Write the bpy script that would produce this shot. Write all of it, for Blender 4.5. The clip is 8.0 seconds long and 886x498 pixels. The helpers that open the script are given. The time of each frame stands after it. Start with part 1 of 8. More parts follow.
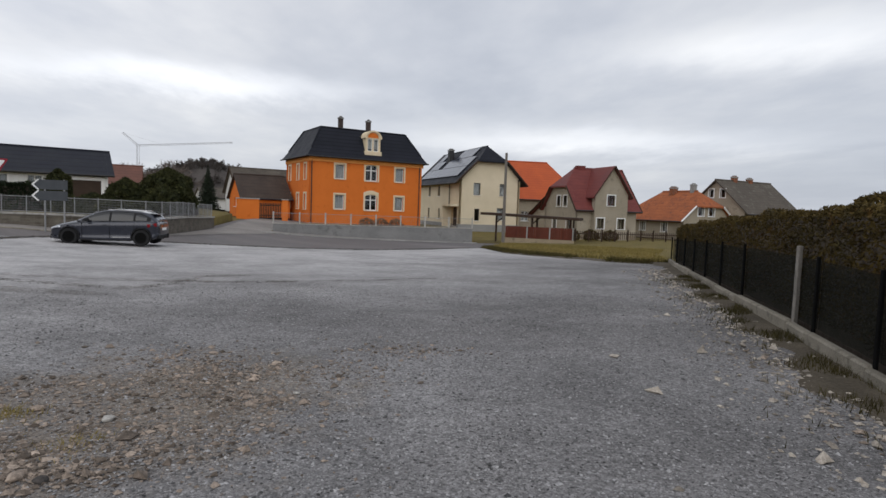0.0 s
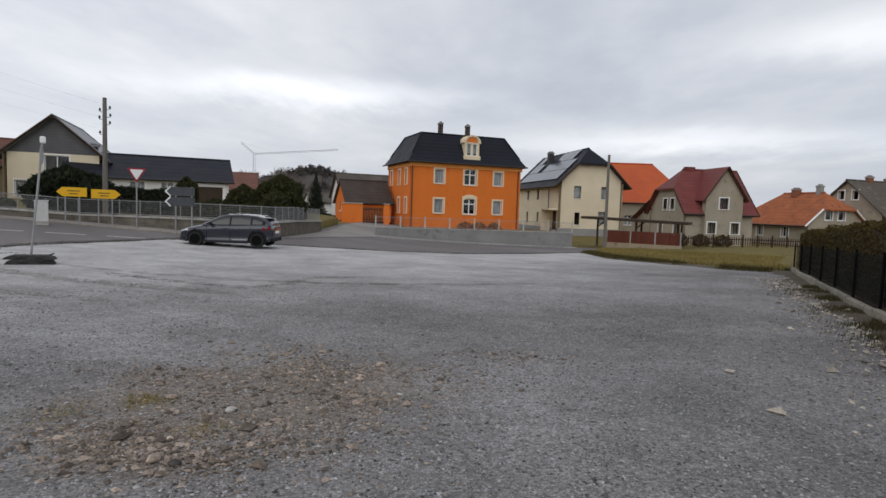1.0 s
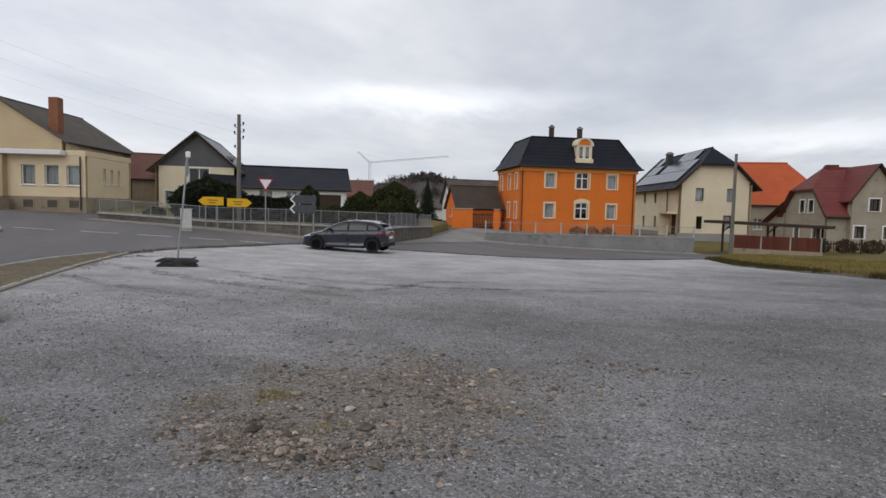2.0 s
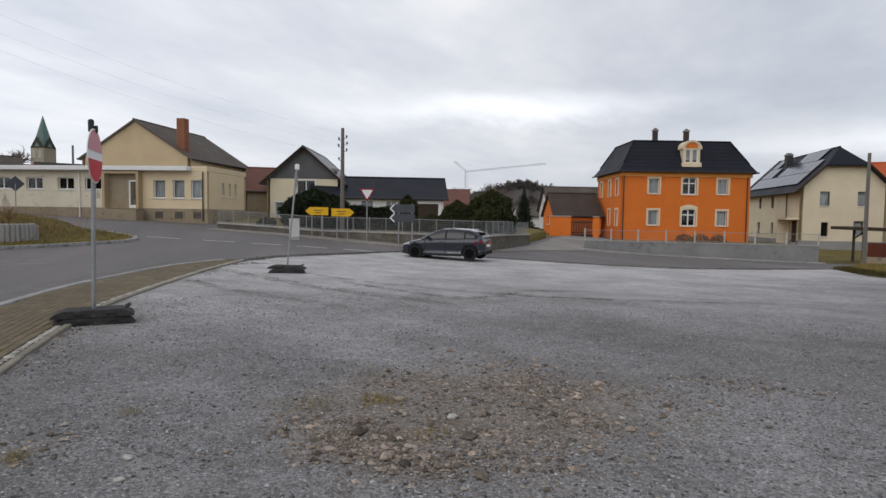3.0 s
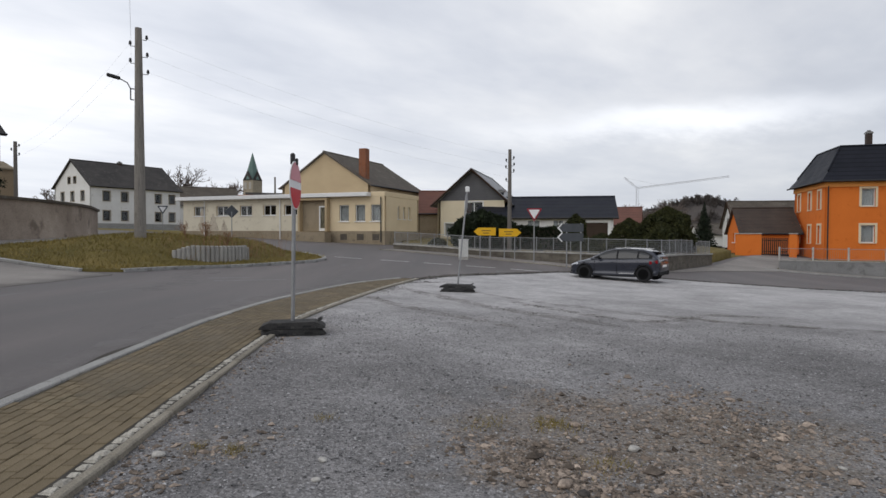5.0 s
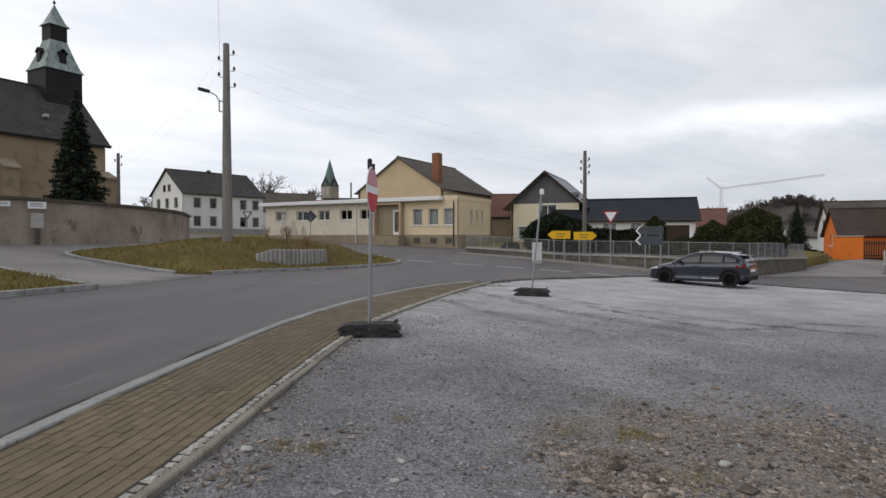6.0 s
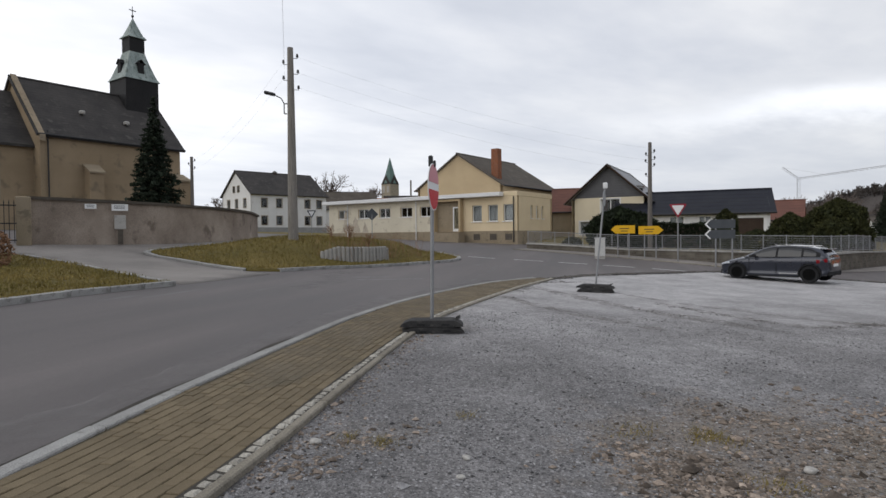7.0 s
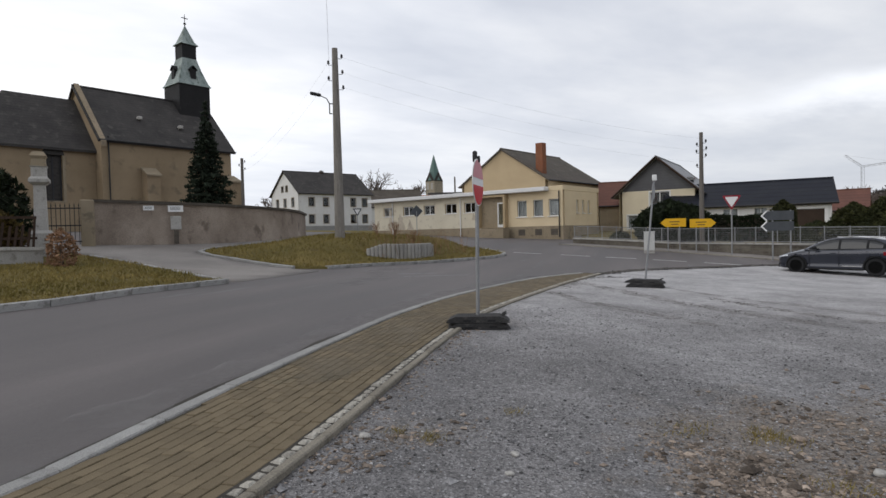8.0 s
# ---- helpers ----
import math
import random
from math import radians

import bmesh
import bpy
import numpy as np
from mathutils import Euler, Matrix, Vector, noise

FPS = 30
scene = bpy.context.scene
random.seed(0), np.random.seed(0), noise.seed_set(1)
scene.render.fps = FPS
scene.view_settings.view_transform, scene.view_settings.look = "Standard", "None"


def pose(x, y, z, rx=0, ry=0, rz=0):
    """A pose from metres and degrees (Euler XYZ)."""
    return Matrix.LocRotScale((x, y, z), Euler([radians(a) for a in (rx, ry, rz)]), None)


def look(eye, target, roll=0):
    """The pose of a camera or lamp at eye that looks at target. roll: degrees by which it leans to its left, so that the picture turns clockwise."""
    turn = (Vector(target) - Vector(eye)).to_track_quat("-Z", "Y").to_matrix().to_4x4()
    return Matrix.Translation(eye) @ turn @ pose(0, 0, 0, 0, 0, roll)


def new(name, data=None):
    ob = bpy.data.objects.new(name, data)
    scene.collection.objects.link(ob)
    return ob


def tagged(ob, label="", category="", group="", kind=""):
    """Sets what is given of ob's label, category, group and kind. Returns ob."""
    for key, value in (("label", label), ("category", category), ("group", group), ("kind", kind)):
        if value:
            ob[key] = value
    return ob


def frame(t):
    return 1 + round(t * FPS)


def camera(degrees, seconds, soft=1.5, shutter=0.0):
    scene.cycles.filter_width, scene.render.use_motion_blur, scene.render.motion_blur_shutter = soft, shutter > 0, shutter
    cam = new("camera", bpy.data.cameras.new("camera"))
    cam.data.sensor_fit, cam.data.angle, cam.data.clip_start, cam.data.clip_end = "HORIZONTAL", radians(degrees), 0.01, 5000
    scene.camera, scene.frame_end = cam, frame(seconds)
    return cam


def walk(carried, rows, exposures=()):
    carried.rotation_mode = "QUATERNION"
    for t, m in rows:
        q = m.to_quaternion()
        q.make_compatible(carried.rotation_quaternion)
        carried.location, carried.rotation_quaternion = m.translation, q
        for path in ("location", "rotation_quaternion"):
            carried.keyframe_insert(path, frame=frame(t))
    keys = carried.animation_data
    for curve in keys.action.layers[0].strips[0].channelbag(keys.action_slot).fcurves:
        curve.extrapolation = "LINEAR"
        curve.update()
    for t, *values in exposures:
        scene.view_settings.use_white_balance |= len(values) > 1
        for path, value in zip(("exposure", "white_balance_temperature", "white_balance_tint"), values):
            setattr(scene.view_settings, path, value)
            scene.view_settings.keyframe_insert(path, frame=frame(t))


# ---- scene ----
cam = camera(74.75, 8.0)
ROWS = [
    (0.0, 0.000, 0.000, 1.600, -4.196, -4.080, -2.021),
    (0.5, -0.016, 0.015, 1.602, 0.307, -4.049, -1.912),
    (1.0, -0.043, 0.001, 1.618, 5.433, -4.043, -1.872),
    (1.5, -0.063, 0.016, 1.620, 10.595, -3.998, -1.648),
    (2.0, -0.087, 0.036, 1.621, 16.197, -3.843, -1.352),
    (3.5, -0.197, 0.084, 1.596, 29.861, -2.749, -0.611),
    (4.0, -0.211, 0.070, 1.600, 34.096, -2.260, -0.394),
    (4.5, -0.224, 0.065, 1.602, 38.013, -1.778, -0.242),
    (6.0, -0.287, 0.052, 1.599, 49.003, -1.037, -0.034),
    (6.5, -0.305, 0.047, 1.599, 51.959, -1.158, 0.224),
    (7.0, -0.328, 0.046, 1.593, 54.873, -1.352, 0.598),
    (7.5, -0.340, 0.046, 1.589, 57.198, -1.542, 0.987),
    (8.0, -0.344, 0.047, 1.586, 59.267, -1.635, 1.370),
]
walk(cam, [(t, pose(x, y, z, 90 + pitch, roll, yaw)) for t, x, y, z, yaw, pitch, roll in ROWS])

# ---- sky and sun: a high overcast, with the low sun hidden behind the viewer ----
SUN_AZ, SUN_EL = 178.0, 33.0       # degrees; azimuth counted from +y towards -x
world = bpy.data.worlds.new("overcast")
scene.world = world
world.use_nodes = True
wn, wl = world.node_tree.nodes, world.node_tree.links
wn.clear()


def wnode(kind, **values):
    n = wn.new(kind)
    for key, value in values.items():
        n.inputs[key].default_value = value
    return n


def wmath(op, a, b=None):
    n = wn.new("ShaderNodeMath")
    n.operation = op
    for i, v in enumerate((a, b)):
        if v is None:
            continue
        if isinstance(v, (int, float)):
            n.inputs[i].default_value = v
        else:
            wl.new(v, n.inputs[i])
    return n.outputs[0]


def wramp(fac, stops):
    n = wn.new("ShaderNodeValToRGB")
    while len(n.color_ramp.elements) < len(stops):
        n.color_ramp.elements.new(0.5)
    for e, (p, c) in zip(n.color_ramp.elements, stops):
        e.position, e.color = p, (*c, 1)
    wl.new(fac, n.inputs[0])
    return n.outputs[0]


def wmix(kind, fac, a, b):
    n = wn.new("ShaderNodeMix")
    n.data_type, n.blend_type = "RGBA", kind
    for i, v in ((0, fac), (6, a), (7, b)):
        if isinstance(v, (int, float)):
            n.inputs[i].default_value = v
        elif isinstance(v, tuple):
            n.inputs[i].default_value = (*v, 1)
        else:
            wl.new(v, n.inputs[i])
    return n.outputs[2]


sky = wn.new("ShaderNodeTexSky")
sky.sky_type, sky.sun_disc = "NISHITA", False
sky.sun_elevation, sky.sun_rotation = radians(SUN_EL), radians(-SUN_AZ)
sky.air_density, sky.dust_density = 1.0, 3.0
tc = wn.new("ShaderNodeTexCoord")
sep = wn.new("ShaderNodeSeparateXYZ")
wl.new(tc.outputs["Generated"], sep.inputs[0])
dx, dy, dz = sep.outputs
up = wmath("ADD", wmath("MAXIMUM", dz, 0.0), 0.10)
flat = wn.new("ShaderNodeCombineXYZ")
wl.new(wmath("DIVIDE", dx, up), flat.inputs[0])
wl.new(wmath("DIVIDE", dy, up), flat.inputs[1])


def wnoise(vec, scale, detail, rough, stretch=(1, 1, 1), turn=0.0, shift=(0, 0, 0)):
    m = wn.new("ShaderNodeMapping")
    m.inputs["Scale"].default_value, m.inputs["Rotation"].default_value = stretch, (0, 0, radians(turn))
    m.inputs["Location"].default_value = shift
    wl.new(vec, m.inputs[0])
    n = wnode("ShaderNodeTexNoise", Scale=scale, Detail=detail, Roughness=rough)
    wl.new(m.outputs[0], n.inputs["Vector"])
    return n.outputs["Fac"]


big = wnoise(flat.outputs[0], 0.55, 5, 0.55, (1.0, 0.75, 1), 32, (3.1, 0.7, 0))
fine = wnoise(flat.outputs[0], 1.5, 6, 0.6, (1.0, 0.5, 1), 32, (1.0, 4.2, 0))
sheet = wmath("ADD", wmath("MULTIPLY", big, 0.72), wmath("MULTIPLY", fine, 0.28))
cloud = wramp(sheet, [(0.36, (0.525, 0.555, 0.625)), (0.46, (0.63, 0.655, 0.715)), (0.55, (0.745, 0.76, 0.80)), (0.66, (0.93, 0.93, 0.935))])
west = wmath("MULTIPLY", dx, -1.0)
glow = wramp(wmath("ADD", wmath("MULTIPLY", west, 0.5), 0.5), [(0.2, (0.90, 0.915, 0.935)), (0.60, (1.0, 1.0, 1.0)), (0.86, (1.16, 1.16, 1.16)), (1.0, (1.45, 1.44, 1.42))])
low = wramp(dz, [(0.0, (1, 1, 1)), (0.10, (0.55, 0.55, 0.55)), (0.22, (0, 0, 0))])
cloud = wmix("MIX", wmath("MULTIPLY", low, 0.7), cloud, (0.60, 0.63, 0.69))
cloud = wmix("MULTIPLY", 1.0, cloud, glow)
# the long bright rift in the cloud sheet, and paler cloud low down
az = wmath("ARCTAN2", wmath("MULTIPLY", dx, -1.0), dy)
soft_el = wmath("ADD", dz, wmath("MULTIPLY", wmath("SUBTRACT", fine, 0.5), 0.07))


def bump(v, mid, width):
    return wmath("POWER", 2.718, wmath("MULTIPLY", wmath("POWER", wmath("ABSOLUTE", wmath("DIVIDE", wmath("SUBTRACT", v, mid), width)), 2.0), -1.0))


rift = wmath("MULTIPLY", bump(soft_el, 0.178, 0.020), bump(az, 0.33, 0.24))
rift = wmath("ADD", rift, wmath("MULTIPLY", wmath("MULTIPLY", bump(soft_el, 0.115, 0.022), bump(az, -0.30, 0.30)), 0.75))
rift = wmath("ADD", rift, wmath("MULTIPLY", wmath("MULTIPLY", bump(soft_el, 0.25, 0.03), bump(az, -0.6, 0.22)), 0.6))
cloud = wmix("ADD", wmath("MULTIPLY", rift, 0.36), cloud, (1.0, 0.99, 0.97))
dim = wmix("MULTIPLY", 1.0, sky.outputs[0], (0.08, 0.08, 0.08))
total = wmix("MIX", 0.90, dim, cloud)
bg = wn.new("ShaderNodeBackground")
bg.inputs["Strength"].default_value = 1.06
wl.new(total, bg.inputs["Color"])
wout = wn.new("ShaderNodeOutputWorld")
wl.new(bg.outputs[0], wout.inputs["Surface"])

sun = new("sun", bpy.data.lights.new("sun", "SUN"))
sun.data.energy, sun.data.angle, sun.data.color = 0.65, radians(60), (1.0, 0.975, 0.95)
_a, _e = radians(SUN_AZ), radians(SUN_EL)
sun.matrix_world = look(Vector((-math.sin(_a) * math.cos(_e), math.cos(_a) * math.cos(_e), math.sin(_e))) * 100, (0, 0, 0))
scene.view_settings.exposure = 0.0


# ---- materials ----
def material(name, c1, c2, scale=3.0, rough=0.85, bump=0.0, fine=60.0, turn=None, metal=0.0, c3=None, spots=0.0, stretch=(1, 1, 1),
             detail=6.0, waves=None, wave_bump=0.0, spec=0.22, rnd=0.0, fine_mix=0.35, rough_var=0.1, wave_dir="Z", wave_dark=0.0, dist=0.03, island=False):
    """A two-scale surface: broad patches from c1 to c2, fine grain, optional stains c3 and courses (waves: metres a course)."""
    m = bpy.data.materials.new(name)
    m.use_nodes = True
    N, L = m.node_tree.nodes, m.node_tree.links
    b = N["Principled BSDF"]
    co = N.new("ShaderNodeTexCoord")
    mp = N.new("ShaderNodeMapping")
    mp.inputs["Scale"].default_value = stretch
    if turn is not None:
        mp.vector_type = "TEXTURE"
        mp.inputs["Scale"].default_value = tuple(1 / s for s in stretch)
        mp.inputs["Rotation"].default_value = (0, 0, radians(turn))
    L.new(co.outputs["Object"], mp.inputs[0])

    def nz(s, d=detail, r=0.6):
        n = N.new("ShaderNodeTexNoise")
        n.inputs["Scale"].default_value, n.inputs["Detail"].default_value, n.inputs["Roughness"].default_value = s, d, r
        L.new(mp.outputs[0], n.inputs["Vector"])
        return n.outputs["Fac"]

    def mix(kind, fac, a, c):
        n = N.new("ShaderNodeMix")
        n.data_type, n.blend_type = "RGBA", kind
        for i, v in ((0, fac), (6, a), (7, c)):
            if isinstance(v, (int, float)):
                n.inputs[i].default_value = v
            elif isinstance(v, tuple):
                n.inputs[i].default_value = (*v, 1)
            else:
                L.new(v, n.inputs[i])
        return n.outputs[2]

    def ramp(fac, a, c, lo=0.0, hi=1.0):
        n = N.new("ShaderNodeMapRange")
        n.inputs["From Min"].default_value, n.inputs["From Max"].default_value = a, c
        n.inputs["To Min"].default_value, n.inputs["To Max"].default_value = lo, hi
        L.new(fac, n.inputs["Value"])
        return n.outputs[0]

    broad = nz(scale)
    grain = nz(fine, 3.0)
    col = mix("MIX", ramp(broad, 0.32, 0.68), c1, c2)
    g = ramp(grain, 0.25, 0.75, 1 - fine_mix, 1 + fine_mix)
    gc = N.new("ShaderNodeCombineColor")
    for i in range(3):
        L.new(g, gc.inputs[i])
    col = mix("MULTIPLY", 1.0, col, gc.outputs[0])
    if c3 is not None:
        col = mix("MIX", ramp(nz(scale * 2.7 + 0.13, 5.0), 0.62 - 0.25 * spots, 0.72 - 0.2 * spots, 0, 0.85), col, c3)
    if rnd > 0:
        info = N.new("ShaderNodeNewGeometry" if island else "ShaderNodeObjectInfo")
        r = ramp(info.outputs["Random Per Island" if island else "Random"], 0, 1, 1 - rnd, 1 + rnd)
        rc = N.new("ShaderNodeCombineColor")
        for i in range(3):
            L.new(r, rc.inputs[i])
        col = mix("MULTIPLY", 1.0, col, rc.outputs[0])
    height = grain
    if waves:
        w = N.new("ShaderNodeTexWave")
        w.wave_type, w.bands_direction, w.wave_profile = "BANDS", wave_dir, "SAW"
        w.inputs["Scale"].default_value = 0.314 / waves
        w.inputs["Distortion"].default_value = 0.15
        L.new(co.outputs["Object"], w.inputs["Vector"])
        if wave_dark > 0:
            wc = N.new("ShaderNodeCombineColor")
            k = ramp(w.outputs["Fac"], 0.0, 0.25, 1 - wave_dark, 1.0)
            for i in range(3):
                L.new(k, wc.inputs[i])
            col = mix("MULTIPLY", 1.0, col, wc.outputs[0])
        bw = N.new("ShaderNodeBump")
        bw.inputs["Strength"].default_value, bw.inputs["Distance"].default_value = wave_bump, 0.05
        L.new(w.outputs["Fac"], bw.inputs["Height"])
    L.new(col, b.inputs["Base Color"])
    L.new(ramp(broad, 0.3, 0.7, max(rough - rough_var, 0.02), min(rough + rough_var, 1)), b.inputs["Roughness"])
    b.inputs["Metallic"].default_value = metal
    b.inputs["Specular IOR Level"].default_value = spec
    if bump > 0 or waves:
        bn = N.new("ShaderNodeBump")
        bn.inputs["Strength"].default_value, bn.inputs["Distance"].default_value = bump, dist
        L.new(height, bn.inputs["Height"])
        if waves:
            L.new(bw.outputs[0], bn.inputs["Normal"])
        L.new(bn.outputs[0], b.inputs["Normal"])
    return m


def glass_material(name, tint=(0.9, 0.95, 0.95)):
    m = bpy.data.materials.new(name)
    m.use_nodes = True
    b = m.node_tree.nodes["Principled BSDF"]
    b.inputs["Base Color"].default_value = (*tint, 1)
    b.inputs["Transmission Weight"].default_value = 1.0
    b.inputs["Roughness"].default_value, b.inputs["IOR"].default_value = 0.01, 1.4
    return m


def gravel_material():
    """Crushed grey stone: grains of many greys, powdered drifts, damp patches and ochre earth showing through."""
    m = material("gravel", (0.148, 0.143, 0.143), (0.204, 0.197, 0.196), 0.35, 0.95, 0.7, 110, fine_mix=0.30, dist=0.015, spec=0.25)
    N, L = m.node_tree.nodes, m.node_tree.links
    b = N["Principled BSDF"]
    co = N.new("ShaderNodeTexCoord").outputs["Object"]

    def nz(scale, detail, rough, stretch=(1, 1, 1), turn=0.0):
        mp = N.new("ShaderNodeMapping")
        mp.inputs["Scale"].default_value, mp.inputs["Rotation"].default_value = stretch, (0, 0, radians(turn))
        L.new(co, mp.inputs[0])
        n = N.new("ShaderNodeTexNoise")
        n.inputs["Scale"].default_value, n.inputs["Detail"].default_value, n.inputs["Roughness"].default_value = scale, detail, rough
        L.new(mp.outputs[0], n.inputs["Vector"])
        return n.outputs["Fac"]

    def span(v, a, c, lo, hi):
        r = N.new("ShaderNodeMapRange")
        for key, val in (("From Min", a), ("From Max", c), ("To Min", lo), ("To Max", hi)):
            r.inputs[key].default_value = val
        L.new(v, r.inputs["Value"])
        return r.outputs[0]

    def blend(fac, col, colour):
        x = N.new("ShaderNodeMix")
        x.data_type = "RGBA"
        x.inputs[7].default_value = (*colour, 1)
        L.new(fac, x.inputs[0])
        L.new(col, x.inputs[6])
        return x.outputs[2]

    def times(col, v, fac=None):
        cc = N.new("ShaderNodeCombineColor")
        for i in range(3):
            L.new(v, cc.inputs[i])
        x = N.new("ShaderNodeMix")
        x.data_type, x.blend_type = "RGBA", "MULTIPLY"
        x.inputs[0].default_value = 1.0
        if fac is not None:
            L.new(fac, x.inputs[0])
        L.new(col, x.inputs[6])
        L.new(cc.outputs[0], x.inputs[7])
        return x.outputs[2]

    def mul_add(a, k, c):
        n = N.new("ShaderNodeMath")
        n.operation = "MULTIPLY_ADD"
        L.new(a, n.inputs[0])
        n.inputs[1].default_value = k
        L.new(c, n.inputs[2])
        return n.outputs[0]

    col = b.inputs["Base Color"].links[0].from_socket
    drift = nz(0.16, 5, 0.5, (0.7, 1.35, 1), -25)
    col = blend(span(drift, 0.42, 0.66, 0, 0.75), col, (0.288, 0.282, 0.283))
    # towards the road: finer, lighter stone, with its grazing sheen put into the colour
    dg = N.new("ShaderNodeVectorMath")
    dg.operation = "DOT_PRODUCT"
    dg.inputs[1].default_value = (-0.8, 0.8, 0)
    L.new(co, dg.inputs[0])
    far_pale = span(mul_add(drift, 9.0, dg.outputs["Value"]), 12.0, 23.5, 0, 0.76)
    col = blend(far_pale, col, (0.465, 0.452, 0.450))
    # blotches a stride and a hand wide, drawn out along the way that wheels take
    blotch = nz(0.7, 6, 0.62, (0.85, 1.1, 1), -20)
    col = times(col, span(blotch, 0.30, 0.70, 0.76, 1.28))
    col = times(col, span(nz(5.5, 5, 0.65), 0.3, 0.7, 0.84, 1.16))
    # ochre earth showing through where the stone has been dug up
    wob = nz(2.2, 6, 0.6)
    flat = N.new("ShaderNodeVectorMath")
    flat.operation = "MULTIPLY"
    flat.inputs[1].default_value = (1, 1, 0)
    L.new(co, flat.inputs[0])
    for (px, py), rad, colour in (((-2.2, 4.55), 1.75, (0.195, 0.158, 0.120)), ((-1.5, 5.3), 1.3, (0.20, 0.170, 0.135)), ((-2.4, 3.5), 0.8, (0.150, 0.118, 0.088)), ((-4.3, 2.2), 0.35, (0.17, 0.145, 0.115)), ((-8.0, 5.6), 0.5, (0.21, 0.175, 0.15))):
        d = N.new("ShaderNodeVectorMath")
        d.operation = "DISTANCE"
        L.new(flat.outputs[0], d.inputs[0])
        d.inputs[1].default_value = (px, py, 0)
        col = blend(span(mul_add(wob, 2.6, d.outputs["Value"]), rad + 0.55, rad + 1.35, 0.55, 0.0), col, colour)
    # single grains, less marked where the stone is made paler
    crisp = span(far_pale, 0.0, 0.76, 1.0, 0.45)
    for sc, lo, hi in ((46.0, 0.66, 1.34), (105.0, 0.70, 1.30)):
        v = N.new("ShaderNodeTexVoronoi")
        v.inputs["Scale"].default_value = sc
        L.new(co, v.inputs["Vector"])
        sp = N.new("ShaderNodeSeparateColor")
        L.new(v.outputs["Color"], sp.inputs[0])
        col = times(col, span(sp.outputs[0], 0, 1, lo, hi), crisp)
    L.new(col, b.inputs["Base Color"])
    return m


def thin_dirt(name, c1, c2, scale, lo, hi, most):
    """A film of dirt or dust, thin and broken, through which the ground shows."""
    m = material(name, c1, c2, 3.0, 0.95, 0.2, 80, fine_mix=0.4)
    N, L = m.node_tree.nodes, m.node_tree.links
    co = N.new("ShaderNodeTexCoord")
    n = N.new("ShaderNodeTexNoise")
    n.inputs["Scale"].default_value, n.inputs["Detail"].default_value, n.inputs["Roughness"].default_value = scale, 7, 0.7
    L.new(co.outputs["Object"], n.inputs["Vector"])
    r = N.new("ShaderNodeMapRange")
    for key, val in (("From Min", lo), ("From Max", hi), ("To Min", 0.0), ("To Max", most)):
        r.inputs[key].default_value = val
    L.new(n.outputs["Fac"], r.inputs["Value"])
    L.new(r.outputs[0], N["Principled BSDF"].inputs["Alpha"])
    return m


def brick_wall_material(name, c1, c2, mortar, sx, sy):
    m = material(name, c1, c2, 2.0, 0.9, 0.3, 50)
    N, L = m.node_tree.nodes, m.node_tree.links
    b = N["Principled BSDF"]
    base = b.inputs["Base Color"].links[0].from_socket
    co = N.new("ShaderNodeTexCoord")
    sp = N.new("ShaderNodeSeparateXYZ")
    cb = N.new("ShaderNodeCombineXYZ")
    ad = N.new("ShaderNodeMath")
    L.new(co.outputs["Object"], sp.inputs[0])
    L.new(sp.outputs[0], ad.inputs[0])
    L.new(sp.outputs[1], ad.inputs[1])
    L.new(ad.outputs[0], cb.inputs[0])
    L.new(sp.outputs[2], cb.inputs[1])
    t = N.new("ShaderNodeTexBrick")
    t.inputs["Scale"].default_value, t.inputs["Brick Width"].default_value, t.inputs["Row Height"].default_value = 1.0, sx, sy
    t.inputs["Mortar Size"].default_value = sy * 0.08
    t.inputs["Mortar"].default_value = (*mortar, 1)
    L.new(cb.outputs[0], t.inputs["Vector"])
    L.new(base, t.inputs["Color1"])
    x = N.new("ShaderNodeMix")
    x.data_type, x.blend_type = "RGBA", "MULTIPLY"
    x.inputs[0].default_value = 1.0
    x.inputs[7].default_value = (0.75, 0.72, 0.7, 1)
    L.new(base, x.inputs[6])
    L.new(x.outputs[2], t.inputs["Color2"])
    L.new(t.outputs["Color"], b.inputs["Base Color"])
    return m


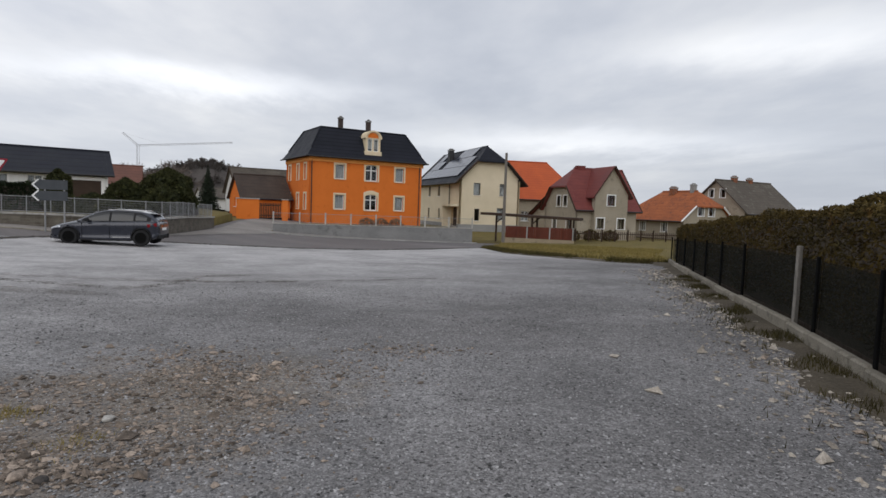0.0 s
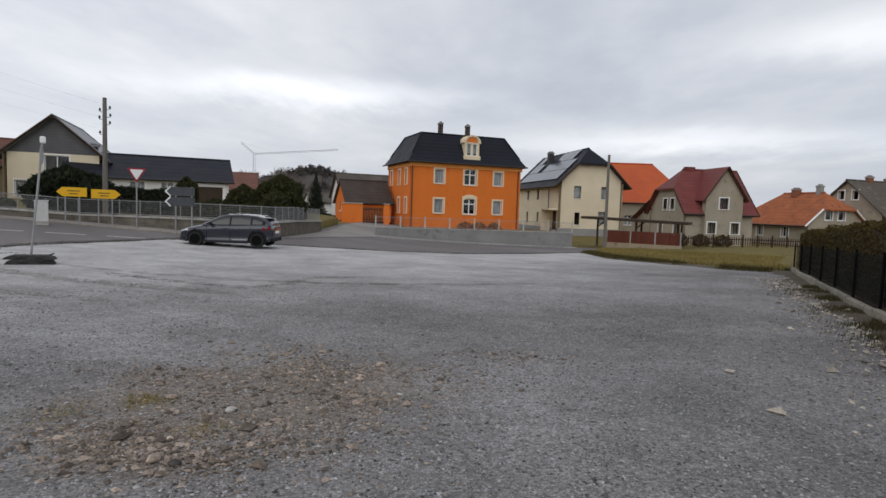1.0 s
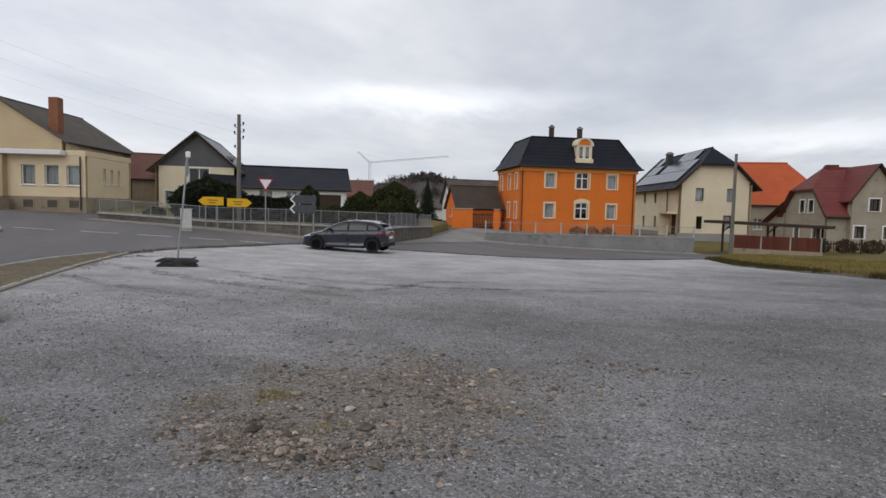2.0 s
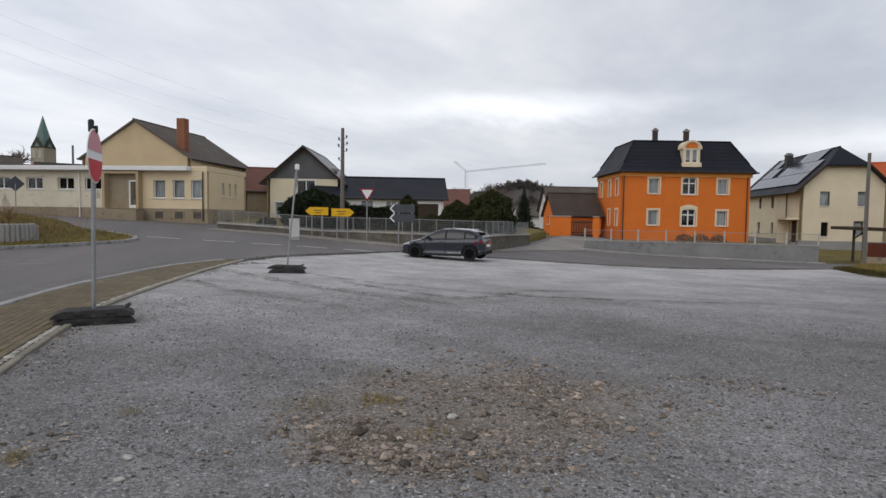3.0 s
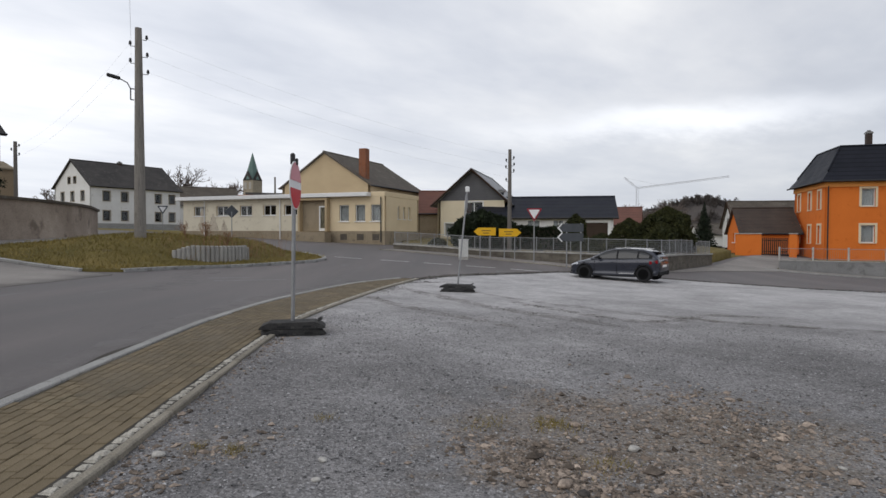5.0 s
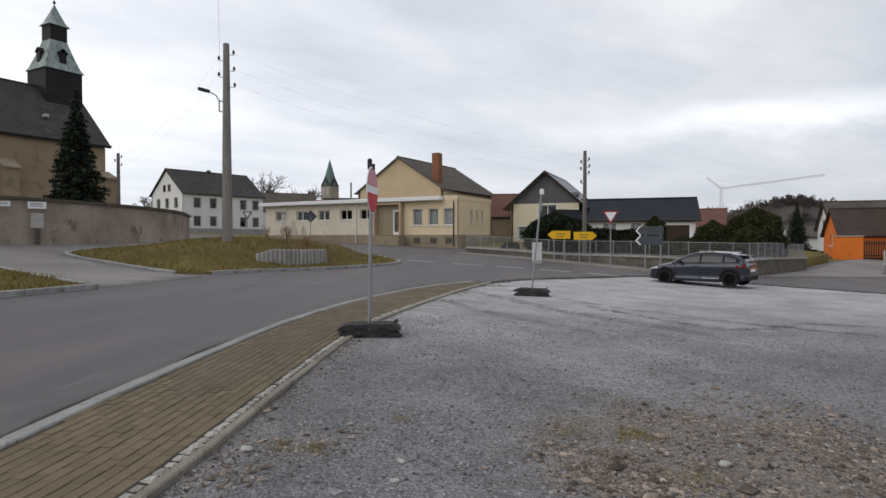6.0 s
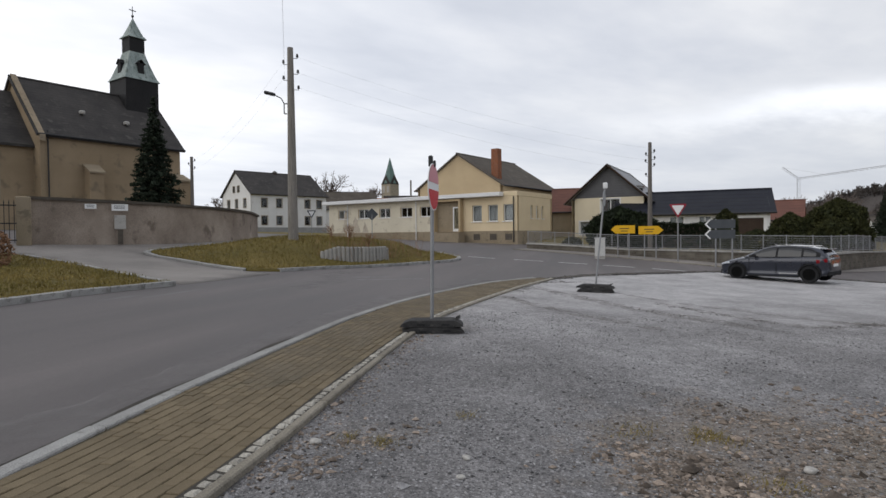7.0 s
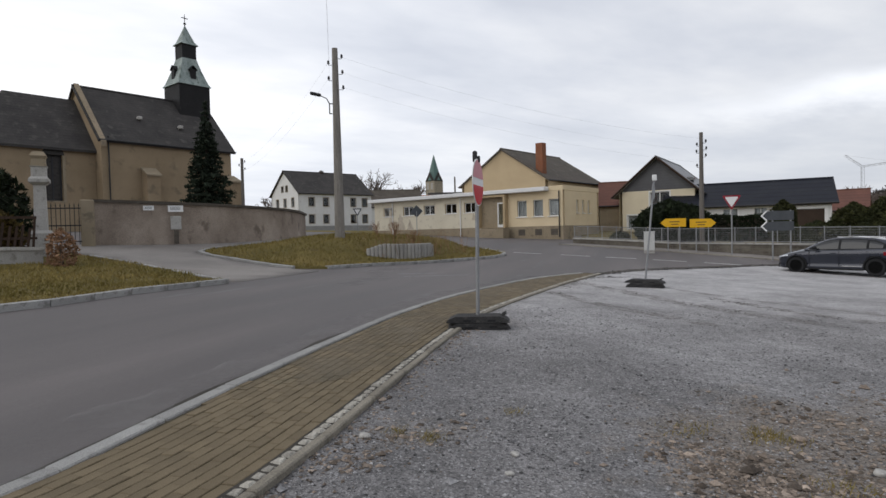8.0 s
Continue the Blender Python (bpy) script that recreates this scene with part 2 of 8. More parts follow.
MAT = dict(
    gravel=gravel_material(),
    rubble_stone=material("pale_rubble", (0.23, 0.20, 0.165), (0.40, 0.36, 0.31), 9, 0.92, 0.3, 60, rnd=0.6, island=True),
    dark_blade=material("dull_grass_blade", (0.040, 0.037, 0.012), (0.085, 0.070, 0.024), 0.8, 0.9, 0.0, 20, rnd=0.35, island=True),
    post_black=material("tarred_post", (0.006, 0.006, 0.006), (0.010, 0.010, 0.010), 2.0, 0.95, 0.2, 50, spec=0.05),
    earth=material("earth", (0.062, 0.052, 0.037), (0.12, 0.10, 0.074), 1.2, 0.95, 0.5, 30),
    grass=material("grass_ground", (0.125, 0.105, 0.032), (0.225, 0.172, 0.060), 0.7, 0.95, 0.9, 45, c3=(0.16, 0.13, 0.06), spots=0.3, dist=0.06, spec=0.2),
    asphalt=material("asphalt", (0.055, 0.048, 0.047), (0.154, 0.136, 0.132), 0.30, 0.70, 0.25, 140, turn=132, stretch=(0.22, 1.6, 1), fine_mix=0.3, c3=(0.135, 0.132, 0.130), spots=0.0, dist=0.008, spec=0.5, rough_var=0.12),
    pale_asphalt=material("pale_asphalt", (0.185, 0.170, 0.158), (0.29, 0.268, 0.248), 0.35, 0.92, 0.3, 120, dist=0.01),
    concrete=material("concrete", (0.30, 0.29, 0.27), (0.40, 0.385, 0.36), 1.6, 0.92, 0.4, 70, c3=(0.20, 0.19, 0.165), spots=0.25, rnd=0.12),
    kerb=material("kerb_concrete", (0.27, 0.265, 0.255), (0.36, 0.355, 0.34), 2.2, 0.9, 0.4, 80, c3=(0.18, 0.175, 0.16), spots=0.25, rnd=0.14),
    block=material("paving_block", (0.136, 0.107, 0.066), (0.192, 0.153, 0.100), 0.7, 0.93, 0.4, 110, rnd=0.14, c3=(0.125, 0.105, 0.068), spots=0.15, dist=0.006),
    block_rest=material("paving_block_rest", (0.136, 0.107, 0.066), (0.192, 0.153, 0.100), 0.7, 0.93, 0.4, 110, rnd=0.14, c3=(0.125, 0.105, 0.068), spots=0.15, dist=0.006, island=True),
    coping=material("gable_coping_stone", (0.265, 0.210, 0.145), (0.34, 0.275, 0.195), 1.2, 0.92, 0.3, 50, c3=(0.17, 0.15, 0.12), spots=0.2),
    sooty_brick=brick_wall_material("sooty_brick", (0.055, 0.040, 0.036), (0.085, 0.062, 0.054), (0.09, 0.08, 0.07), 0.25, 0.083),
    dirt=material("dark_ground_strip", (0.040, 0.036, 0.031), (0.075, 0.068, 0.058), 3.0, 0.95, 0.5, 60),
    joint=material("joint_sand", (0.075, 0.063, 0.041), (0.105, 0.088, 0.060), 3.0, 0.95, 0.3, 80),
    edging=material("edging_concrete", (0.20, 0.18, 0.145), (0.28, 0.255, 0.21), 2.2, 0.92, 0.4, 70, c3=(0.14, 0.125, 0.10), spots=0.3, rnd=0.15),
    cobble=material("cobble", (0.33, 0.31, 0.265), (0.45, 0.425, 0.375), 9, 0.85, 0.5, 60, rnd=0.25),
    stone=material("loose_stone", (0.17, 0.168, 0.172), (0.29, 0.285, 0.285), 12, 0.9, 0.3, 60, rnd=0.75, island=True),
    stone_brown=material("brown_stone", (0.130, 0.104, 0.083), (0.30, 0.246, 0.202), 9, 0.92, 0.3, 60, rnd=0.65, island=True),
    white_paint=material("road_paint", (0.55, 0.55, 0.54), (0.68, 0.68, 0.66), 4, 0.8, 0.2, 60, c3=(0.28, 0.28, 0.28), spots=0.35),
    orange=material("orange_render", (0.66, 0.168, 0.028), (0.73, 0.198, 0.038), 0.5, 0.9, 0.2, 90, fine_mix=0.08, c3=(0.58, 0.135, 0.02), spots=0.1),
    cream=material("cream_render", (0.66, 0.58, 0.42), (0.74, 0.655, 0.49), 0.5, 0.9, 0.2, 90, fine_mix=0.08),
    orange_trim=material("pale_orange_trim", (0.70, 0.27, 0.07), (0.76, 0.32, 0.09), 1.0, 0.85, 0.1, 60, fine_mix=0.06),
    trim=material("cream_trim", (0.70, 0.58, 0.40), (0.78, 0.66, 0.47), 1.5, 0.8, 0.1, 60, fine_mix=0.06),
    white=material("white_render", (0.66, 0.66, 0.65), (0.75, 0.75, 0.74), 0.7, 0.9, 0.2, 80, fine_mix=0.08, c3=(0.52, 0.51, 0.49), spots=0.1),
    paint=material("white_plastic", (0.76, 0.76, 0.75), (0.82, 0.82, 0.81), 3, 0.45, 0.0, 50, fine_mix=0.03),
    yellow=material("yellow_render", (0.68, 0.555, 0.365), (0.76, 0.63, 0.425), 0.6, 0.9, 0.2, 80, fine_mix=0.08),
    pale_yellow=material("pale_yellow_render", (0.66, 0.60, 0.47), (0.74, 0.68, 0.54), 0.6, 0.9, 0.25, 80, fine_mix=0.08, c3=(0.42, 0.36, 0.27), spots=0.14),
    tan=material("tan_render", (0.43, 0.33, 0.205), (0.50, 0.39, 0.245), 0.4, 0.92, 0.2, 70, fine_mix=0.08),
    plinth=material("plinth_render", (0.27, 0.22, 0.15), (0.34, 0.28, 0.20), 0.8, 0.92, 0.3, 60, c3=(0.18, 0.15, 0.11), spots=0.2),
    grey_plinth=material("grey_plinth", (0.25, 0.25, 0.245), (0.33, 0.33, 0.32), 0.9, 0.92, 0.3, 60),
    grey_beige=material("grey_beige_render", (0.30, 0.265, 0.205), (0.38, 0.335, 0.265), 0.5, 0.92, 0.3, 70, c3=(0.22, 0.195, 0.155), spots=0.2),
    church=material("church_render", (0.270, 0.205, 0.130), (0.355, 0.272, 0.178), 0.35, 0.93, 0.35, 50, c3=(0.195, 0.155, 0.108), spots=0.22),
    old_wall=material("old_wall_render", (0.215, 0.172, 0.138), (0.42, 0.352, 0.290), 0.6, 0.94, 0.5, 40, c3=(0.165, 0.132, 0.106), spots=0.2, stretch=(1, 1, 0.7)),
    slate=material("slate_roof", (0.042, 0.039, 0.038), (0.078, 0.072, 0.068), 0.6, 0.85, 0.3, 25, waves=0.22, wave_bump=0.4, wave_dark=0.25, c3=(0.10, 0.095, 0.085), spots=0.2),
    anthracite=material("anthracite_tiles", (0.012, 0.014, 0.021), (0.021, 0.023, 0.033), 0.8, 0.6, 0.1, 30, waves=0.36, wave_bump=0.6, wave_dark=0.75, spec=0.16),
    grey_roof=material("grey_metal_roof", (0.20, 0.205, 0.215), (0.26, 0.265, 0.275), 0.6, 0.5, 0.1, 30, waves=0.35, wave_bump=0.3),
    red_tiles=material("dark_red_tiles", (0.140, 0.036, 0.034), (0.195, 0.054, 0.047), 0.7, 0.6, 0.2, 30, waves=0.33, wave_bump=0.6, wave_dark=0.3),
    dull_red_tiles=material("dull_red_tiles", (0.125, 0.058, 0.044), (0.175, 0.082, 0.062), 0.7, 0.7, 0.2, 30, waves=0.33, wave_bump=0.6, wave_dark=0.3),
    orange_tiles=material("orange_tiles", (0.44, 0.092, 0.034), (0.52, 0.115, 0.042), 0.7, 0.7, 0.2, 30, waves=0.33, wave_bump=0.5, wave_dark=0.25),
    old_tiles=material("weathered_orange_tiles", (0.27, 0.085, 0.035), (0.40, 0.13, 0.055), 0.9, 0.8, 0.3, 30, waves=0.33, wave_bump=0.5, wave_dark=0.25, c3=(0.17, 0.07, 0.045), spots=0.3),
    brown_roof=material("brown_grey_roof", (0.080, 0.068, 0.056), (0.125, 0.108, 0.090), 0.6, 0.85, 0.3, 25, waves=0.3, wave_bump=0.4, wave_dark=0.25, c3=(0.17, 0.16, 0.135), spots=0.2),
    dark_brown_roof=material("dark_brown_roof", (0.055, 0.042, 0.036), (0.085, 0.066, 0.055), 0.6, 0.8, 0.3, 25, waves=0.33, wave_bump=0.4, wave_dark=0.25),
    brick=brick_wall_material("red_brick", (0.22, 0.070, 0.030), (0.31, 0.105, 0.045), (0.25, 0.20, 0.16), 0.25, 0.083),
    rubble=brick_wall_material("stone_masonry", (0.085, 0.076, 0.062), (0.205, 0.185, 0.155), (0.15, 0.14, 0.12), 0.34, 0.13),
    copper=material("copper_patina", (0.20, 0.245, 0.23), (0.36, 0.41, 0.39), 1.3, 0.6, 0.1, 20, c3=(0.10, 0.13, 0.115), spots=0.35, stretch=(1, 1, 0.3)),
    green_copper=material("green_copper", (0.105, 0.170, 0.155), (0.14, 0.21, 0.19), 0.3, 0.6, 0.1, 10),
    black_slate=material("black_slate", (0.014, 0.014, 0.015), (0.026, 0.025, 0.026), 1.2, 0.6, 0.3, 20, waves=0.2, wave_bump=0.4, wave_dark=0.2),
    dark_wood=material("dark_wood", (0.035, 0.022, 0.016), (0.060, 0.038, 0.026), 2.0, 0.75, 0.3, 30, stretch=(4, 4, 0.5)),
    red_wood=material("red_brown_boards", (0.085, 0.022, 0.014), (0.125, 0.034, 0.020), 2.0, 0.7, 0.3, 30, stretch=(4, 4, 0.5), rnd=0.15),
    cladding=material("grey_cladding", (0.105, 0.105, 0.112), (0.135, 0.135, 0.142), 1.0, 0.75, 0.2, 40, waves=0.25, wave_bump=0.3, wave_dark=0.2),
    pole=material("weathered_pole", (0.20, 0.185, 0.165), (0.28, 0.26, 0.235), 1.5, 0.92, 0.4, 40, stretch=(5, 5, 0.4), c3=(0.13, 0.12, 0.105), spots=0.25),
    wood_pole=material("wooden_pole", (0.135, 0.122, 0.108), (0.20, 0.184, 0.166), 1.5, 0.92, 0.4, 40, stretch=(5, 5, 0.4)),
    steel=material("galvanised_steel", (0.27, 0.275, 0.28), (0.36, 0.365, 0.37), 6, 0.5, 0.05, 60, metal=0.6, fine_mix=0.12),
    dark_steel=material("dark_steel", (0.035, 0.035, 0.037), (0.055, 0.055, 0.057), 3, 0.6, 0.05, 60, metal=0.2),
    sign_back=material("sign_back", (0.062, 0.068, 0.076), (0.085, 0.092, 0.10), 2, 0.6, 0.05, 40, fine_mix=0.08),
    sign_white=material("sign_white", (0.74, 0.74, 0.73), (0.80, 0.80, 0.79), 3, 0.5, 0.0, 40, fine_mix=0.05),
    sign_red=material("sign_red", (0.46, 0.020, 0.030), (0.54, 0.028, 0.038), 2, 0.5, 0.0, 40, fine_mix=0.06),
    sign_faded=material("faded_red", (0.58, 0.24, 0.27), (0.66, 0.32, 0.35), 2, 0.6, 0.0, 40, fine_mix=0.06),
    sign_yellow=material("sign_yellow", (0.72, 0.40, 0.015), (0.80, 0.46, 0.025), 2, 0.5, 0.0, 40, fine_mix=0.06),
    black=material("black_rubber", (0.016, 0.016, 0.017), (0.028, 0.028, 0.029), 5, 0.85, 0.2, 60),
    footplate=material("recycled_rubber", (0.032, 0.032, 0.033), (0.064, 0.062, 0.060), 6, 0.9, 0.5, 50, c3=(0.09, 0.085, 0.08), spots=0.2),
    car=material("car_paint", (0.012, 0.015, 0.028), (0.016, 0.020, 0.034), 1, 0.28, 0.0, 50, spec=0.5, metal=0.45, fine_mix=0.03, rough_var=0.03),
    chrome=material("chrome", (0.6, 0.6, 0.6), (0.65, 0.65, 0.65), 2, 0.2, 0.0, 40, metal=1.0, fine_mix=0.03),
    headlight=material("headlight", (0.55, 0.57, 0.60), (0.65, 0.67, 0.70), 8, 0.15, 0.0, 40, metal=0.4, fine_mix=0.05, rough_var=0.05),
    taillight=material("tail_light", (0.17, 0.006, 0.010), (0.22, 0.009, 0.013), 5, 0.2, 0.0, 40, fine_mix=0.05, rough_var=0.05),
    glass=glass_material("window_glass"),
    curtain=material("net_curtain", (0.26, 0.26, 0.27), (0.38, 0.38, 0.38), 2, 0.95, 0.2, 40, stretch=(6, 6, 0.5)),
    interior=material("dark_room", (0.025, 0.022, 0.02), (0.04, 0.036, 0.032), 1, 0.95, 0.0, 40),
    solar=material("solar_panel", (0.050, 0.056, 0.080), (0.066, 0.074, 0.100), 1, 0.16, 0.0, 40, fine_mix=0.05, rough_var=0.03, spec=0.8),
    hedge=material("hedge_leaf", (0.040, 0.031, 0.008), (0.092, 0.062, 0.015), 1.6, 0.8, 0.0, 20, rnd=0.35, island=True, c3=(0.095, 0.050, 0.015), spots=0.2),
    conifer=material("conifer_leaf", (0.009, 0.015, 0.007), (0.022, 0.031, 0.012), 1.2, 0.8, 0.0, 20, rnd=0.4, island=True),
    juniper=material("juniper_leaf", (0.021, 0.027, 0.009), (0.054, 0.055, 0.018), 1.2, 0.8, 0.0, 20, rnd=0.4, island=True),
    bark=material("bark", (0.075, 0.060, 0.048), (0.125, 0.105, 0.085), 4, 0.95, 0.5, 30, stretch=(3, 3, 0.5)),
    twig=material("winter_twigs", (0.125, 0.100, 0.088), (0.180, 0.150, 0.132), 1, 0.95, 0.0, 20),
    dry=material("dry_stems", (0.19, 0.105, 0.062), (0.30, 0.18, 0.105), 3, 0.95, 0.0, 20, rnd=0.3, island=True),
    blade=material("grass_blade", (0.150, 0.124, 0.034), (0.270, 0.205, 0.072), 0.5, 0.9, 0.0, 20, rnd=0.22, island=True),
    screen=material("dark_screen_fabric", (0.011, 0.012, 0.0095), (0.020, 0.0205, 0.0165), 0.9, 0.95, 0.2, 70, spec=0.08),
    wood_far=material("far_wood", (0.070, 0.061, 0.057), (0.105, 0.093, 0.086), 0.2, 0.95, 0.0, 3),
    asphalt_patch=material("asphalt_patch", (0.20, 0.20, 0.20), (0.26, 0.26, 0.255), 3, 0.9, 0.2, 60, c3=(0.13, 0.13, 0.132), spots=0.5),
    stone_dark=material("dark_stone", (0.05, 0.045, 0.042), (0.08, 0.072, 0.066), 12, 0.9, 0.3, 60),
    stone_damp=material("damp_stone", (0.105, 0.099, 0.095), (0.18, 0.174, 0.168), 12, 0.9, 0.3, 60, rnd=0.5, island=True),
    wall_grey=material("grey_wall_concrete", (0.19, 0.19, 0.19), (0.25, 0.25, 0.247), 0.8, 0.92, 0.3, 60, c3=(0.15, 0.15, 0.147), spots=0.2),
    grey_box=material("cabinet_grey", (0.52, 0.52, 0.50), (0.60, 0.60, 0.58), 2, 0.7, 0.1, 40, c3=(0.40, 0.39, 0.37), spots=0.15),
    sandstone=material("pale_sandstone", (0.37, 0.355, 0.33), (0.47, 0.455, 0.425), 2, 0.9, 0.3, 40, c3=(0.25, 0.24, 0.22), spots=0.25),
    crane=material("crane_paint", (0.50, 0.51, 0.53), (0.58, 0.59, 0.61), 1, 0.7, 0.0, 10),
    flaked=material("flaked_render", (0.48, 0.42, 0.33), (0.58, 0.51, 0.41), 1.2, 0.95, 0.4, 40, c3=(0.24, 0.20, 0.16), spots=0.3),
    sand_film=thin_dirt("paving_sand", (0.200, 0.172, 0.128), (0.260, 0.226, 0.175), 1.6, 0.36, 0.72, 0.5),
    leaded=material("leaded_glass", (0.030, 0.027, 0.024), (0.050, 0.044, 0.040), 6.0, 0.35, 0.1, 30),
    dull_red=material("weathered_sign_red", (0.24, 0.022, 0.036), (0.30, 0.030, 0.046), 2, 0.6, 0.0, 40, fine_mix=0.06),
    spruce=material("spruce_needles", (0.013, 0.020, 0.013), (0.031, 0.043, 0.025), 1.2, 0.85, 0.0, 20, rnd=0.4, island=True),
    rut_film=thin_dirt("rut_dirt", (0.195, 0.175, 0.158), (0.275, 0.250, 0.230), 2.6, 0.40, 0.70, 0.5),
    dust_film=thin_dirt("road_dust", (0.25, 0.24, 0.235), (0.32, 0.305, 0.295), 1.4, 0.40, 0.75, 0.42),
    edge_film=thin_dirt("edge_dirt", (0.050, 0.044, 0.036), (0.105, 0.092, 0.076), 3.0, 0.34, 0.55, 0.92),
    garage=material("brown_garage_door", (0.045, 0.030, 0.022), (0.065, 0.045, 0.034), 1, 0.6, 0.1, 40, waves=0.18, wave_bump=0.4),
)

MAT["screen"].node_tree.nodes["Principled BSDF"].inputs["Alpha"].default_value = 0.68


# ---- small mesh helpers ----
def mesh_from(name, bm, mat, smooth=False):
    me = bpy.data.meshes.new(name)
    bm.normal_update()
    bm.to_mesh(me)
    bm.free()
    for m in (mat if isinstance(mat, (list, tuple)) else [mat]):
        me.materials.append(m)
    if smooth:
        for p in me.polygons:
            p.use_smooth = True
    return me


def part(name, bm, mat, parent=None, label="", smooth=False, m=None):
    ob = new(name, mesh_from(name, bm, mat, smooth))
    if m is not None:
        ob.matrix_basis = m
    ob.parent = parent
    return tagged(ob, label) if label else ob


def thing(name, m, label, category, group="", kind=""):
    ob = new(name)
    ob.empty_display_size = 0.2
    ob.matrix_basis = m
    return tagged(ob, label, category, group, kind)


def box(bm, x0, x1, y0, y1, z0, z1, m=None, bevel=0.0):
    r = bmesh.ops.create_cube(bm, size=1.0)
    t = Matrix.Translation(((x0 + x1) / 2, (y0 + y1) / 2, (z0 + z1) / 2)) @ Matrix.Diagonal((x1 - x0, y1 - y0, z1 - z0, 1))
    bmesh.ops.transform(bm, matrix=(m @ t) if m is not None else t, verts=r["verts"])
    if bevel > 0:
        edges = list({e for v in r["verts"] for e in v.link_edges})
        bmesh.ops.bevel(bm, geom=edges, offset=bevel, segments=1, affect="EDGES")
    return bm


def cone(bm, p0, p1, r0, r1, n=10, caps=True):
    p0, p1 = Vector(p0), Vector(p1)
    d = p1 - p0
    q = d.to_track_quat("Z", "Y").to_matrix().to_4x4()
    bmesh.ops.create_cone(bm, cap_ends=caps, segments=n, radius1=r0, radius2=r1, depth=d.length, matrix=Matrix.Translation((p0 + p1) / 2) @ q)
    return bm


def poly_slab(bm, pts, thick):
    """A polygon with thickness straight down."""
    top = [bm.verts.new(p) for p in pts]
    low = [bm.verts.new((p[0], p[1], p[2] - thick)) for p in pts]
    bm.faces.new(top)
    bm.faces.new(low[::-1])
    n = len(pts)
    for i in range(n):
        j = (i + 1) % n
        bm.faces.new((top[j], top[i], low[i], low[j]))
    return bm


def raw(name, verts, faces, mat, smooth=False, parent=None):
    me = bpy.data.meshes.new(name)
    me.from_pydata(verts if isinstance(verts, list) else verts.tolist(), [], faces if isinstance(faces, list) else faces.tolist())
    me.materials.append(mat)
    if smooth:
        for p in me.polygons:
            p.use_smooth = True
    ob = new(name, me)
    ob.parent = parent
    return ob


# ---- the lie of the land ----
HEIGHTS = [
    (0, 0, 0), (-2, 4.4, -0.06), (0, 6.6, -0.1), (-4.2, 2.1, 0.01), (-8, 5.2, 0.05), (-10.9, 12.6, 0.08),
    (-11.4, 23.6, -0.40), (-18.2, 27.8, 0.12), (-23.5, 32.6, 0.45), (-28.3, -0.4, 1.45), (-32, 9, 1.6), (-51.5, 22.8, 1.5),
    (-37.5, 33.5, 0.75), (-13.8, 31.3, -0.05), (-9.2, 43, -0.86), (5.4, 44.7, -1.06), (10.3, 21.5, -0.15), (5.3, 7.2, 0.05),
    (-23, 11, 0.4), (-22.4, 6.4, 0.4), (-22.6, 17, 0.3), (5, 35.7, -0.6), (-12.8, -1, 0.4), (-18.2, 2.4, 0.42),
    (15.6, 50.6, -0.85), (24, 54, -0.8), (-86, 25, 2.6), (20, 10, 0), (0, -20, 0.2), (-20, -20, 0.9),
    (150, 0, -2), (0, 200, -3), (-200, 100, 1), (-100, -80, 2), (100, 150, -3), (0, -150, 0),
    (-14.08, 48.11, 0.25), (-11.49, 44.67, 0), (-37, 43, 0.8), (-26, 48, 0.55), (-15, 57, 0.05),
]
_C = np.array(HEIGHTS, float)
_d = np.linalg.norm(_C[:, None, :2] - _C[None, :, :2], axis=2)
_K = np.where(_d > 0, _d * _d * np.log(_d + 1e-9), 0) + np.eye(len(_C)) * 60.0
_Q = np.c_[np.ones(len(_C)), _C[:, :2]]
_W = np.linalg.solve(np.block([[_K, _Q], [_Q.T, np.zeros((3, 3))]]), np.r_[_C[:, 2], 0, 0, 0])


def ground_many(x, y):
    x, y = np.asarray(x, float), np.asarray(y, float)
    d = np.hypot(x[..., None] - _C[:, 0], y[..., None] - _C[:, 1])
    g = (d * d * np.log(d + 1e-9)) @ _W[:len(_C)] + _W[-3] + _W[-2] * x + _W[-1] * y
    r = np.hypot(x, y)
    k = np.clip((r - 130) / 120, 0, 1)
    return g * (1 - k) + k * -1.5


def ground(x, y):
    return float(ground_many(x, y))


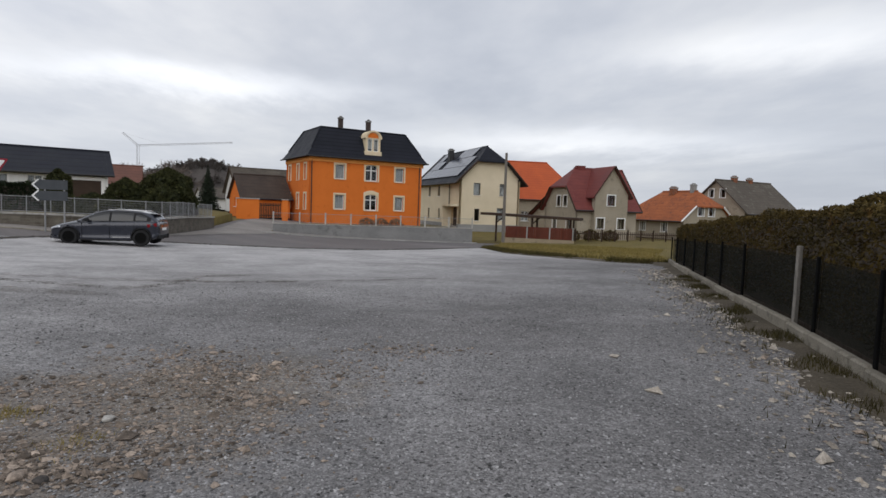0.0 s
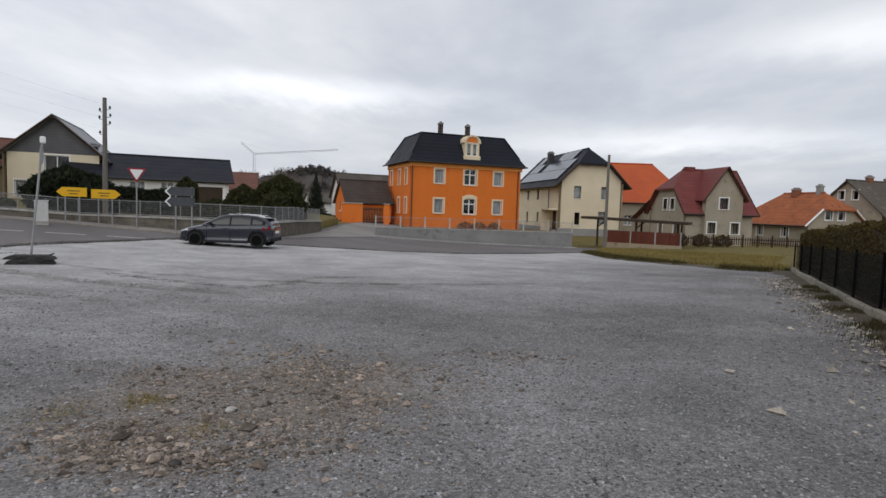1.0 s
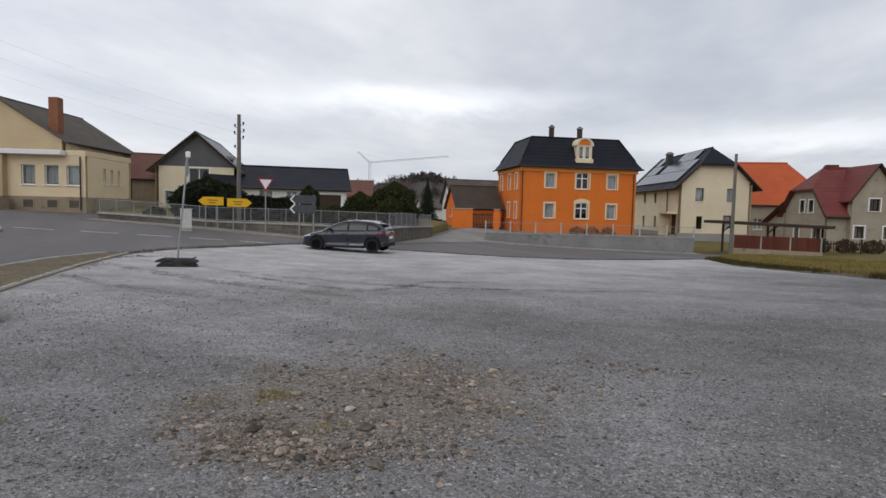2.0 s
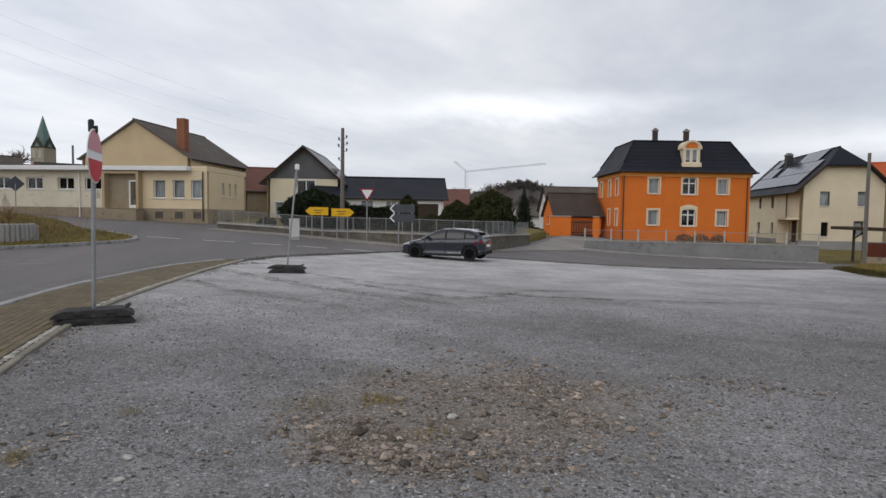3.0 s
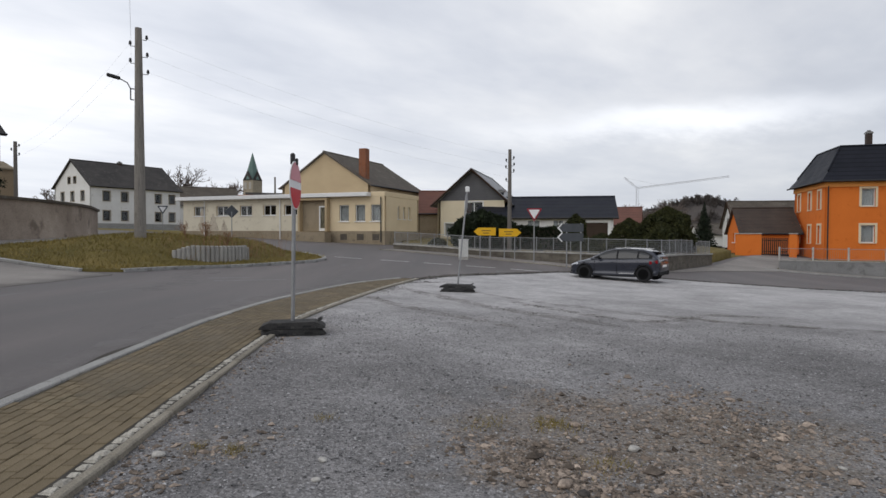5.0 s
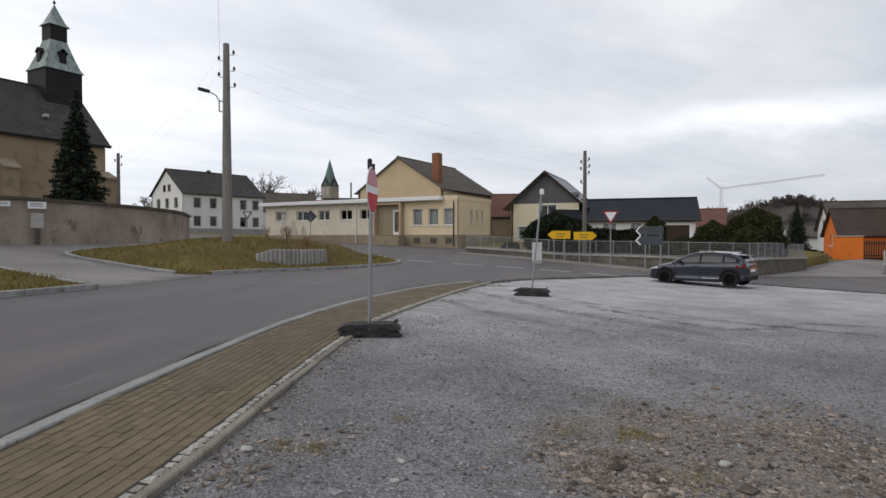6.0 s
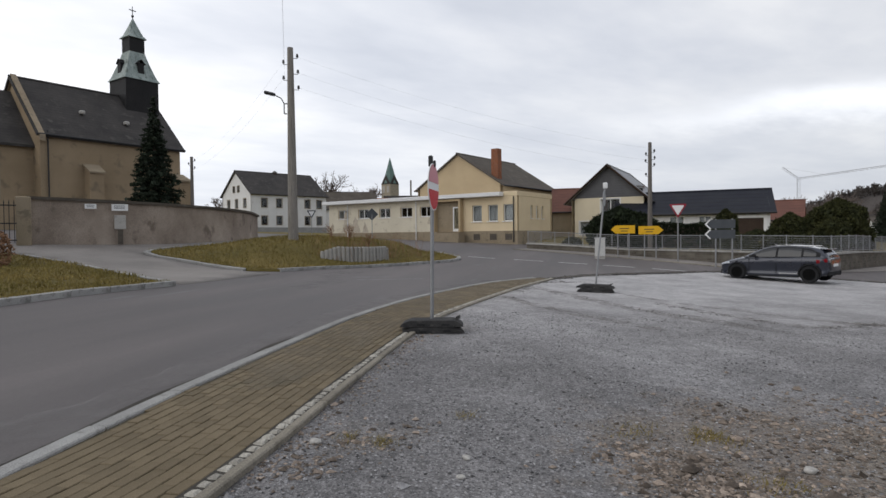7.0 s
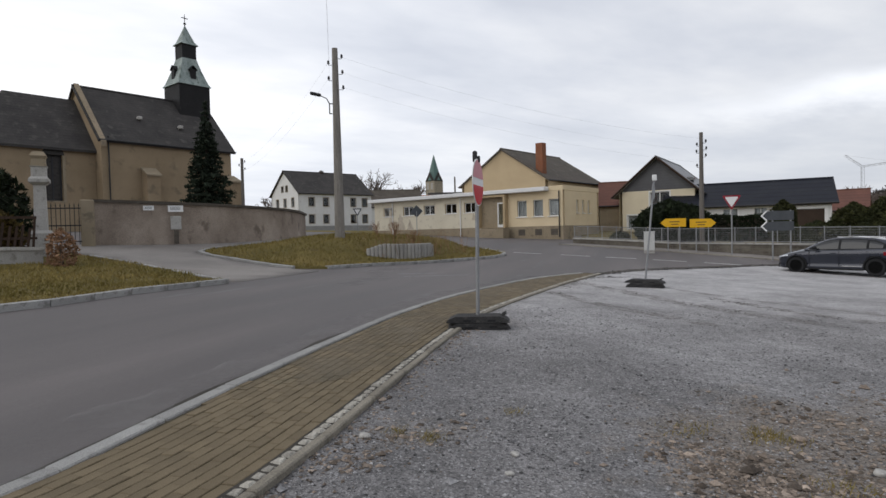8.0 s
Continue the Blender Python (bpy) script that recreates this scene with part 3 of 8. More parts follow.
# ---- ground, road, lot ----
def drape(name, poly, step, dz, mat, lift=None, thick=0.0):
    """A sheet with the outline poly, laid on the land dz above it; lift(x, y) adds a mound; thick gives it a skirt."""
    bm = bmesh.new()
    f = bm.faces.new([bm.verts.new((x, y, 0)) for x, y in poly])
    if f.normal.z < 0:
        f.normal_flip()
    bm.normal_update()
    xs, ys = [p[0] for p in poly], [p[1] for p in poly]
    for lo, hi, no in ((min(xs), max(xs), (1, 0, 0)), (min(ys), max(ys), (0, 1, 0))):
        k = math.ceil((hi - lo) / step)
        for i in range(1, k):
            c = lo + (hi - lo) * i / k
            bmesh.ops.bisect_plane(bm, geom=bm.verts[:] + bm.edges[:] + bm.faces[:], plane_co=Vector(no) * c, plane_no=no)
    bmesh.ops.triangulate(bm, faces=bm.faces[:])
    co = np.array([v.co[:2] for v in bm.verts])
    g = ground_many(co[:, 0], co[:, 1]) + dz
    rim = {v for e in bm.edges if e.is_boundary for v in e.verts}
    for v, z in zip(bm.verts, g):
        v.co.z = z + (lift(v.co.x, v.co.y) if lift else 0)
    bm.normal_update()
    if sum(f.normal.z for f in bm.faces) < 0:
        bmesh.ops.reverse_faces(bm, faces=bm.faces[:])
    if thick:
        edges = [e for e in bm.edges if e.is_boundary]
        r = bmesh.ops.extrude_edge_only(bm, edges=edges)
        for v in (g for g in r["geom"] if isinstance(g, bmesh.types.BMVert)):
            v.co.z -= thick
    return part(name, bm, mat, smooth=True)


def resample(line, n):
    """n points at even steps along a polyline, smoothed as a Catmull-Rom curve."""
    P = np.array(line, float)
    Q = np.vstack([2 * P[0] - P[1], P, 2 * P[-1] - P[-2]])
    fine = []
    for i in range(1, len(Q) - 2):
        for u in np.linspace(0, 1, 24, endpoint=False):
            a, b, c, d = Q[i - 1:i + 3]
            fine.append(0.5 * (2 * b + (c - a) * u + (2 * a - 5 * b + 4 * c - d) * u * u + (3 * b - a - 3 * c + d) * u ** 3))
    fine.append(P[-1])
    fine = np.array(fine)
    s = np.r_[0, np.cumsum(np.hypot(*np.diff(fine, axis=0).T))]
    t = np.linspace(0, s[-1], n)
    return np.c_[np.interp(t, s, fine[:, 0]), np.interp(t, s, fine[:, 1])]


def length(line):
    return float(np.hypot(*np.diff(np.array(line, float), axis=0).T).sum())


def offset(line, d):
    """The polyline moved d to its left."""
    P = np.array(line, float)
    T = np.gradient(P, axis=0)
    T /= np.linalg.norm(T, axis=1)[:, None]
    return P + d * np.c_[-T[:, 1], T[:, 0]]


EDGE = [(1.5, -6.5), (-1.2, -2.8), (-2.9, -0.5), (-3.89, 0.73), (-4.85, 1.69), (-5.96, 2.75), (-7.81, 4.6), (-9.31, 6.27), (-11.55, 9.57), (-13.39, 12.47), (-14.9, 15.0)]
KERB = [(-0.3, -8.2), (-2.6, -4.3), (-4.0, -1.5), (-4.67, -0.56), (-5.44, 0.17), (-6.5, 1.15), (-8.35, 3.0), (-10.1, 4.85), (-11.75, 6.95), (-12.85, 8.7), (-14.2, 11.0), (-15.0, 12.95), (-15.5, 15.0)]
edge_line, kerb_line = resample(EDGE, 60), resample(KERB, 60)
LOT_FAR = [(-15.6, 18.2), (-15.4, 21.2), (-14.2, 25.6), (-9.8, 26.4), (-4.8, 26.4), (0.3, 27.8), (4.6, 31.6)]
LOT_RIGHT = [(5.4, 26.1), (7.0, 22.9), (8.4, 20.7), (9.9, 20.4)]
HEDGE = [(10.0, 20.6), (9.4, 19.0), (7.32, 13.0), (6.57, 10.7), (6.04, 8.95), (5.63, 7.7), (5.17, 6.5), (4.68, 5.05), (4.0, 2.6), (3.4, -1.0), (2.9, -7.0)]

# one sheet to the horizon
_s = np.sinh(np.linspace(-1, 1, 141) * 6.2) / math.sinh(6.2) * 3000
gx, gy = np.meshgrid(_s, _s + 15)
_r = np.hypot(gx, gy)
gz = ground_many(gx, gy) - 0.16
V = np.c_[gx.ravel(), gy.ravel(), gz.ravel()]
n = 141
F = [(r * n + c, r * n + c + 1, (r + 1) * n + c + 1, (r + 1) * n + c) for r in range(n - 1) for c in range(n - 1)]
tagged(raw("ground", V, F, MAT["grass"], True), "winter grass and bare earth sheet under the village", "ground", kind="structure")

tagged(drape("road", [(-64, -14), (1.0, -14), (1.5, -6.0), (-4.3, 1.2), (-9.5, 7.0), (-14, 14), (-14.5, 22), (-13, 23.6), (-4, 24.8), (1, 26.8), (5, 31), (7.5, 40), (7.5, 43.6), (-9.6, 42.2), (-9.0, 70), (-14, 70), (-12.4, 30.5), (-28.6, 28.2), (-37, 34.5), (-64, 25)], 1.6, -0.035, MAT["asphalt"]),
       "worn grey asphalt road with pale patches", "road", kind="structure")
lot = drape("gravel_lot", [tuple(p) for p in edge_line] + LOT_FAR + LOT_RIGHT + HEDGE, 0.6, 0.0, MAT["gravel"],
            lambda x, y: 0.012 * noise.noise((x * 0.9, y * 0.9, 0)) + 0.03 * noise.noise((x * 0.22, y * 0.22, 3)), 0.08)
tagged(lot, "grey crushed-stone parking lot with tyre ruts", "gravel lot", kind="structure")
tagged(drape("pavement", [tuple(p) for p in kerb_line] + [tuple(p) for p in edge_line[::-1]], 0.8, 0.010, MAT["joint"]),
       "brown block-paved footway beside the road", "pavement", kind="structure")
tagged(drape("verge", [(4.7, 31.8)] + LOT_RIGHT + [(10.3, 21.2), (14, 28), (30, 38), (34, 50), (22, 50), (7.6, 43.4), (6.6, 38)], 1.2, 0.03, MAT["grass"],
             lambda x, y: 0.05 * noise.noise((x * 0.8, y * 0.8, 7)), 0.12), "yellowish winter lawn beyond the gravel lot", "lawn", kind="structure")
tagged(drape("near_lawn", [(-17.0, 3.05), (-16.0, 1.7), (-15.0, 0.45), (-13.9, -0.6), (-13.2, -1.55), (-11.6, -4.2), (-8.5, -9.5), (-20, -14), (-30, -8), (-28, -3.2), (-24.4, -0.3), (-21.8, 1.2), (-19.0, 2.35)], 1.2, 0.045, MAT["grass"],
             lambda x, y: 0.03 * noise.noise((x * 0.7, y * 0.7, 2)), 0.14), "patchy winter lawn beside the road", "lawn", kind="structure")
tagged(drape("church_drive", [(-17.2, 3.3), (-19.0, 2.5), (-21.9, 1.3), (-24.5, -0.1), (-28.4, -2.6), (-29.0, -0.6), (-30.2, 5.2), (-33.5, 9.5), (-30.5, 8.2), (-26.2, 3.6), (-23.2, 4.7), (-21.0, 5.9), (-19.9, 6.6)], 1.0, -0.012, MAT["pale_asphalt"], None, 0.12),
       "pale cracked asphalt drive up to the churchyard", "driveway", kind="structure")
ISLAND = [(-21.0, 6.1), (-20.7, 7.2), (-21.3, 9.0), (-21.6, 11.7), (-22.3, 14.5), (-23.0, 16.6), (-24.2, 17.9), (-26.5, 18.2), (-29.5, 16.5), (-31.5, 12.5), (-30.4, 8.4), (-26.4, 3.8), (-23.3, 4.8)]


def mound(x, y):
    d = 1e9
    for (ax, ay), (bx, by) in zip(ISLAND, ISLAND[1:] + ISLAND[:1]):
        u = max(0, min(1, ((x - ax) * (bx - ax) + (y - ay) * (by - ay)) / ((bx - ax) ** 2 + (by - ay) ** 2)))
        d = min(d, math.hypot(x - ax - u * (bx - ax), y - ay - u * (by - ay)))
    k = min(1.0, max(0.0, (d - 0.9) / 2.6))
    return 0.66 * k * k * (3 - 2 * k) + (0.05 * noise.noise((x, y, 5)) if d > 0.5 else 0)


tagged(drape("traffic_island", ISLAND, 0.5, 0.05, MAT["grass"], mound, 0.15), "grassy mound island with yellowed winter grass", "traffic island", kind="structure")


def kerbstones(name, line, width, top, drop, unit, mat, parent_label, category, gap=0.012, lean=0.0, out=0.0):
    """A row of kerbstones along a line, the line being its outer foot; each stone is a piece of its own."""
    total = length(line)
    k = max(2, int(total / unit))
    pts = resample(line, k + 1)
    holder = tagged(new(name), parent_label, category, kind="structure")
    for i in range(k):
        a, b = pts[i], pts[i + 1]
        d = b - a
        L = float(np.hypot(*d))
        za, zb = ground(*a), ground(*b)
        bm = bmesh.new()
        box(bm, gap / 2, L - gap / 2, -out, width, -drop, 0, bevel=0.012)
        yaw = math.degrees(math.atan2(d[1], d[0]))
        ob = part("kerbstone", bm, mat, holder)
        ob.matrix_basis = pose(a[0], a[1], za + top + random.uniform(-0.006, 0.006), lean + random.uniform(-0.8, 0.8), -math.degrees(math.atan2(zb - za, L)), yaw + random.uniform(-0.3, 0.3))
    return holder


kerbstones("kerb", [tuple(p) for p in offset(kerb_line, -0.15)[:-1]], 0.15, 0.038, 0.2, 1.0, MAT["kerb"], "pale concrete kerb along the footway", "kerb")
kerbstones("edging", [tuple(p) for p in offset(edge_line, -0.09)], 0.085, 0.045, 0.2, 1.0, MAT["edging"], "narrow concrete edging between footway and gravel", "edging")
kerbstones("kerb", ISLAND[1:8], 0.15, 0.085, 0.2, 1.0, MAT["kerb"], "pale kerb round the grassy island", "kerb", out=0.05)
kerbstones("kerb", [(-21.0, 6.1), (-23.3, 4.8), (-26.4, 3.8), (-30.4, 8.4)], 0.14, 0.07, 0.2, 1.0, MAT["kerb"], "pale kerb round the grassy island", "kerb", out=0.05)
kerbstones("kerb", [(-8.5, -9.5), (-11.6, -4.2), (-13.2, -1.55), (-13.9, -0.6), (-15.0, 0.45), (-16.0, 1.7), (-17.0, 3.05)], 0.18, 0.10, 0.25, 1.0, MAT["kerb"], "pale kerb along the roadside lawn", "kerb", out=0.05)
kerbstones("kerb", [(-17.0, 3.05), (-19.0, 2.4), (-21.8, 1.25), (-24.4, -0.2)], 0.12, 0.08, 0.2, 1.0, MAT["kerb"], "low kerb along the churchyard drive", "kerb", out=0.05)


def ribbon(name, a, b, dz, mat, n=24):
    """A strip between two lines, laid on the land."""
    A, B = resample(a, n), resample(b, n)
    V = [(x, y, ground(x, y) + dz) for x, y in np.vstack([A, B])]
    return raw(name, V, [(i, i + 1, n + i + 1, n + i) for i in range(n - 1)], mat)


# ---- houses ----
def lattice(bm, x0, x1, z0, z1, holes, y0, y1):
    """One connected panel with rectangular holes, from y0 (front) to y1."""
    us = sorted({x0, x1} | {h[0] for h in holes} | {h[1] for h in holes})
    vs = sorted({z0, z1} | {h[2] for h in holes} | {h[3] for h in holes})
    def quad(*p):
        bm.faces.new([bm.verts.new(q) for q in p])
    for a, b in zip(us, us[1:]):
        for c, d in zip(vs, vs[1:]):
            if not any(h[0] < (a + b) / 2 < h[1] and h[2] < (c + d) / 2 < h[3] for h in holes):
                quad((a, y0, c), (b, y0, c), (b, y0, d), (a, y0, d))
                quad((b, y1, c), (a, y1, c), (a, y1, d), (b, y1, d))
    for k, (a, b, c, d) in enumerate([(x0, x1, z0, z1)] + list(holes)):
        ring = [(a, c), (b, c), (b, d), (a, d)]
        for (p, q), (r, s) in zip(ring, ring[1:] + ring[:1]):
            e = [(p, y0, q), (p, y1, q), (r, y1, s), (r, y0, s)]
            quad(*(e if k == 0 else e[::-1]))
    bmesh.ops.remove_doubles(bm, verts=bm.verts[:], dist=1e-5)
    return bm


def wall_panel(parent, m, L, H, holes, mat, thick=0.3, gable=None, name="wall"):
    """A wall L long and H high with real openings (u0, u1, v0, v1) and reveals; gable: points (u, v) over its top.
    In the panel's frame x runs along the wall, z up and y into the house."""
    bm = bmesh.new()
    us = sorted({0.0, L} | {h[0] for h in holes} | {h[1] for h in holes})
    vs = sorted({0.0, H} | {h[2] for h in holes} | {h[3] for h in holes})
    def inside(u, v):
        return any(h[0] < u < h[1] and h[2] < v < h[3] for h in holes)
    def quad(*p):
        bm.faces.new([bm.verts.new(q) for q in p])
    for u0, u1 in zip(us, us[1:]):
        for v0, v1 in zip(vs, vs[1:]):
            if not inside((u0 + u1) / 2, (v0 + v1) / 2):
                quad((u0, 0, v0), (u1, 0, v0), (u1, 0, v1), (u0, 0, v1))
                quad((u1, thick, v0), (u0, thick, v0), (u0, thick, v1), (u1, thick, v1))
    for u0, u1, v0, v1 in holes:
        quad((u0, 0, v0), (u0, thick, v0), (u1, thick, v0), (u1, 0, v0))
        quad((u0, 0, v1), (u1, 0, v1), (u1, thick, v1), (u0, thick, v1))
        quad((u0, 0, v0), (u0, 0, v1), (u0, thick, v1), (u0, thick, v0))
        quad((u1, 0, v0), (u1, thick, v0), (u1, thick, v1), (u1, 0, v1))
    if gable:
        pts = [(0, H)] + list(gable) + [(L, H)]
        bm.faces.new([bm.verts.new((u, 0, v)) for u, v in pts[::-1]])
        bm.faces.new([bm.verts.new((u, thick, v)) for u, v in pts])
    bmesh.ops.remove_doubles(bm, verts=bm.verts[:], dist=1e-5)
    return part(name, bm, mat, parent, m=m)


def window(parent, m, u, v, w, h, style="plain", surround=None, lights=2, curtain=True, deep=0.14, frame_mat=None, name="window"):
    """A window in a hole whose lower left corner is (u, v) of the panel m: frame, panes, sill and surround are its parts."""
    fm = frame_mat or MAT["paint"]
    t = 0.095 if style == "arched" else 0.065
    bm = bmesh.new()
    rows = [(v + t, v + h - t)] if style != "arched" else [(v + t, v + h * 0.62), (v + h * 0.62 + t, v + h - t)]
    cuts = [u + w * i / lights for i in range(lights + 1)]
    holes = [(cuts[i] + (t if i == 0 else t * 0.6), cuts[i + 1] - (t if i == lights - 1 else t * 0.6), lo, hi) for i in range(lights) for lo, hi in rows]
    lattice(bm, u, u + w, v, v + h, holes, deep, deep + 0.06)
    win = part(name, bm, fm, parent, m=m)
    for i in range(lights):
        bm = bmesh.new()
        a, b = u + w * i / lights, u + w * (i + 1) / lights
        box(bm, a + 0.05, b - 0.05, deep + 0.02, deep + 0.035, v + 0.05, v + h - 0.05)
        p = part("pane", bm, MAT["glass"], win)
        p.visible_shadow = False
    if curtain:
        bm = bmesh.new()
        k = 9
        for i in range(k):
            a, b = u + w * i / k, u + w * (i + 1) / k
            ya, yb = deep + 0.16 + 0.03 * (i % 2), deep + 0.16 + 0.03 * ((i + 1) % 2)
            bm.faces.new([bm.verts.new(q) for q in ((a, ya, v + h * (0.35 if curtain == "half" else 0.02)), (b, yb, v + h * (0.35 if curtain == "half" else 0.02)), (b, yb, v + h), (a, ya, v + h))])
        part("curtain", bm, MAT["curtain"], win)
    if surround:
        s = 0.16 if surround == MAT["trim"] else 0.10
        bm = bmesh.new()
        lattice(bm, u - s, u + w + s, v - 0.002, v + h + s, [(u, u + w, v, v + h)], -0.035, 0.02)
        if style == "arched":
            k = 8
            arc = [(u - s + (w + 2 * s) * i / k, v + h + s + 0.22 * math.sin(math.pi * i / k)) for i in range(k + 1)]
            top = [bm.verts.new((a, -0.03, b)) for a, b in arc]
            bot = [bm.verts.new((a, 0.02, b)) for a, b in arc]
            bm.faces.new(top)
            for i in range(k):
                bm.faces.new((top[i], top[i + 1], bot[i + 1], bot[i]))
            rise = 0.3
            head = [(u + w / 2 - w / 2 * math.cos(math.pi * i / k), v + h - rise + rise * math.sin(math.pi * i / k)) for i in range(k + 1)]
            for i in range(k):
                (a, p), (b, q) = head[i], head[i + 1]
                bm.faces.new([bm.verts.new(c) for c in ((a, -0.036, p), (b, -0.036, q), (b, -0.036, v + h + 0.01), (a, -0.036, v + h + 0.01))])
                bm.faces.new([bm.verts.new(c) for c in ((a, -0.036, p), (a, deep, p), (b, deep, q), (b, -0.036, q))])
        part("surround", bm, surround, win)
    bm = bmesh.new()
    box(bm, u - 0.1, u + w + 0.1, -0.09, deep, v - 0.06, v - 0.005)
    part("sill", bm, surround or MAT["paint"], win)
    return win


def roof_shape(parent, W, D, H, R, o, mat, hips=(0.0, 0.0), thick=0.16, verge=None, steep=1.0):
    """A roof with its ridge along x over a W x D plan: eaves at H, ridge at R; hips: 0 gable, 1 full hip, between: half hip."""
    zs = (R - H) / (D / 2)
    ze = H - o * zs
    ends = []
    for k, x_out, sgn in ((hips[0], -o, 1), (hips[1], W + o, -1)):
        zh = R - k * (R - ze)
        yh = (zh - H) / zs
        ends.append((x_out, yh, zh, x_out + sgn * k * (D / 2 + o) * steep))
    (x0, y0, z0, r0), (x1, y1, z1, r1) = ends
    c = D / 2
    slabs = []
    def slope(flip):
        def Y(y):
            return D - y if flip else y
        p = [(-o, Y(-o), ze), (W + o, Y(-o), ze)]
        if hips[1] < 1:
            p.append((x1, Y(y1), z1))
        p.append((r1, c, R))
        p.append((r0, c, R))
        if hips[0] < 1:
            p.append((x0, Y(y0), z0))
        return p[::-1] if flip else p
    slabs.append(slope(False))
    slabs.append(slope(True))
    if hips[0] > 0:
        slabs.append([(x0, D - y0, z0), (x0, y0, z0), (r0, c, R)])
    if hips[1] > 0:
        slabs.append([(x1, y1, z1), (x1, D - y1, z1), (r1, c, R)])
    bm = bmesh.new()
    for s in slabs:
        poly_slab(bm, s, thick)
    roof = part("roof", bm, mat, parent)
    bm = bmesh.new()
    cone(bm, (r0, c, R - 0.02), (r1, c, R - 0.02), 0.11, 0.11, 8)
    part("ridge", bm, mat, roof)
    for y in (-o - 0.07, D + o + 0.07):
        bm = bmesh.new()
        cone(bm, (-o, y, ze - 0.06), (W + o, y, ze - 0.06), 0.07, 0.07, 8)
        part("gutter", bm, MAT["dark_steel"], roof)
    if verge:
        for x, k, yh, zh in ((-o, hips[0], y0, z0), (W + o, hips[1], y1, z1)):
            for y_a, y_b in ((-o, yh), (D + o, D - yh)):
                if k < 1:
                    bm = bmesh.new()
                    cone(bm, (x, y_a, ze - 0.05), (x, y_b if k > 0 else c, (zh if k > 0 else R) - 0.05), 0.10, 0.10, 4)
                    part("verge", bm, verge, roof)
    return roof, ends


def house(name, corner, local, rz, W, D, H, R, o, wall_mat, roof_mat, label, hips=(0, 0), windows=(), plinth=None, ph=0.5, surround=None,
          base=None, verge=None, gable_mat=None, frame_mat=None, group="village houses", steep=1.0, roof=True, category="house"):
    """A house with its ridge along its own x. corner: where the point local of its plan stands. windows: (face, u, v, w, h, style, lights, curtain)."""
    z = base if base is not None else ground(*corner)
    m = pose(corner[0], corner[1], z, 0, 0, rz) @ Matrix.Translation((-local[0], -local[1], 0))
    h = thing(name, m, label, category, group)
    T = 0.3
    frames = dict(front=(pose(0, 0, 0), W), left=(pose(0, D - T, 0, 0, 0, -90), D - 2 * T), right=(pose(W, T, 0, 0, 0, 90), D - 2 * T), back=(pose(W, D, 0, 0, 0, 180), W))
    z_e = (R - H) / (D / 2)
    for face, (fm, L) in frames.items():
        wins = [w for w in windows if w[0] == face]
        sh = T if face in ("left", "right") else 0
        holes = [(w[1] - sh, w[1] - sh + w[3], w[2], w[2] + w[4]) for w in wins if w[2] + w[4] <= H]
        wall_panel(h, fm, L, H, holes, wall_mat)
        for w in wins:
            if w[2] + w[4] <= H:
                window(h, fm, w[1] - sh, w[2], w[3], w[4], w[5] if len(w) > 5 else "plain", surround, w[6] if len(w) > 6 else 2, w[7] if len(w) > 7 else False, frame_mat=frame_mat)
        if roof and face in ("left", "right"):
            k = hips[0] if face == "left" else hips[1]
            if k < 1:
                top = R - k * (R - H) - 0.12
                yh = (top - H) / z_e
                gw = [w for w in wins if w[2] + w[4] > H]
                # the gable rises as columns cut to the slope, with openings between
                cuts = sorted({0.0, D, yh, D - yh} | {w[1] for w in gw} | {w[1] + w[3] for w in gw} | ({D / 2} if k == 0 else set()))
                bm = bmesh.new()
                def zt(u):
                    return min(H + min(u, D - u) * z_e, top)
                def col(u0, u1, lo0, lo1, hi0, hi1):
                    for y, fl in ((0, False), (T, True)):
                        q = [(u0, y, lo0), (u1, y, lo1), (u1, y, hi1), (u0, y, hi0)]
                        q = [p for i, p in enumerate(q) if p not in q[:i]]
                        if len(q) > 2:
                            bm.faces.new([bm.verts.new(p) for p in (q[::-1] if fl else q)])
                for u0, u1 in zip(cuts, cuts[1:]):
                    if u1 - u0 < 1e-6:
                        continue
                    mid = (u0 + u1) / 2
                    w = next((w for w in gw if w[1] < mid < w[1] + w[3]), None)
                    if w:
                        col(u0, u1, H, H, w[2], w[2])
                        col(u0, u1, w[2] + w[4], w[2] + w[4], zt(u0), zt(u1))
                    else:
                        col(u0, u1, H, H, zt(u0), zt(u1))
                part("gable", bm, gable_mat or wall_mat, h, m=fm @ Matrix.Translation((-T, 0, 0.002)))
                for w in gw:
                    window(h, fm @ Matrix.Translation((-T, 0, 0)), w[1], w[2], w[3], w[4], w[5] if len(w) > 5 else "plain", surround, w[6] if len(w) > 6 else 1, w[7] if len(w) > 7 else False, frame_mat=frame_mat)
    bm = bmesh.new()
    box(bm, T + 0.01, W - T - 0.01, T + 0.01, D - T - 0.01, -0.3, 0.05)
    box(bm, T + 0.01, W - T - 0.01, T + 0.01, D - T - 0.01, H / 2 - 0.1, H / 2 + 0.05) if H > 4 else None
    box(bm, W / 2 - 0.05, W / 2 + 0.05, T + 0.01, D - T - 0.01, 0.05, H - 0.1)
    box(bm, T + 0.01, W - T - 0.01, D / 2 - 0.05, D / 2 + 0.05, 0.05, H - 0.1)
    part("floor_slab", bm, MAT["interior"], h)
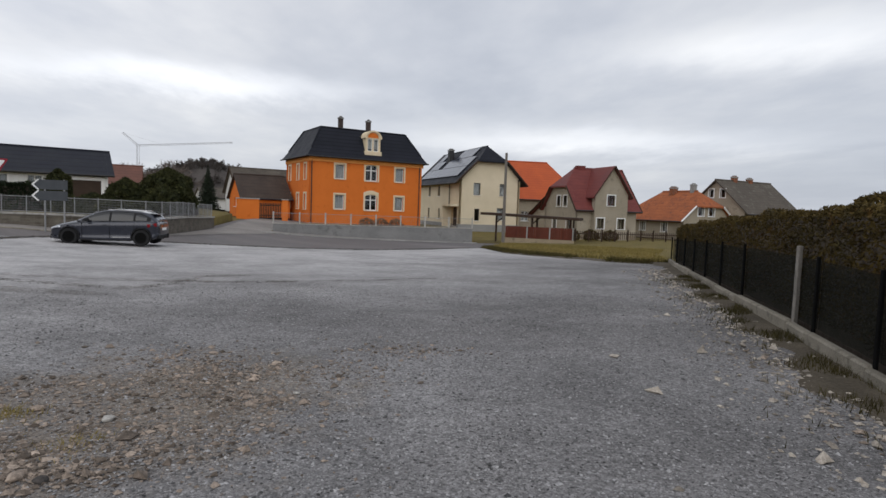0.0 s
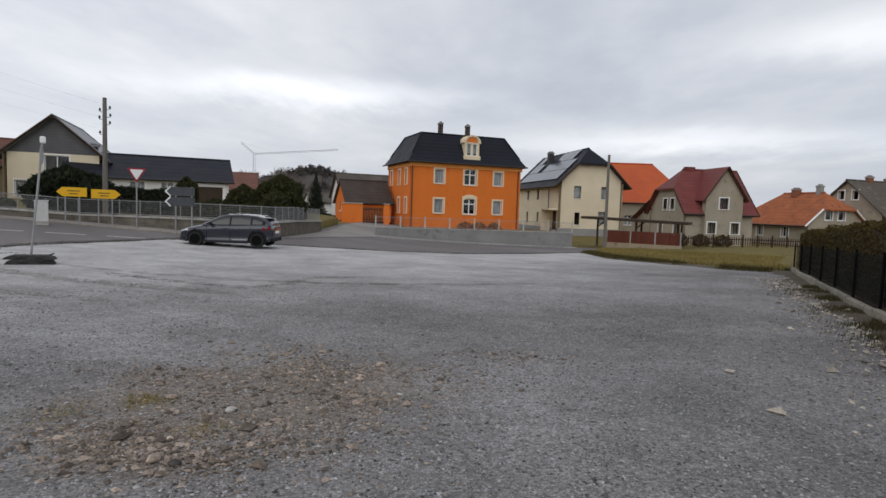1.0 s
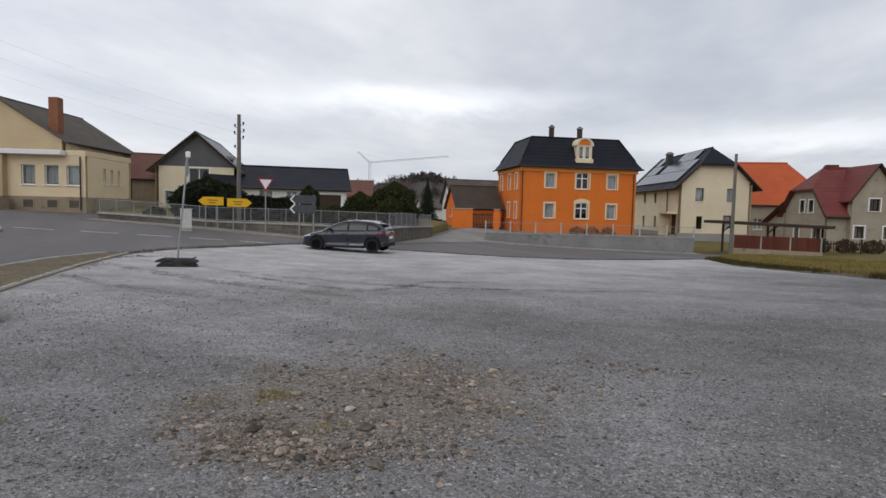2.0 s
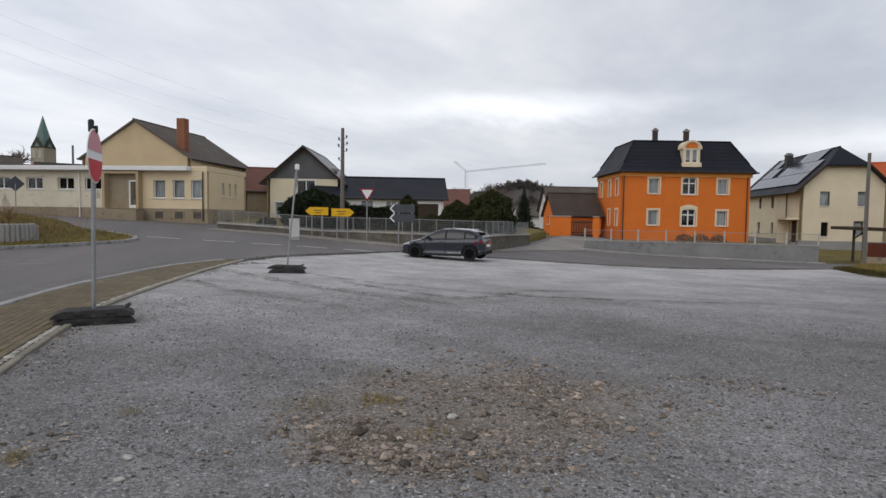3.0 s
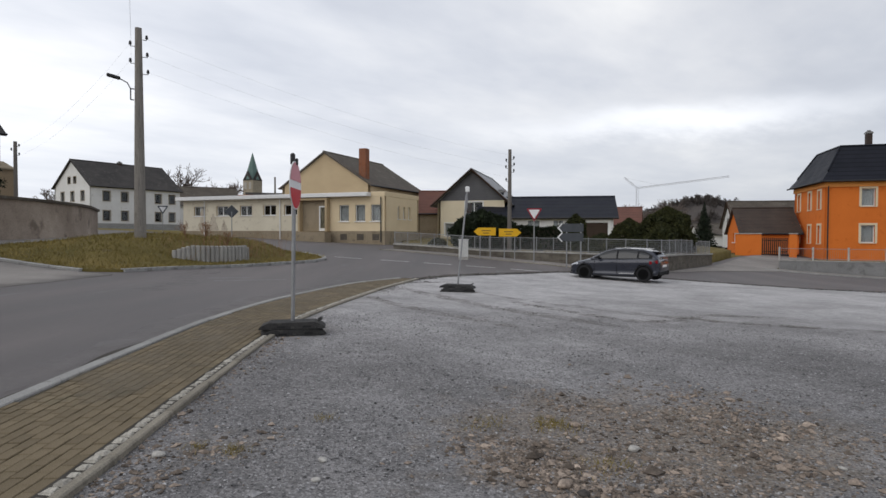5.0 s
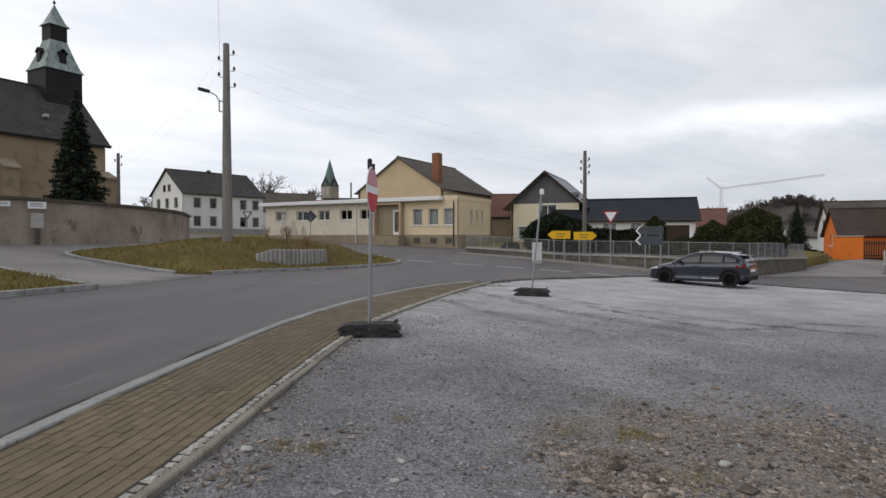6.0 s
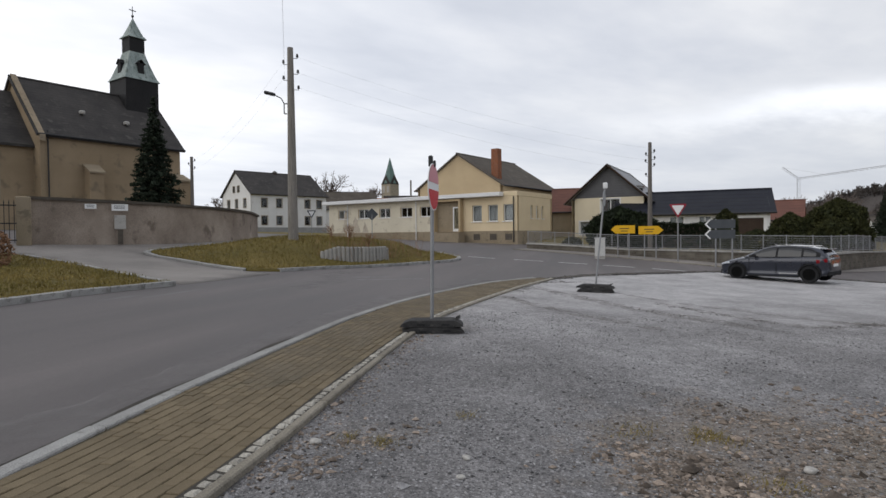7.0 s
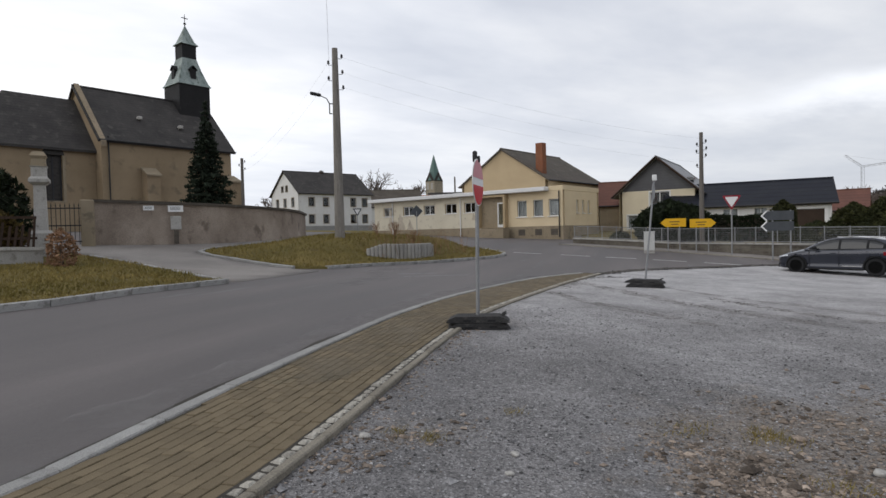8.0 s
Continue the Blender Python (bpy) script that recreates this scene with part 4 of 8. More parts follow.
    if plinth:
        bm = bmesh.new()
        e = 0.04
        box(bm, -e, W + e, -e, 0.0, -0.8, ph)
        box(bm, -e, W + e, D, D + e, -0.8, ph)
        box(bm, -e, 0.0, 0, D, -0.8, ph)
        box(bm, W, W + e, 0, D, -0.8, ph)
        part("plinth", bm, plinth, h)
    if roof:
        roof_shape(h, W, D, H, R, o, roof_mat, hips, verge=verge, steep=steep)
    return h


def chimney(parent, x, y, z0, z1, w, d, mat, cap=True):
    bm = bmesh.new()
    box(bm, x - w / 2, x + w / 2, y - d / 2, y + d / 2, z0, z1)
    ch = part("chimney", bm, mat, parent)
    if cap:
        bm = bmesh.new()
        box(bm, x - w / 2 - 0.06, x + w / 2 + 0.06, y - d / 2 - 0.06, y + d / 2 + 0.06, z1 - 0.18, z1 - 0.06, bevel=0.02)
        box(bm, x - w / 2 + 0.1, x + w / 2 - 0.1, y - d / 2 + 0.1, y + d / 2 - 0.1, z1, z1 + 0.12)
        part("chimney_cap", bm, MAT["grey_plinth"], ch)
    return ch


def downpipe(parent, x, y, z0, z1, mat=None):
    bm = bmesh.new()
    cone(bm, (x, y, z0), (x, y, z1), 0.05, 0.05, 8)
    return part("downpipe", bm, mat or MAT["dark_steel"], parent)


def up(v, w=1.1, h=1.3):
    return v, w, h


# the orange house on its terrace
WO = [("front", u, v, 0.95, 1.4, "plain", 1, True) for u in (2.45, 8.8) for v in (1.55, 4.45)]
WO += [("front", 5.55, v, 1.3, 1.6, "arched", 2, False) for v in (1.5, 4.4)]
WO += [("left", u, v, 0.75, 1.5, "plain", 1, False) for u in (1.0, 3.9, 6.3) for v in (1.45, 4.3)]
orange = house("house", (-8.5, 55.4), (0, 0), 26, 11.8, 8.2, 6.5, 9.0, 0.4, MAT["orange"], MAT["anthracite"], "two-storey orange rendered house with anthracite mansard roof", windows=WO, surround=MAT["trim"], base=-0.45, roof=False)


def mansard(parent, W, D, H):
    o, ins, top, flare = 0.45, 1.38, 9.42, 0.5
    rings = [(-o, -o, H - 0.05), (flare * 0.35, flare * 0.35, H + 0.85), (ins, ins, top), (ins + 2.0, ins + 1.9, top + 0.3)]
    bm = bmesh.new()
    loops = []
    for a, b, z in rings:
        loops.append([bm.verts.new(p) for p in ((a, b, z), (W - a, b, z), (W - a, D - b, z), (a, D - b, z))])
    for lo, hi in zip(loops, loops[1:]):
        for i in range(4):
            j = (i + 1) % 4
            bm.faces.new((lo[i], lo[j], hi[j], hi[i]))
    bm.faces.new(loops[-1])
    bm.faces.new(loops[0][::-1])
    roof = part("roof", bm, MAT["anthracite"], parent)
    bm = bmesh.new()
    a, b, z = rings[2]
    for p, q in (((a, b), (W - a, b)), ((W - a, b), (W - a, D - b)), ((W - a, D - b), (a, D - b)), ((a, D - b), (a, b))):
        cone(bm, (*p, z), (*q, z), 0.09, 0.09, 6)
    for s, t in ((0, 0), (W, 0), (0, D), (W, D)):
        for r0, r1 in zip(rings[:2], rings[1:3]):
            cone(bm, (abs(s - r0[0]), abs(t - r0[1]), r0[2] + 0.03), (abs(s - r1[0]), abs(t - r1[1]), r1[2] + 0.03), 0.08, 0.08, 6)
    part("ridge", bm, MAT["anthracite"], roof)
    for p, q in (((-o, -o - 0.06), (W + o, -o - 0.06)), ((-o - 0.06, -o), (-o - 0.06, D + o)), ((W + o + 0.06, -o), (W + o + 0.06, D + o))):
        bm = bmesh.new()
        cone(bm, (*p, H - 0.06), (*q, H - 0.06), 0.07, 0.07, 8)
        part("gutter", bm, MAT["dark_steel"], roof)
    bm = bmesh.new()
    box(bm, -0.12, W + 0.12, -0.12, 0.0, H - 0.5, H - 0.1)
    box(bm, -0.12, 0.0, 0.0, D, H - 0.5, H - 0.1)
    part("cornice", bm, MAT["orange_trim"], parent, "pale orange cornice")
    # the arched dormer
    dm = Matrix.Translation((5.5, 0.0, H + 0.42))
    bm = bmesh.new()
    w, h = 1.55, 1.65
    box(bm, 0.0, 0.2, 0, 2.4, 0.35, h)
    box(bm, w - 0.2, w, 0, 2.4, 0.35, h)
    box(bm, w / 2 - 0.06, w / 2 + 0.06, 0, 0.3, 0.35, h)
    box(bm, -0.12, w + 0.12, -0.14, 0.4, 0.0, 0.4, bevel=0.03)
    k = 12
    arc = [(w / 2 - (w / 2 + 0.06) * math.cos(math.pi * i / k), h + 0.72 * math.sin(math.pi * i / k)) for i in range(k + 1)]
    fr = [bm.verts.new((a, 0.0, z)) for a, z in arc]
    bm.faces.new(fr)
    dor = part("dormer", bm, MAT["trim"], roof, "cream arched roof dormer", m=dm)
    bm = bmesh.new()
    k = 12
    fr = [bm.verts.new((w / 2 - (w / 2 - 0.2) * math.cos(math.pi * i / k), -0.012, h + 0.08 + 0.5 * math.sin(math.pi * i / k))) for i in range(k + 1)]
    bm.faces.new(fr)
    part("panel", bm, MAT["orange"], dor)
    bm = bmesh.new()
    outer = [(w / 2 - (w / 2 + 0.14) * math.cos(math.pi * i / k), h + 0.80 * math.sin(math.pi * i / k)) for i in range(k + 1)]
    inner = [(w / 2 - (w / 2 - 0.04) * math.cos(math.pi * i / k), h + 0.64 * math.sin(math.pi * i / k)) for i in range(k + 1)]
    for i in range(k):
        q = [(outer[i], -0.12), (outer[i + 1], -0.12), (outer[i + 1], 3.0), (outer[i], 3.0)]
        bm.faces.new([bm.verts.new((p[0], y, p[1])) for p, y in q])
        bm.faces.new([bm.verts.new((p[0], -0.12, p[1])) for p in (outer[i], outer[i + 1], inner[i + 1], inner[i])])
    part("arch", bm, MAT["trim"], dor)
    for a in (0.2, w / 2 + 0.06):
        bm = bmesh.new()
        b = a + w / 2 - 0.26
        for x0, x1, z0, z1 in ((a, b, 0.4, 0.47), (a, b, h - 0.09, h), (a, a + 0.07, 0.47, h - 0.09), (b - 0.07, b, 0.47, h - 0.09)):
            box(bm, x0, x1, 0.06, 0.12, z0, z1)
        part("window_frame", bm, MAT["paint"], dor)
        bm = bmesh.new()
        box(bm, a + 0.06, b - 0.06, 0.08, 0.095, 0.46, h - 0.08)
        p = part("pane", bm, MAT["glass"], dor)
        p.visible_shadow = False
        bm = bmesh.new()
        box(bm, a, b, 0.3, 0.32, 0.4, h)
        part("curtain", bm, MAT["curtain"], dor)


mansard(orange, 11.8, 8.2, 6.5)
chimney(orange, 4.4, 4.2, 9.2, 10.95, 0.42, 0.42, MAT["sooty_brick"])
chimney(orange, 7.3, 3.8, 9.2, 10.85, 0.42, 0.42, MAT["sooty_brick"])
downpipe(orange, 0.12, -0.09, 0.0, 6.1)
downpipe(orange, 11.5, -0.09, 0.0, 6.1)

# the cream house with solar panels: its gable looks at the lot
WB = [("right", u, v, 0.85, 1.35, "plain", 1, True) for u, v in ((1.75, 3.95), (5.0, 3.95), (4.75, 1.15))] + [("right", 1.95, 1.0, 0.62, 1.35, "plain", 1, False)]
WB += [("front", u, v, w, 1.25, "plain", 1, True) for u, v, w in ((8.4, 3.8, 0.9), (4.6, 3.8, 0.9), (8.6, 1.0, 0.8), (11.6, 1.0, 0.5), (4.4, 1.0, 0.9))]
cream = house("house", (6.6, 65.7), (16.0, 0), -75, 16.0, 7.6, 5.9, 9.7, 0.65, MAT["cream"], MAT["anthracite"], "cream rendered house with half-hipped dark roof and solar panels", hips=(0, 0.42), windows=WB, base=-0.75, plinth=MAT["grey_plinth"], ph=0.55, verge=MAT["dark_wood"], frame_mat=MAT["dark_steel"])
zs = 3.8 / 3.8
for i in range(8):
    for j in range(3):
        bm = bmesh.new()
        u0, s0 = 1.2 + i * 1.75, 0.45 + j * 1.72
        if (i, j) in ((2, 1), (2, 2), (3, 2), (1, 2), (7, 2)):
            continue
        c0 = math.cos(math.atan(zs))
        box(bm, 0, 1.68, 0, 1.64, 0.0, 0.05)
        p = part("solar_panel", bm, MAT["solar"], cream, "dark blue solar panel")
        y0 = -0.3 + s0 * c0
        p.matrix_basis = pose(u0, y0, 5.9 + y0 * zs + 0.14, math.degrees(math.atan(zs)), 0, 0)
chimney(cream, 5.6, 2.6, 8.0, 9.95, 0.8, 0.6, MAT["dark_steel"])
downpipe(cream, 13.0, -0.1, 0.4, 5.6)
bm = bmesh.new()
box(bm, 13.6, 16.02, -1.15, -0.02, 2.55, 2.75)
box(bm, 13.6, 13.75, -1.15, -0.02, 0.0, 2.55)
porch = part("porch", bm, MAT["cream"], cream, "cream entrance porch with a dark door")
bm = bmesh.new()
box(bm, 14.5, 15.5, -0.07, -0.01, 0.35, 2.45, bevel=0.01)
part("door", bm, MAT["dark_wood"], porch)
bm = bmesh.new()
for k in range(3):
    box(bm, 14.3, 15.8, -0.4 - 0.3 * k, -0.1 - 0.3 * k, -0.5, 0.3 - 0.17 * k)
part("steps", bm, MAT["concrete"], porch)

# the red-tiled cottage with its cross gable
WD = [("left", u, 3.15, 0.75, 1.1, "plain", 1, False) for u in (2.7, 4.1)] + [("left", u, 0.85, 0.85, 1.15, "plain", 2, True) for u in (1.9, 4.9)]
red = house("house", (17.1, 55.2), (0, 0), 12, 6.6, 7.0, 3.3, 7.15, 0.4, MAT["grey_beige"], MAT["red_tiles"], "grey-beige cottage with dark red tiled half-hip roof and cross gable", hips=(0.45, 0.0), windows=WD, surround=MAT["sign_white"], base=-1.0, verge=MAT["dark_wood"], plinth=MAT["plinth"], ph=0.4, frame_mat=MAT["dark_wood"])
wing = new("cross_gable")
wing.parent = red
tagged(wing, "front cross gable with white-framed windows")
wing.matrix_basis = Matrix.Translation((1.55, -0.6, 0.0))
wall_panel(wing, pose(0, 0, 0), 3.6, 4.6, [(1.32, 2.16, 3.35, 4.35), (0.26, 1.06, 1.1, 2.1), (2.54, 3.34, 1.1, 2.1)], MAT["grey_beige"], gable=[(1.8, 7.0)])
wall_panel(wing, pose(0, 0.6, 0, 0, 0, -90) @ Matrix.Translation((0, 0, 0)), 0.6, 4.3, [], MAT["grey_beige"], 0.1)
wall_panel(wing, pose(3.6, 0, 0, 0, 0, 90), 0.6, 4.3, [], MAT["grey_beige"], 0.1)
for u, v, w, h in ((1.32, 3.35, 0.84, 1.0), (0.26, 1.1, 0.8, 1.0), (2.54, 1.1, 0.8, 1.0)):
    window(wing, pose(0, 0, 0), u, v, w, h, "plain", MAT["sign_white"], 2, False, frame_mat=MAT["dark_wood"])
for q in ([(-0.3, -0.3, 4.15), (1.8, -0.3, 7.2), (1.8, 4.2, 7.2), (-0.3, 2.2, 4.15)], [(1.8, -0.3, 7.2), (3.9, -0.3, 4.15), (3.9, 2.2, 4.15), (1.8, 4.2, 7.2)]):
    bm = bmesh.new()
    poly_slab(bm, q, 0.14)
    part("cross_roof", bm, MAT["red_tiles"], wing)
for x, r in ((3.93, 0.10), (-0.33, 0.05)):
    bm = bmesh.new()
    cone(bm, (x, -0.32, 4.1), (1.8, -0.32, 7.17), r, r, 4)
    part("verge", bm, MAT["dark_wood"], wing)
chimney(red, 2.1, 3.6, 6.9, 7.4, 0.9, 0.6, MAT["red_tiles"], False)
lean = new("lean_to")
lean.parent = red
tagged(lean, "rear lean-to under a low sweeping roof")
bm = bmesh.new()
side = [(7.0, -0.3), (7.0, 3.6), (10.6, 1.95), (10.6, -0.3)]
for x0, x1 in ((0.0, 0.25), (5.8, 6.05)):
    fa, fb = [[bm.verts.new((x, y, z)) for y, z in side] for x in (x0, x1)]
    bm.faces.new(fa)
    bm.faces.new(fb[::-1])
    for i in range(4):
        bm.faces.new((fa[(i + 1) % 4], fa[i], fb[i], fb[(i + 1) % 4]))
box(bm, 0.25, 5.8, 10.35, 10.6, -0.3, 1.95)
part("wall", bm, MAT["grey_beige"], lean)
bm = bmesh.new()
poly_slab(bm, [(-0.4, 6.4, 4.15), (6.3, 6.4, 4.15), (6.3, 11.0, 1.95), (-0.4, 11.0, 1.95)], 0.16)
part("lean_roof", bm, MAT["red_tiles"], lean)
bm = bmesh.new()
cone(bm, (-0.43, 6.4, 4.1), (-0.43, 11.02, 1.9), 0.09, 0.09, 4)
part("verge", bm, MAT["dark_wood"], lean)

# the house with the bright orange roof behind
house("house", (14.9, 76.5), (0, 0), 5, 9.0, 8.0, 4.6, 9.4, 0.4, MAT["grey_beige"], MAT["orange_tiles"], "grey house with bright orange hipped roof", hips=(0.0, 0.8), base=-1.0,
      windows=[("front", 1.2, 1.2, 1.0, 1.3, "plain", 2, True), ("front", 5.5, 1.2, 1.0, 1.3, "plain", 2, True)])
# weathered orange roof, gable to the lot
eh = house("house", (30.0, 60.0), (8.5, 0), -73, 8.5, 7.0, 2.4, 5.45, 0.4, MAT["grey_beige"], MAT["old_tiles"], "low cottage with weathered orange tiles and half-hip gable", hips=(0.5, 0.5), base=-1.0, surround=MAT["sign_white"],
           windows=[("right", 2.2, 2.65, 0.8, 1.1, "plain", 1, False), ("right", 3.7, 2.65, 0.8, 1.1, "plain", 1, False), ("front", 2.0, 0.8, 0.9, 1.1), ("front", 5.5, 0.8, 0.9, 1.1)], verge=MAT["paint"])
chimney(eh, 3.6, 3.2, 5.0, 5.9, 0.7, 0.6, MAT["brick"])
chimney(eh, 6.3, 3.5, 5.0, 6.2, 0.5, 0.5, MAT["grey_plinth"])
fh = house("house", (38.0, 61.2), (0, 0), 23.8, 9.6, 8.0, 3.45, 7.0, 0.35, MAT["grey_beige"], MAT["brown_roof"], "old grey-beige house with mossy brown tiled roof", hips=(0, 0), base=-1.05, surround=MAT["sign_white"],
           windows=[("left", 3.0, 4.9, 0.65, 1.0, "plain", 1, False), ("left", 4.5, 4.9, 0.65, 1.0, "plain", 1, False), ("left", 5.0, 1.6, 0.9, 1.2, "plain", 2, True)] + [("front", u, 1.9, 0.75, 1.1, "plain", 1, True) for u in (0.8, 2.6, 4.7, 5.7, 7.4)])
chimney(fh, 3.0, 4.0, 6.6, 7.5, 0.6, 0.5, MAT["brick"])
chimney(fh, 5.8, 4.0, 6.6, 7.4, 0.6, 0.5, MAT["brick"])
# orange outbuilding with a dark roof beside the side street
sh = house("outbuilding", (-15.2, 57.3), (0, 0), 29, 4.7, 5.0, 2.1, 4.25, 0.25, MAT["orange"], MAT["dark_brown_roof"], "orange outbuilding with dark brown gable roof", base=0.0, group="", category="outbuilding",
           windows=[("left", 2.0, 1.0, 0.8, 0.9)])
# grey-gabled house
kh = house("house", (-33.98, 47.23), (0, 0), 116, 10, 7.2, 4.2, 7.35, 0.55, MAT["cream"], MAT["grey_roof"], "cream house with grey clad gable and metal roof", base=0.9, gable_mat=MAT["cladding"], surround=MAT["sign_white"], verge=MAT["dark_wood"],
           windows=[("left", 2.9, 2.55, 1.8, 1.5, "plain", 2, False), ("left", 0.8, 0.6, 1.0, 1.3, "plain", 1, True), ("front", 1.0, 1.9, 0.8, 1.2, "plain", 1, True)])
jh = house("house", (-24.35, 50.55), (12.5, 0), 29.9, 12.5, 8.5, 2.85, 4.85, 0.45, MAT["white"], MAT["anthracite"], "white bungalow with long anthracite roof and brown garage door", base=0.65, surround=MAT["sign_white"],
           windows=[("front", 2.2, 1.2, 1.2, 1.2, "plain", 2, True), ("front", 4.6, 1.2, 1.2, 1.2, "plain", 2, True), ("front", 7.0, 1.2, 1.0, 1.2, "plain", 2, True)])
bm = bmesh.new()
box(bm, 9.4, 12.0, -0.06, 0.0, 0.0, 2.15)
part("garage_door", bm, MAT["garage"], jh, "brown garage door")
bm = bmesh.new()
box(bm, 9.15, 9.4, -0.08, 0.0, 0.0, 2.4)
box(bm, 12.0, 12.25, -0.08, 0.0, 0.0, 2.4)
box(bm, 9.4, 12.0, -0.08, 0.0, 2.15, 2.4)
part("door_surround", bm, MAT["paint"], jh)
chimney(jh, 1.6, 3.6, 4.5, 5.5, 0.7, 0.6, MAT["dark_steel"])
# hall with brick chimney behind the flat annex
hall = house("hall", (-43.1, 37.3), (0, 0), 108.3, 11.5, 10.6, 5.6, 8.95, 0.25, MAT["tan"], MAT["brown_roof"], "tan rendered hall with plain gable and dark roof", base=1.0, category="hall", group="")
chimney(hall, 0.8, 1.2, 3.5, 9.1, 0.75, 0.75, MAT["brick"], False)
# flat annex
WA = [("front", u, 2.62, 1.45, 0.95, "plain", 2, False) for u in (1.4, 4.3, 7.2, 10.0)] + [("front", 12.4, 2.62, 1.45, 0.95, "plain", 2, False)]
WA += [("front", u, 2.0, 1.0, 1.45, "plain", 1, True) for u in (18.35, 20.0, 21.55)] + [("right", u, 2.25, 0.42, 1.15, "plain", 1, False) for u in (2.5, 3.6, 4.7)]
house("annex", (-37.25, 33.8), (22.9, 0), 19.4, 22.9, 6.9, 4.15, 5, 0, MAT["yellow"], MAT["sign_white"], "pale yellow flat-roofed annex with plinth and porch", base=0.78, plinth=MAT["plinth"], ph=1.15, windows=WA, roof=False, category="annex", group="")
annex = next(o for o in scene.objects if o.name.startswith("annex"))
bm = bmesh.new()
box(bm, -0.4, 21.55, -0.7, 6.5, 4.15, 4.5, bevel=0.03)
part("flat_roof", bm, MAT["paint"], annex, "white roof edge")
bm = bmesh.new()
box(bm, 21.57, 22.93, -0.02, 6.93, 4.152, 4.56, bevel=0.015)
part("parapet", bm, MAT["yellow"], annex, "pale yellow end parapet")
bm = bmesh.new()
lattice(bm, 0.0, 14.1, 1.16, 4.14, [(w[1] - 0.01, w[1] + w[3] + 0.01, w[2] - 0.07, w[2] + w[4] + 0.01) for w in WA[:5]], -0.02, -0.001)
part("render_coat", bm, MAT["pale_yellow"], annex, "pale flaking render")
bm = bmesh.new()
lattice(bm, 14.3, 17.4, 1.1, 4.1, [(14.5, 17.2, 1.12, 3.9)], -0.55, -0.001)
part("porch", bm, MAT["tan"], annex, "tan entrance porch")
bm = bmesh.new()
box(bm, 14.5, 17.2, -0.03, 0.0, 1.12, 3.9)
part("porch_wall", bm, MAT["plinth"], annex)
bm = bmesh.new()
lattice(bm, 16.3, 17.15, 1.15, 3.4, [(16.42, 17.03, 1.4, 3.28)], -0.1, -0.035)
door = part("door", bm, MAT["paint"], annex, "white glazed entrance door")
bm = bmesh.new()
box(bm, 16.4, 17.05, -0.075, -0.06, 1.38, 3.3)
part("pane", bm, MAT["glass"], door)
bm = bmesh.new()
box(bm, 13.9, 17.9, -1.6, -0.56, -0.6, 1.05, bevel=0.02)
part("ramp", bm, MAT["plinth"], annex, "rendered loading ramp")
for x in (18.5, 20.2, 21.75):
    bm = bmesh.new()
    lattice(bm, x - 0.1, x + 0.8, 0.28, 0.98, [(x, x + 0.7, 0.36, 0.9)], -0.075, -0.042)
    cellar = part("cellar_window", bm, MAT["plinth"], annex)
    bm = bmesh.new()
    box(bm, x, x + 0.7, -0.055, -0.041, 0.36, 0.9)
    part("shutter", bm, MAT["brown_roof"], cellar)
for x, z, w, h in ((2.1, 1.18, 0.9, 2.3), (3.3, 1.18, 1.3, 1.7), (4.9, 1.18, 0.8, 1.1), (13.3, 1.9, 0.5, 0.7)):
    edge = [(x, z), (x + w, z)]
    for i in range(1, 7):
        edge.append((x + w * (1 - 0.5 * i / 7) + random.uniform(-0.12, 0.12) * w, z + h * i / 7))
    edge.append((x + w * 0.42, z + h))
    for i in range(6, 0, -1):
        edge.append((x + w * 0.36 * i / 7 + random.uniform(-0.1, 0.1) * w, z + h * i / 7))
    bm = bmesh.new()
    bm.faces.new([bm.verts.new((a, -0.0245, c)) for a, c in edge])
    part("bare_patch", bm, MAT["flaked"], annex, "patch where the render has flaked off")
for x in (2.85, 12.0, 14.35):
    downpipe(annex, x, -0.12, 0.2, 4.1, MAT["paint"])
downpipe(annex, 22.6, -0.12, 0.2, 4.1)
# white house far off
WM = [("front", u, v, 0.95, 1.35, "plain", 1, False) for u in (1.6, 4.1, 6.6, 9.1, 11.3) for v in (0.9, 3.6)]
WM += [("left", u, v, 0.95, 1.35, "plain", 1, False) for u in (1.9, 4.75, 7.6) for v in (0.9, 3.6)] + [("left", 4.0, 6.1, 0.7, 0.9, "plain", 1, False), ("left", 5.6, 6.1, 0.7, 0.9, "plain", 1, False)]
mh = house("house", (-88.55, 26.87), (0, 0), 99, 13.1, 10.3, 5.81, 9.47, 0.3, MAT["white"], MAT["slate"], "long white farmhouse with dark gable roof", base=2.6, windows=WM, surround=MAT["grey_beige"], frame_mat=MAT["dark_wood"], plinth=MAT["grey_plinth"], ph=0.5)
chimney(mh, 6.6, 5.1, 9.2, 9.75, 0.5, 0.5, MAT["sooty_brick"])


# ---- church, churchyard wall ----
CH = 109.6
ch_m = pose(-48.16, 0.45, 2.0, 0, 0, CH)
church = thing("church", ch_m, "old tan rendered village church with slate roof and roof turret", "church")


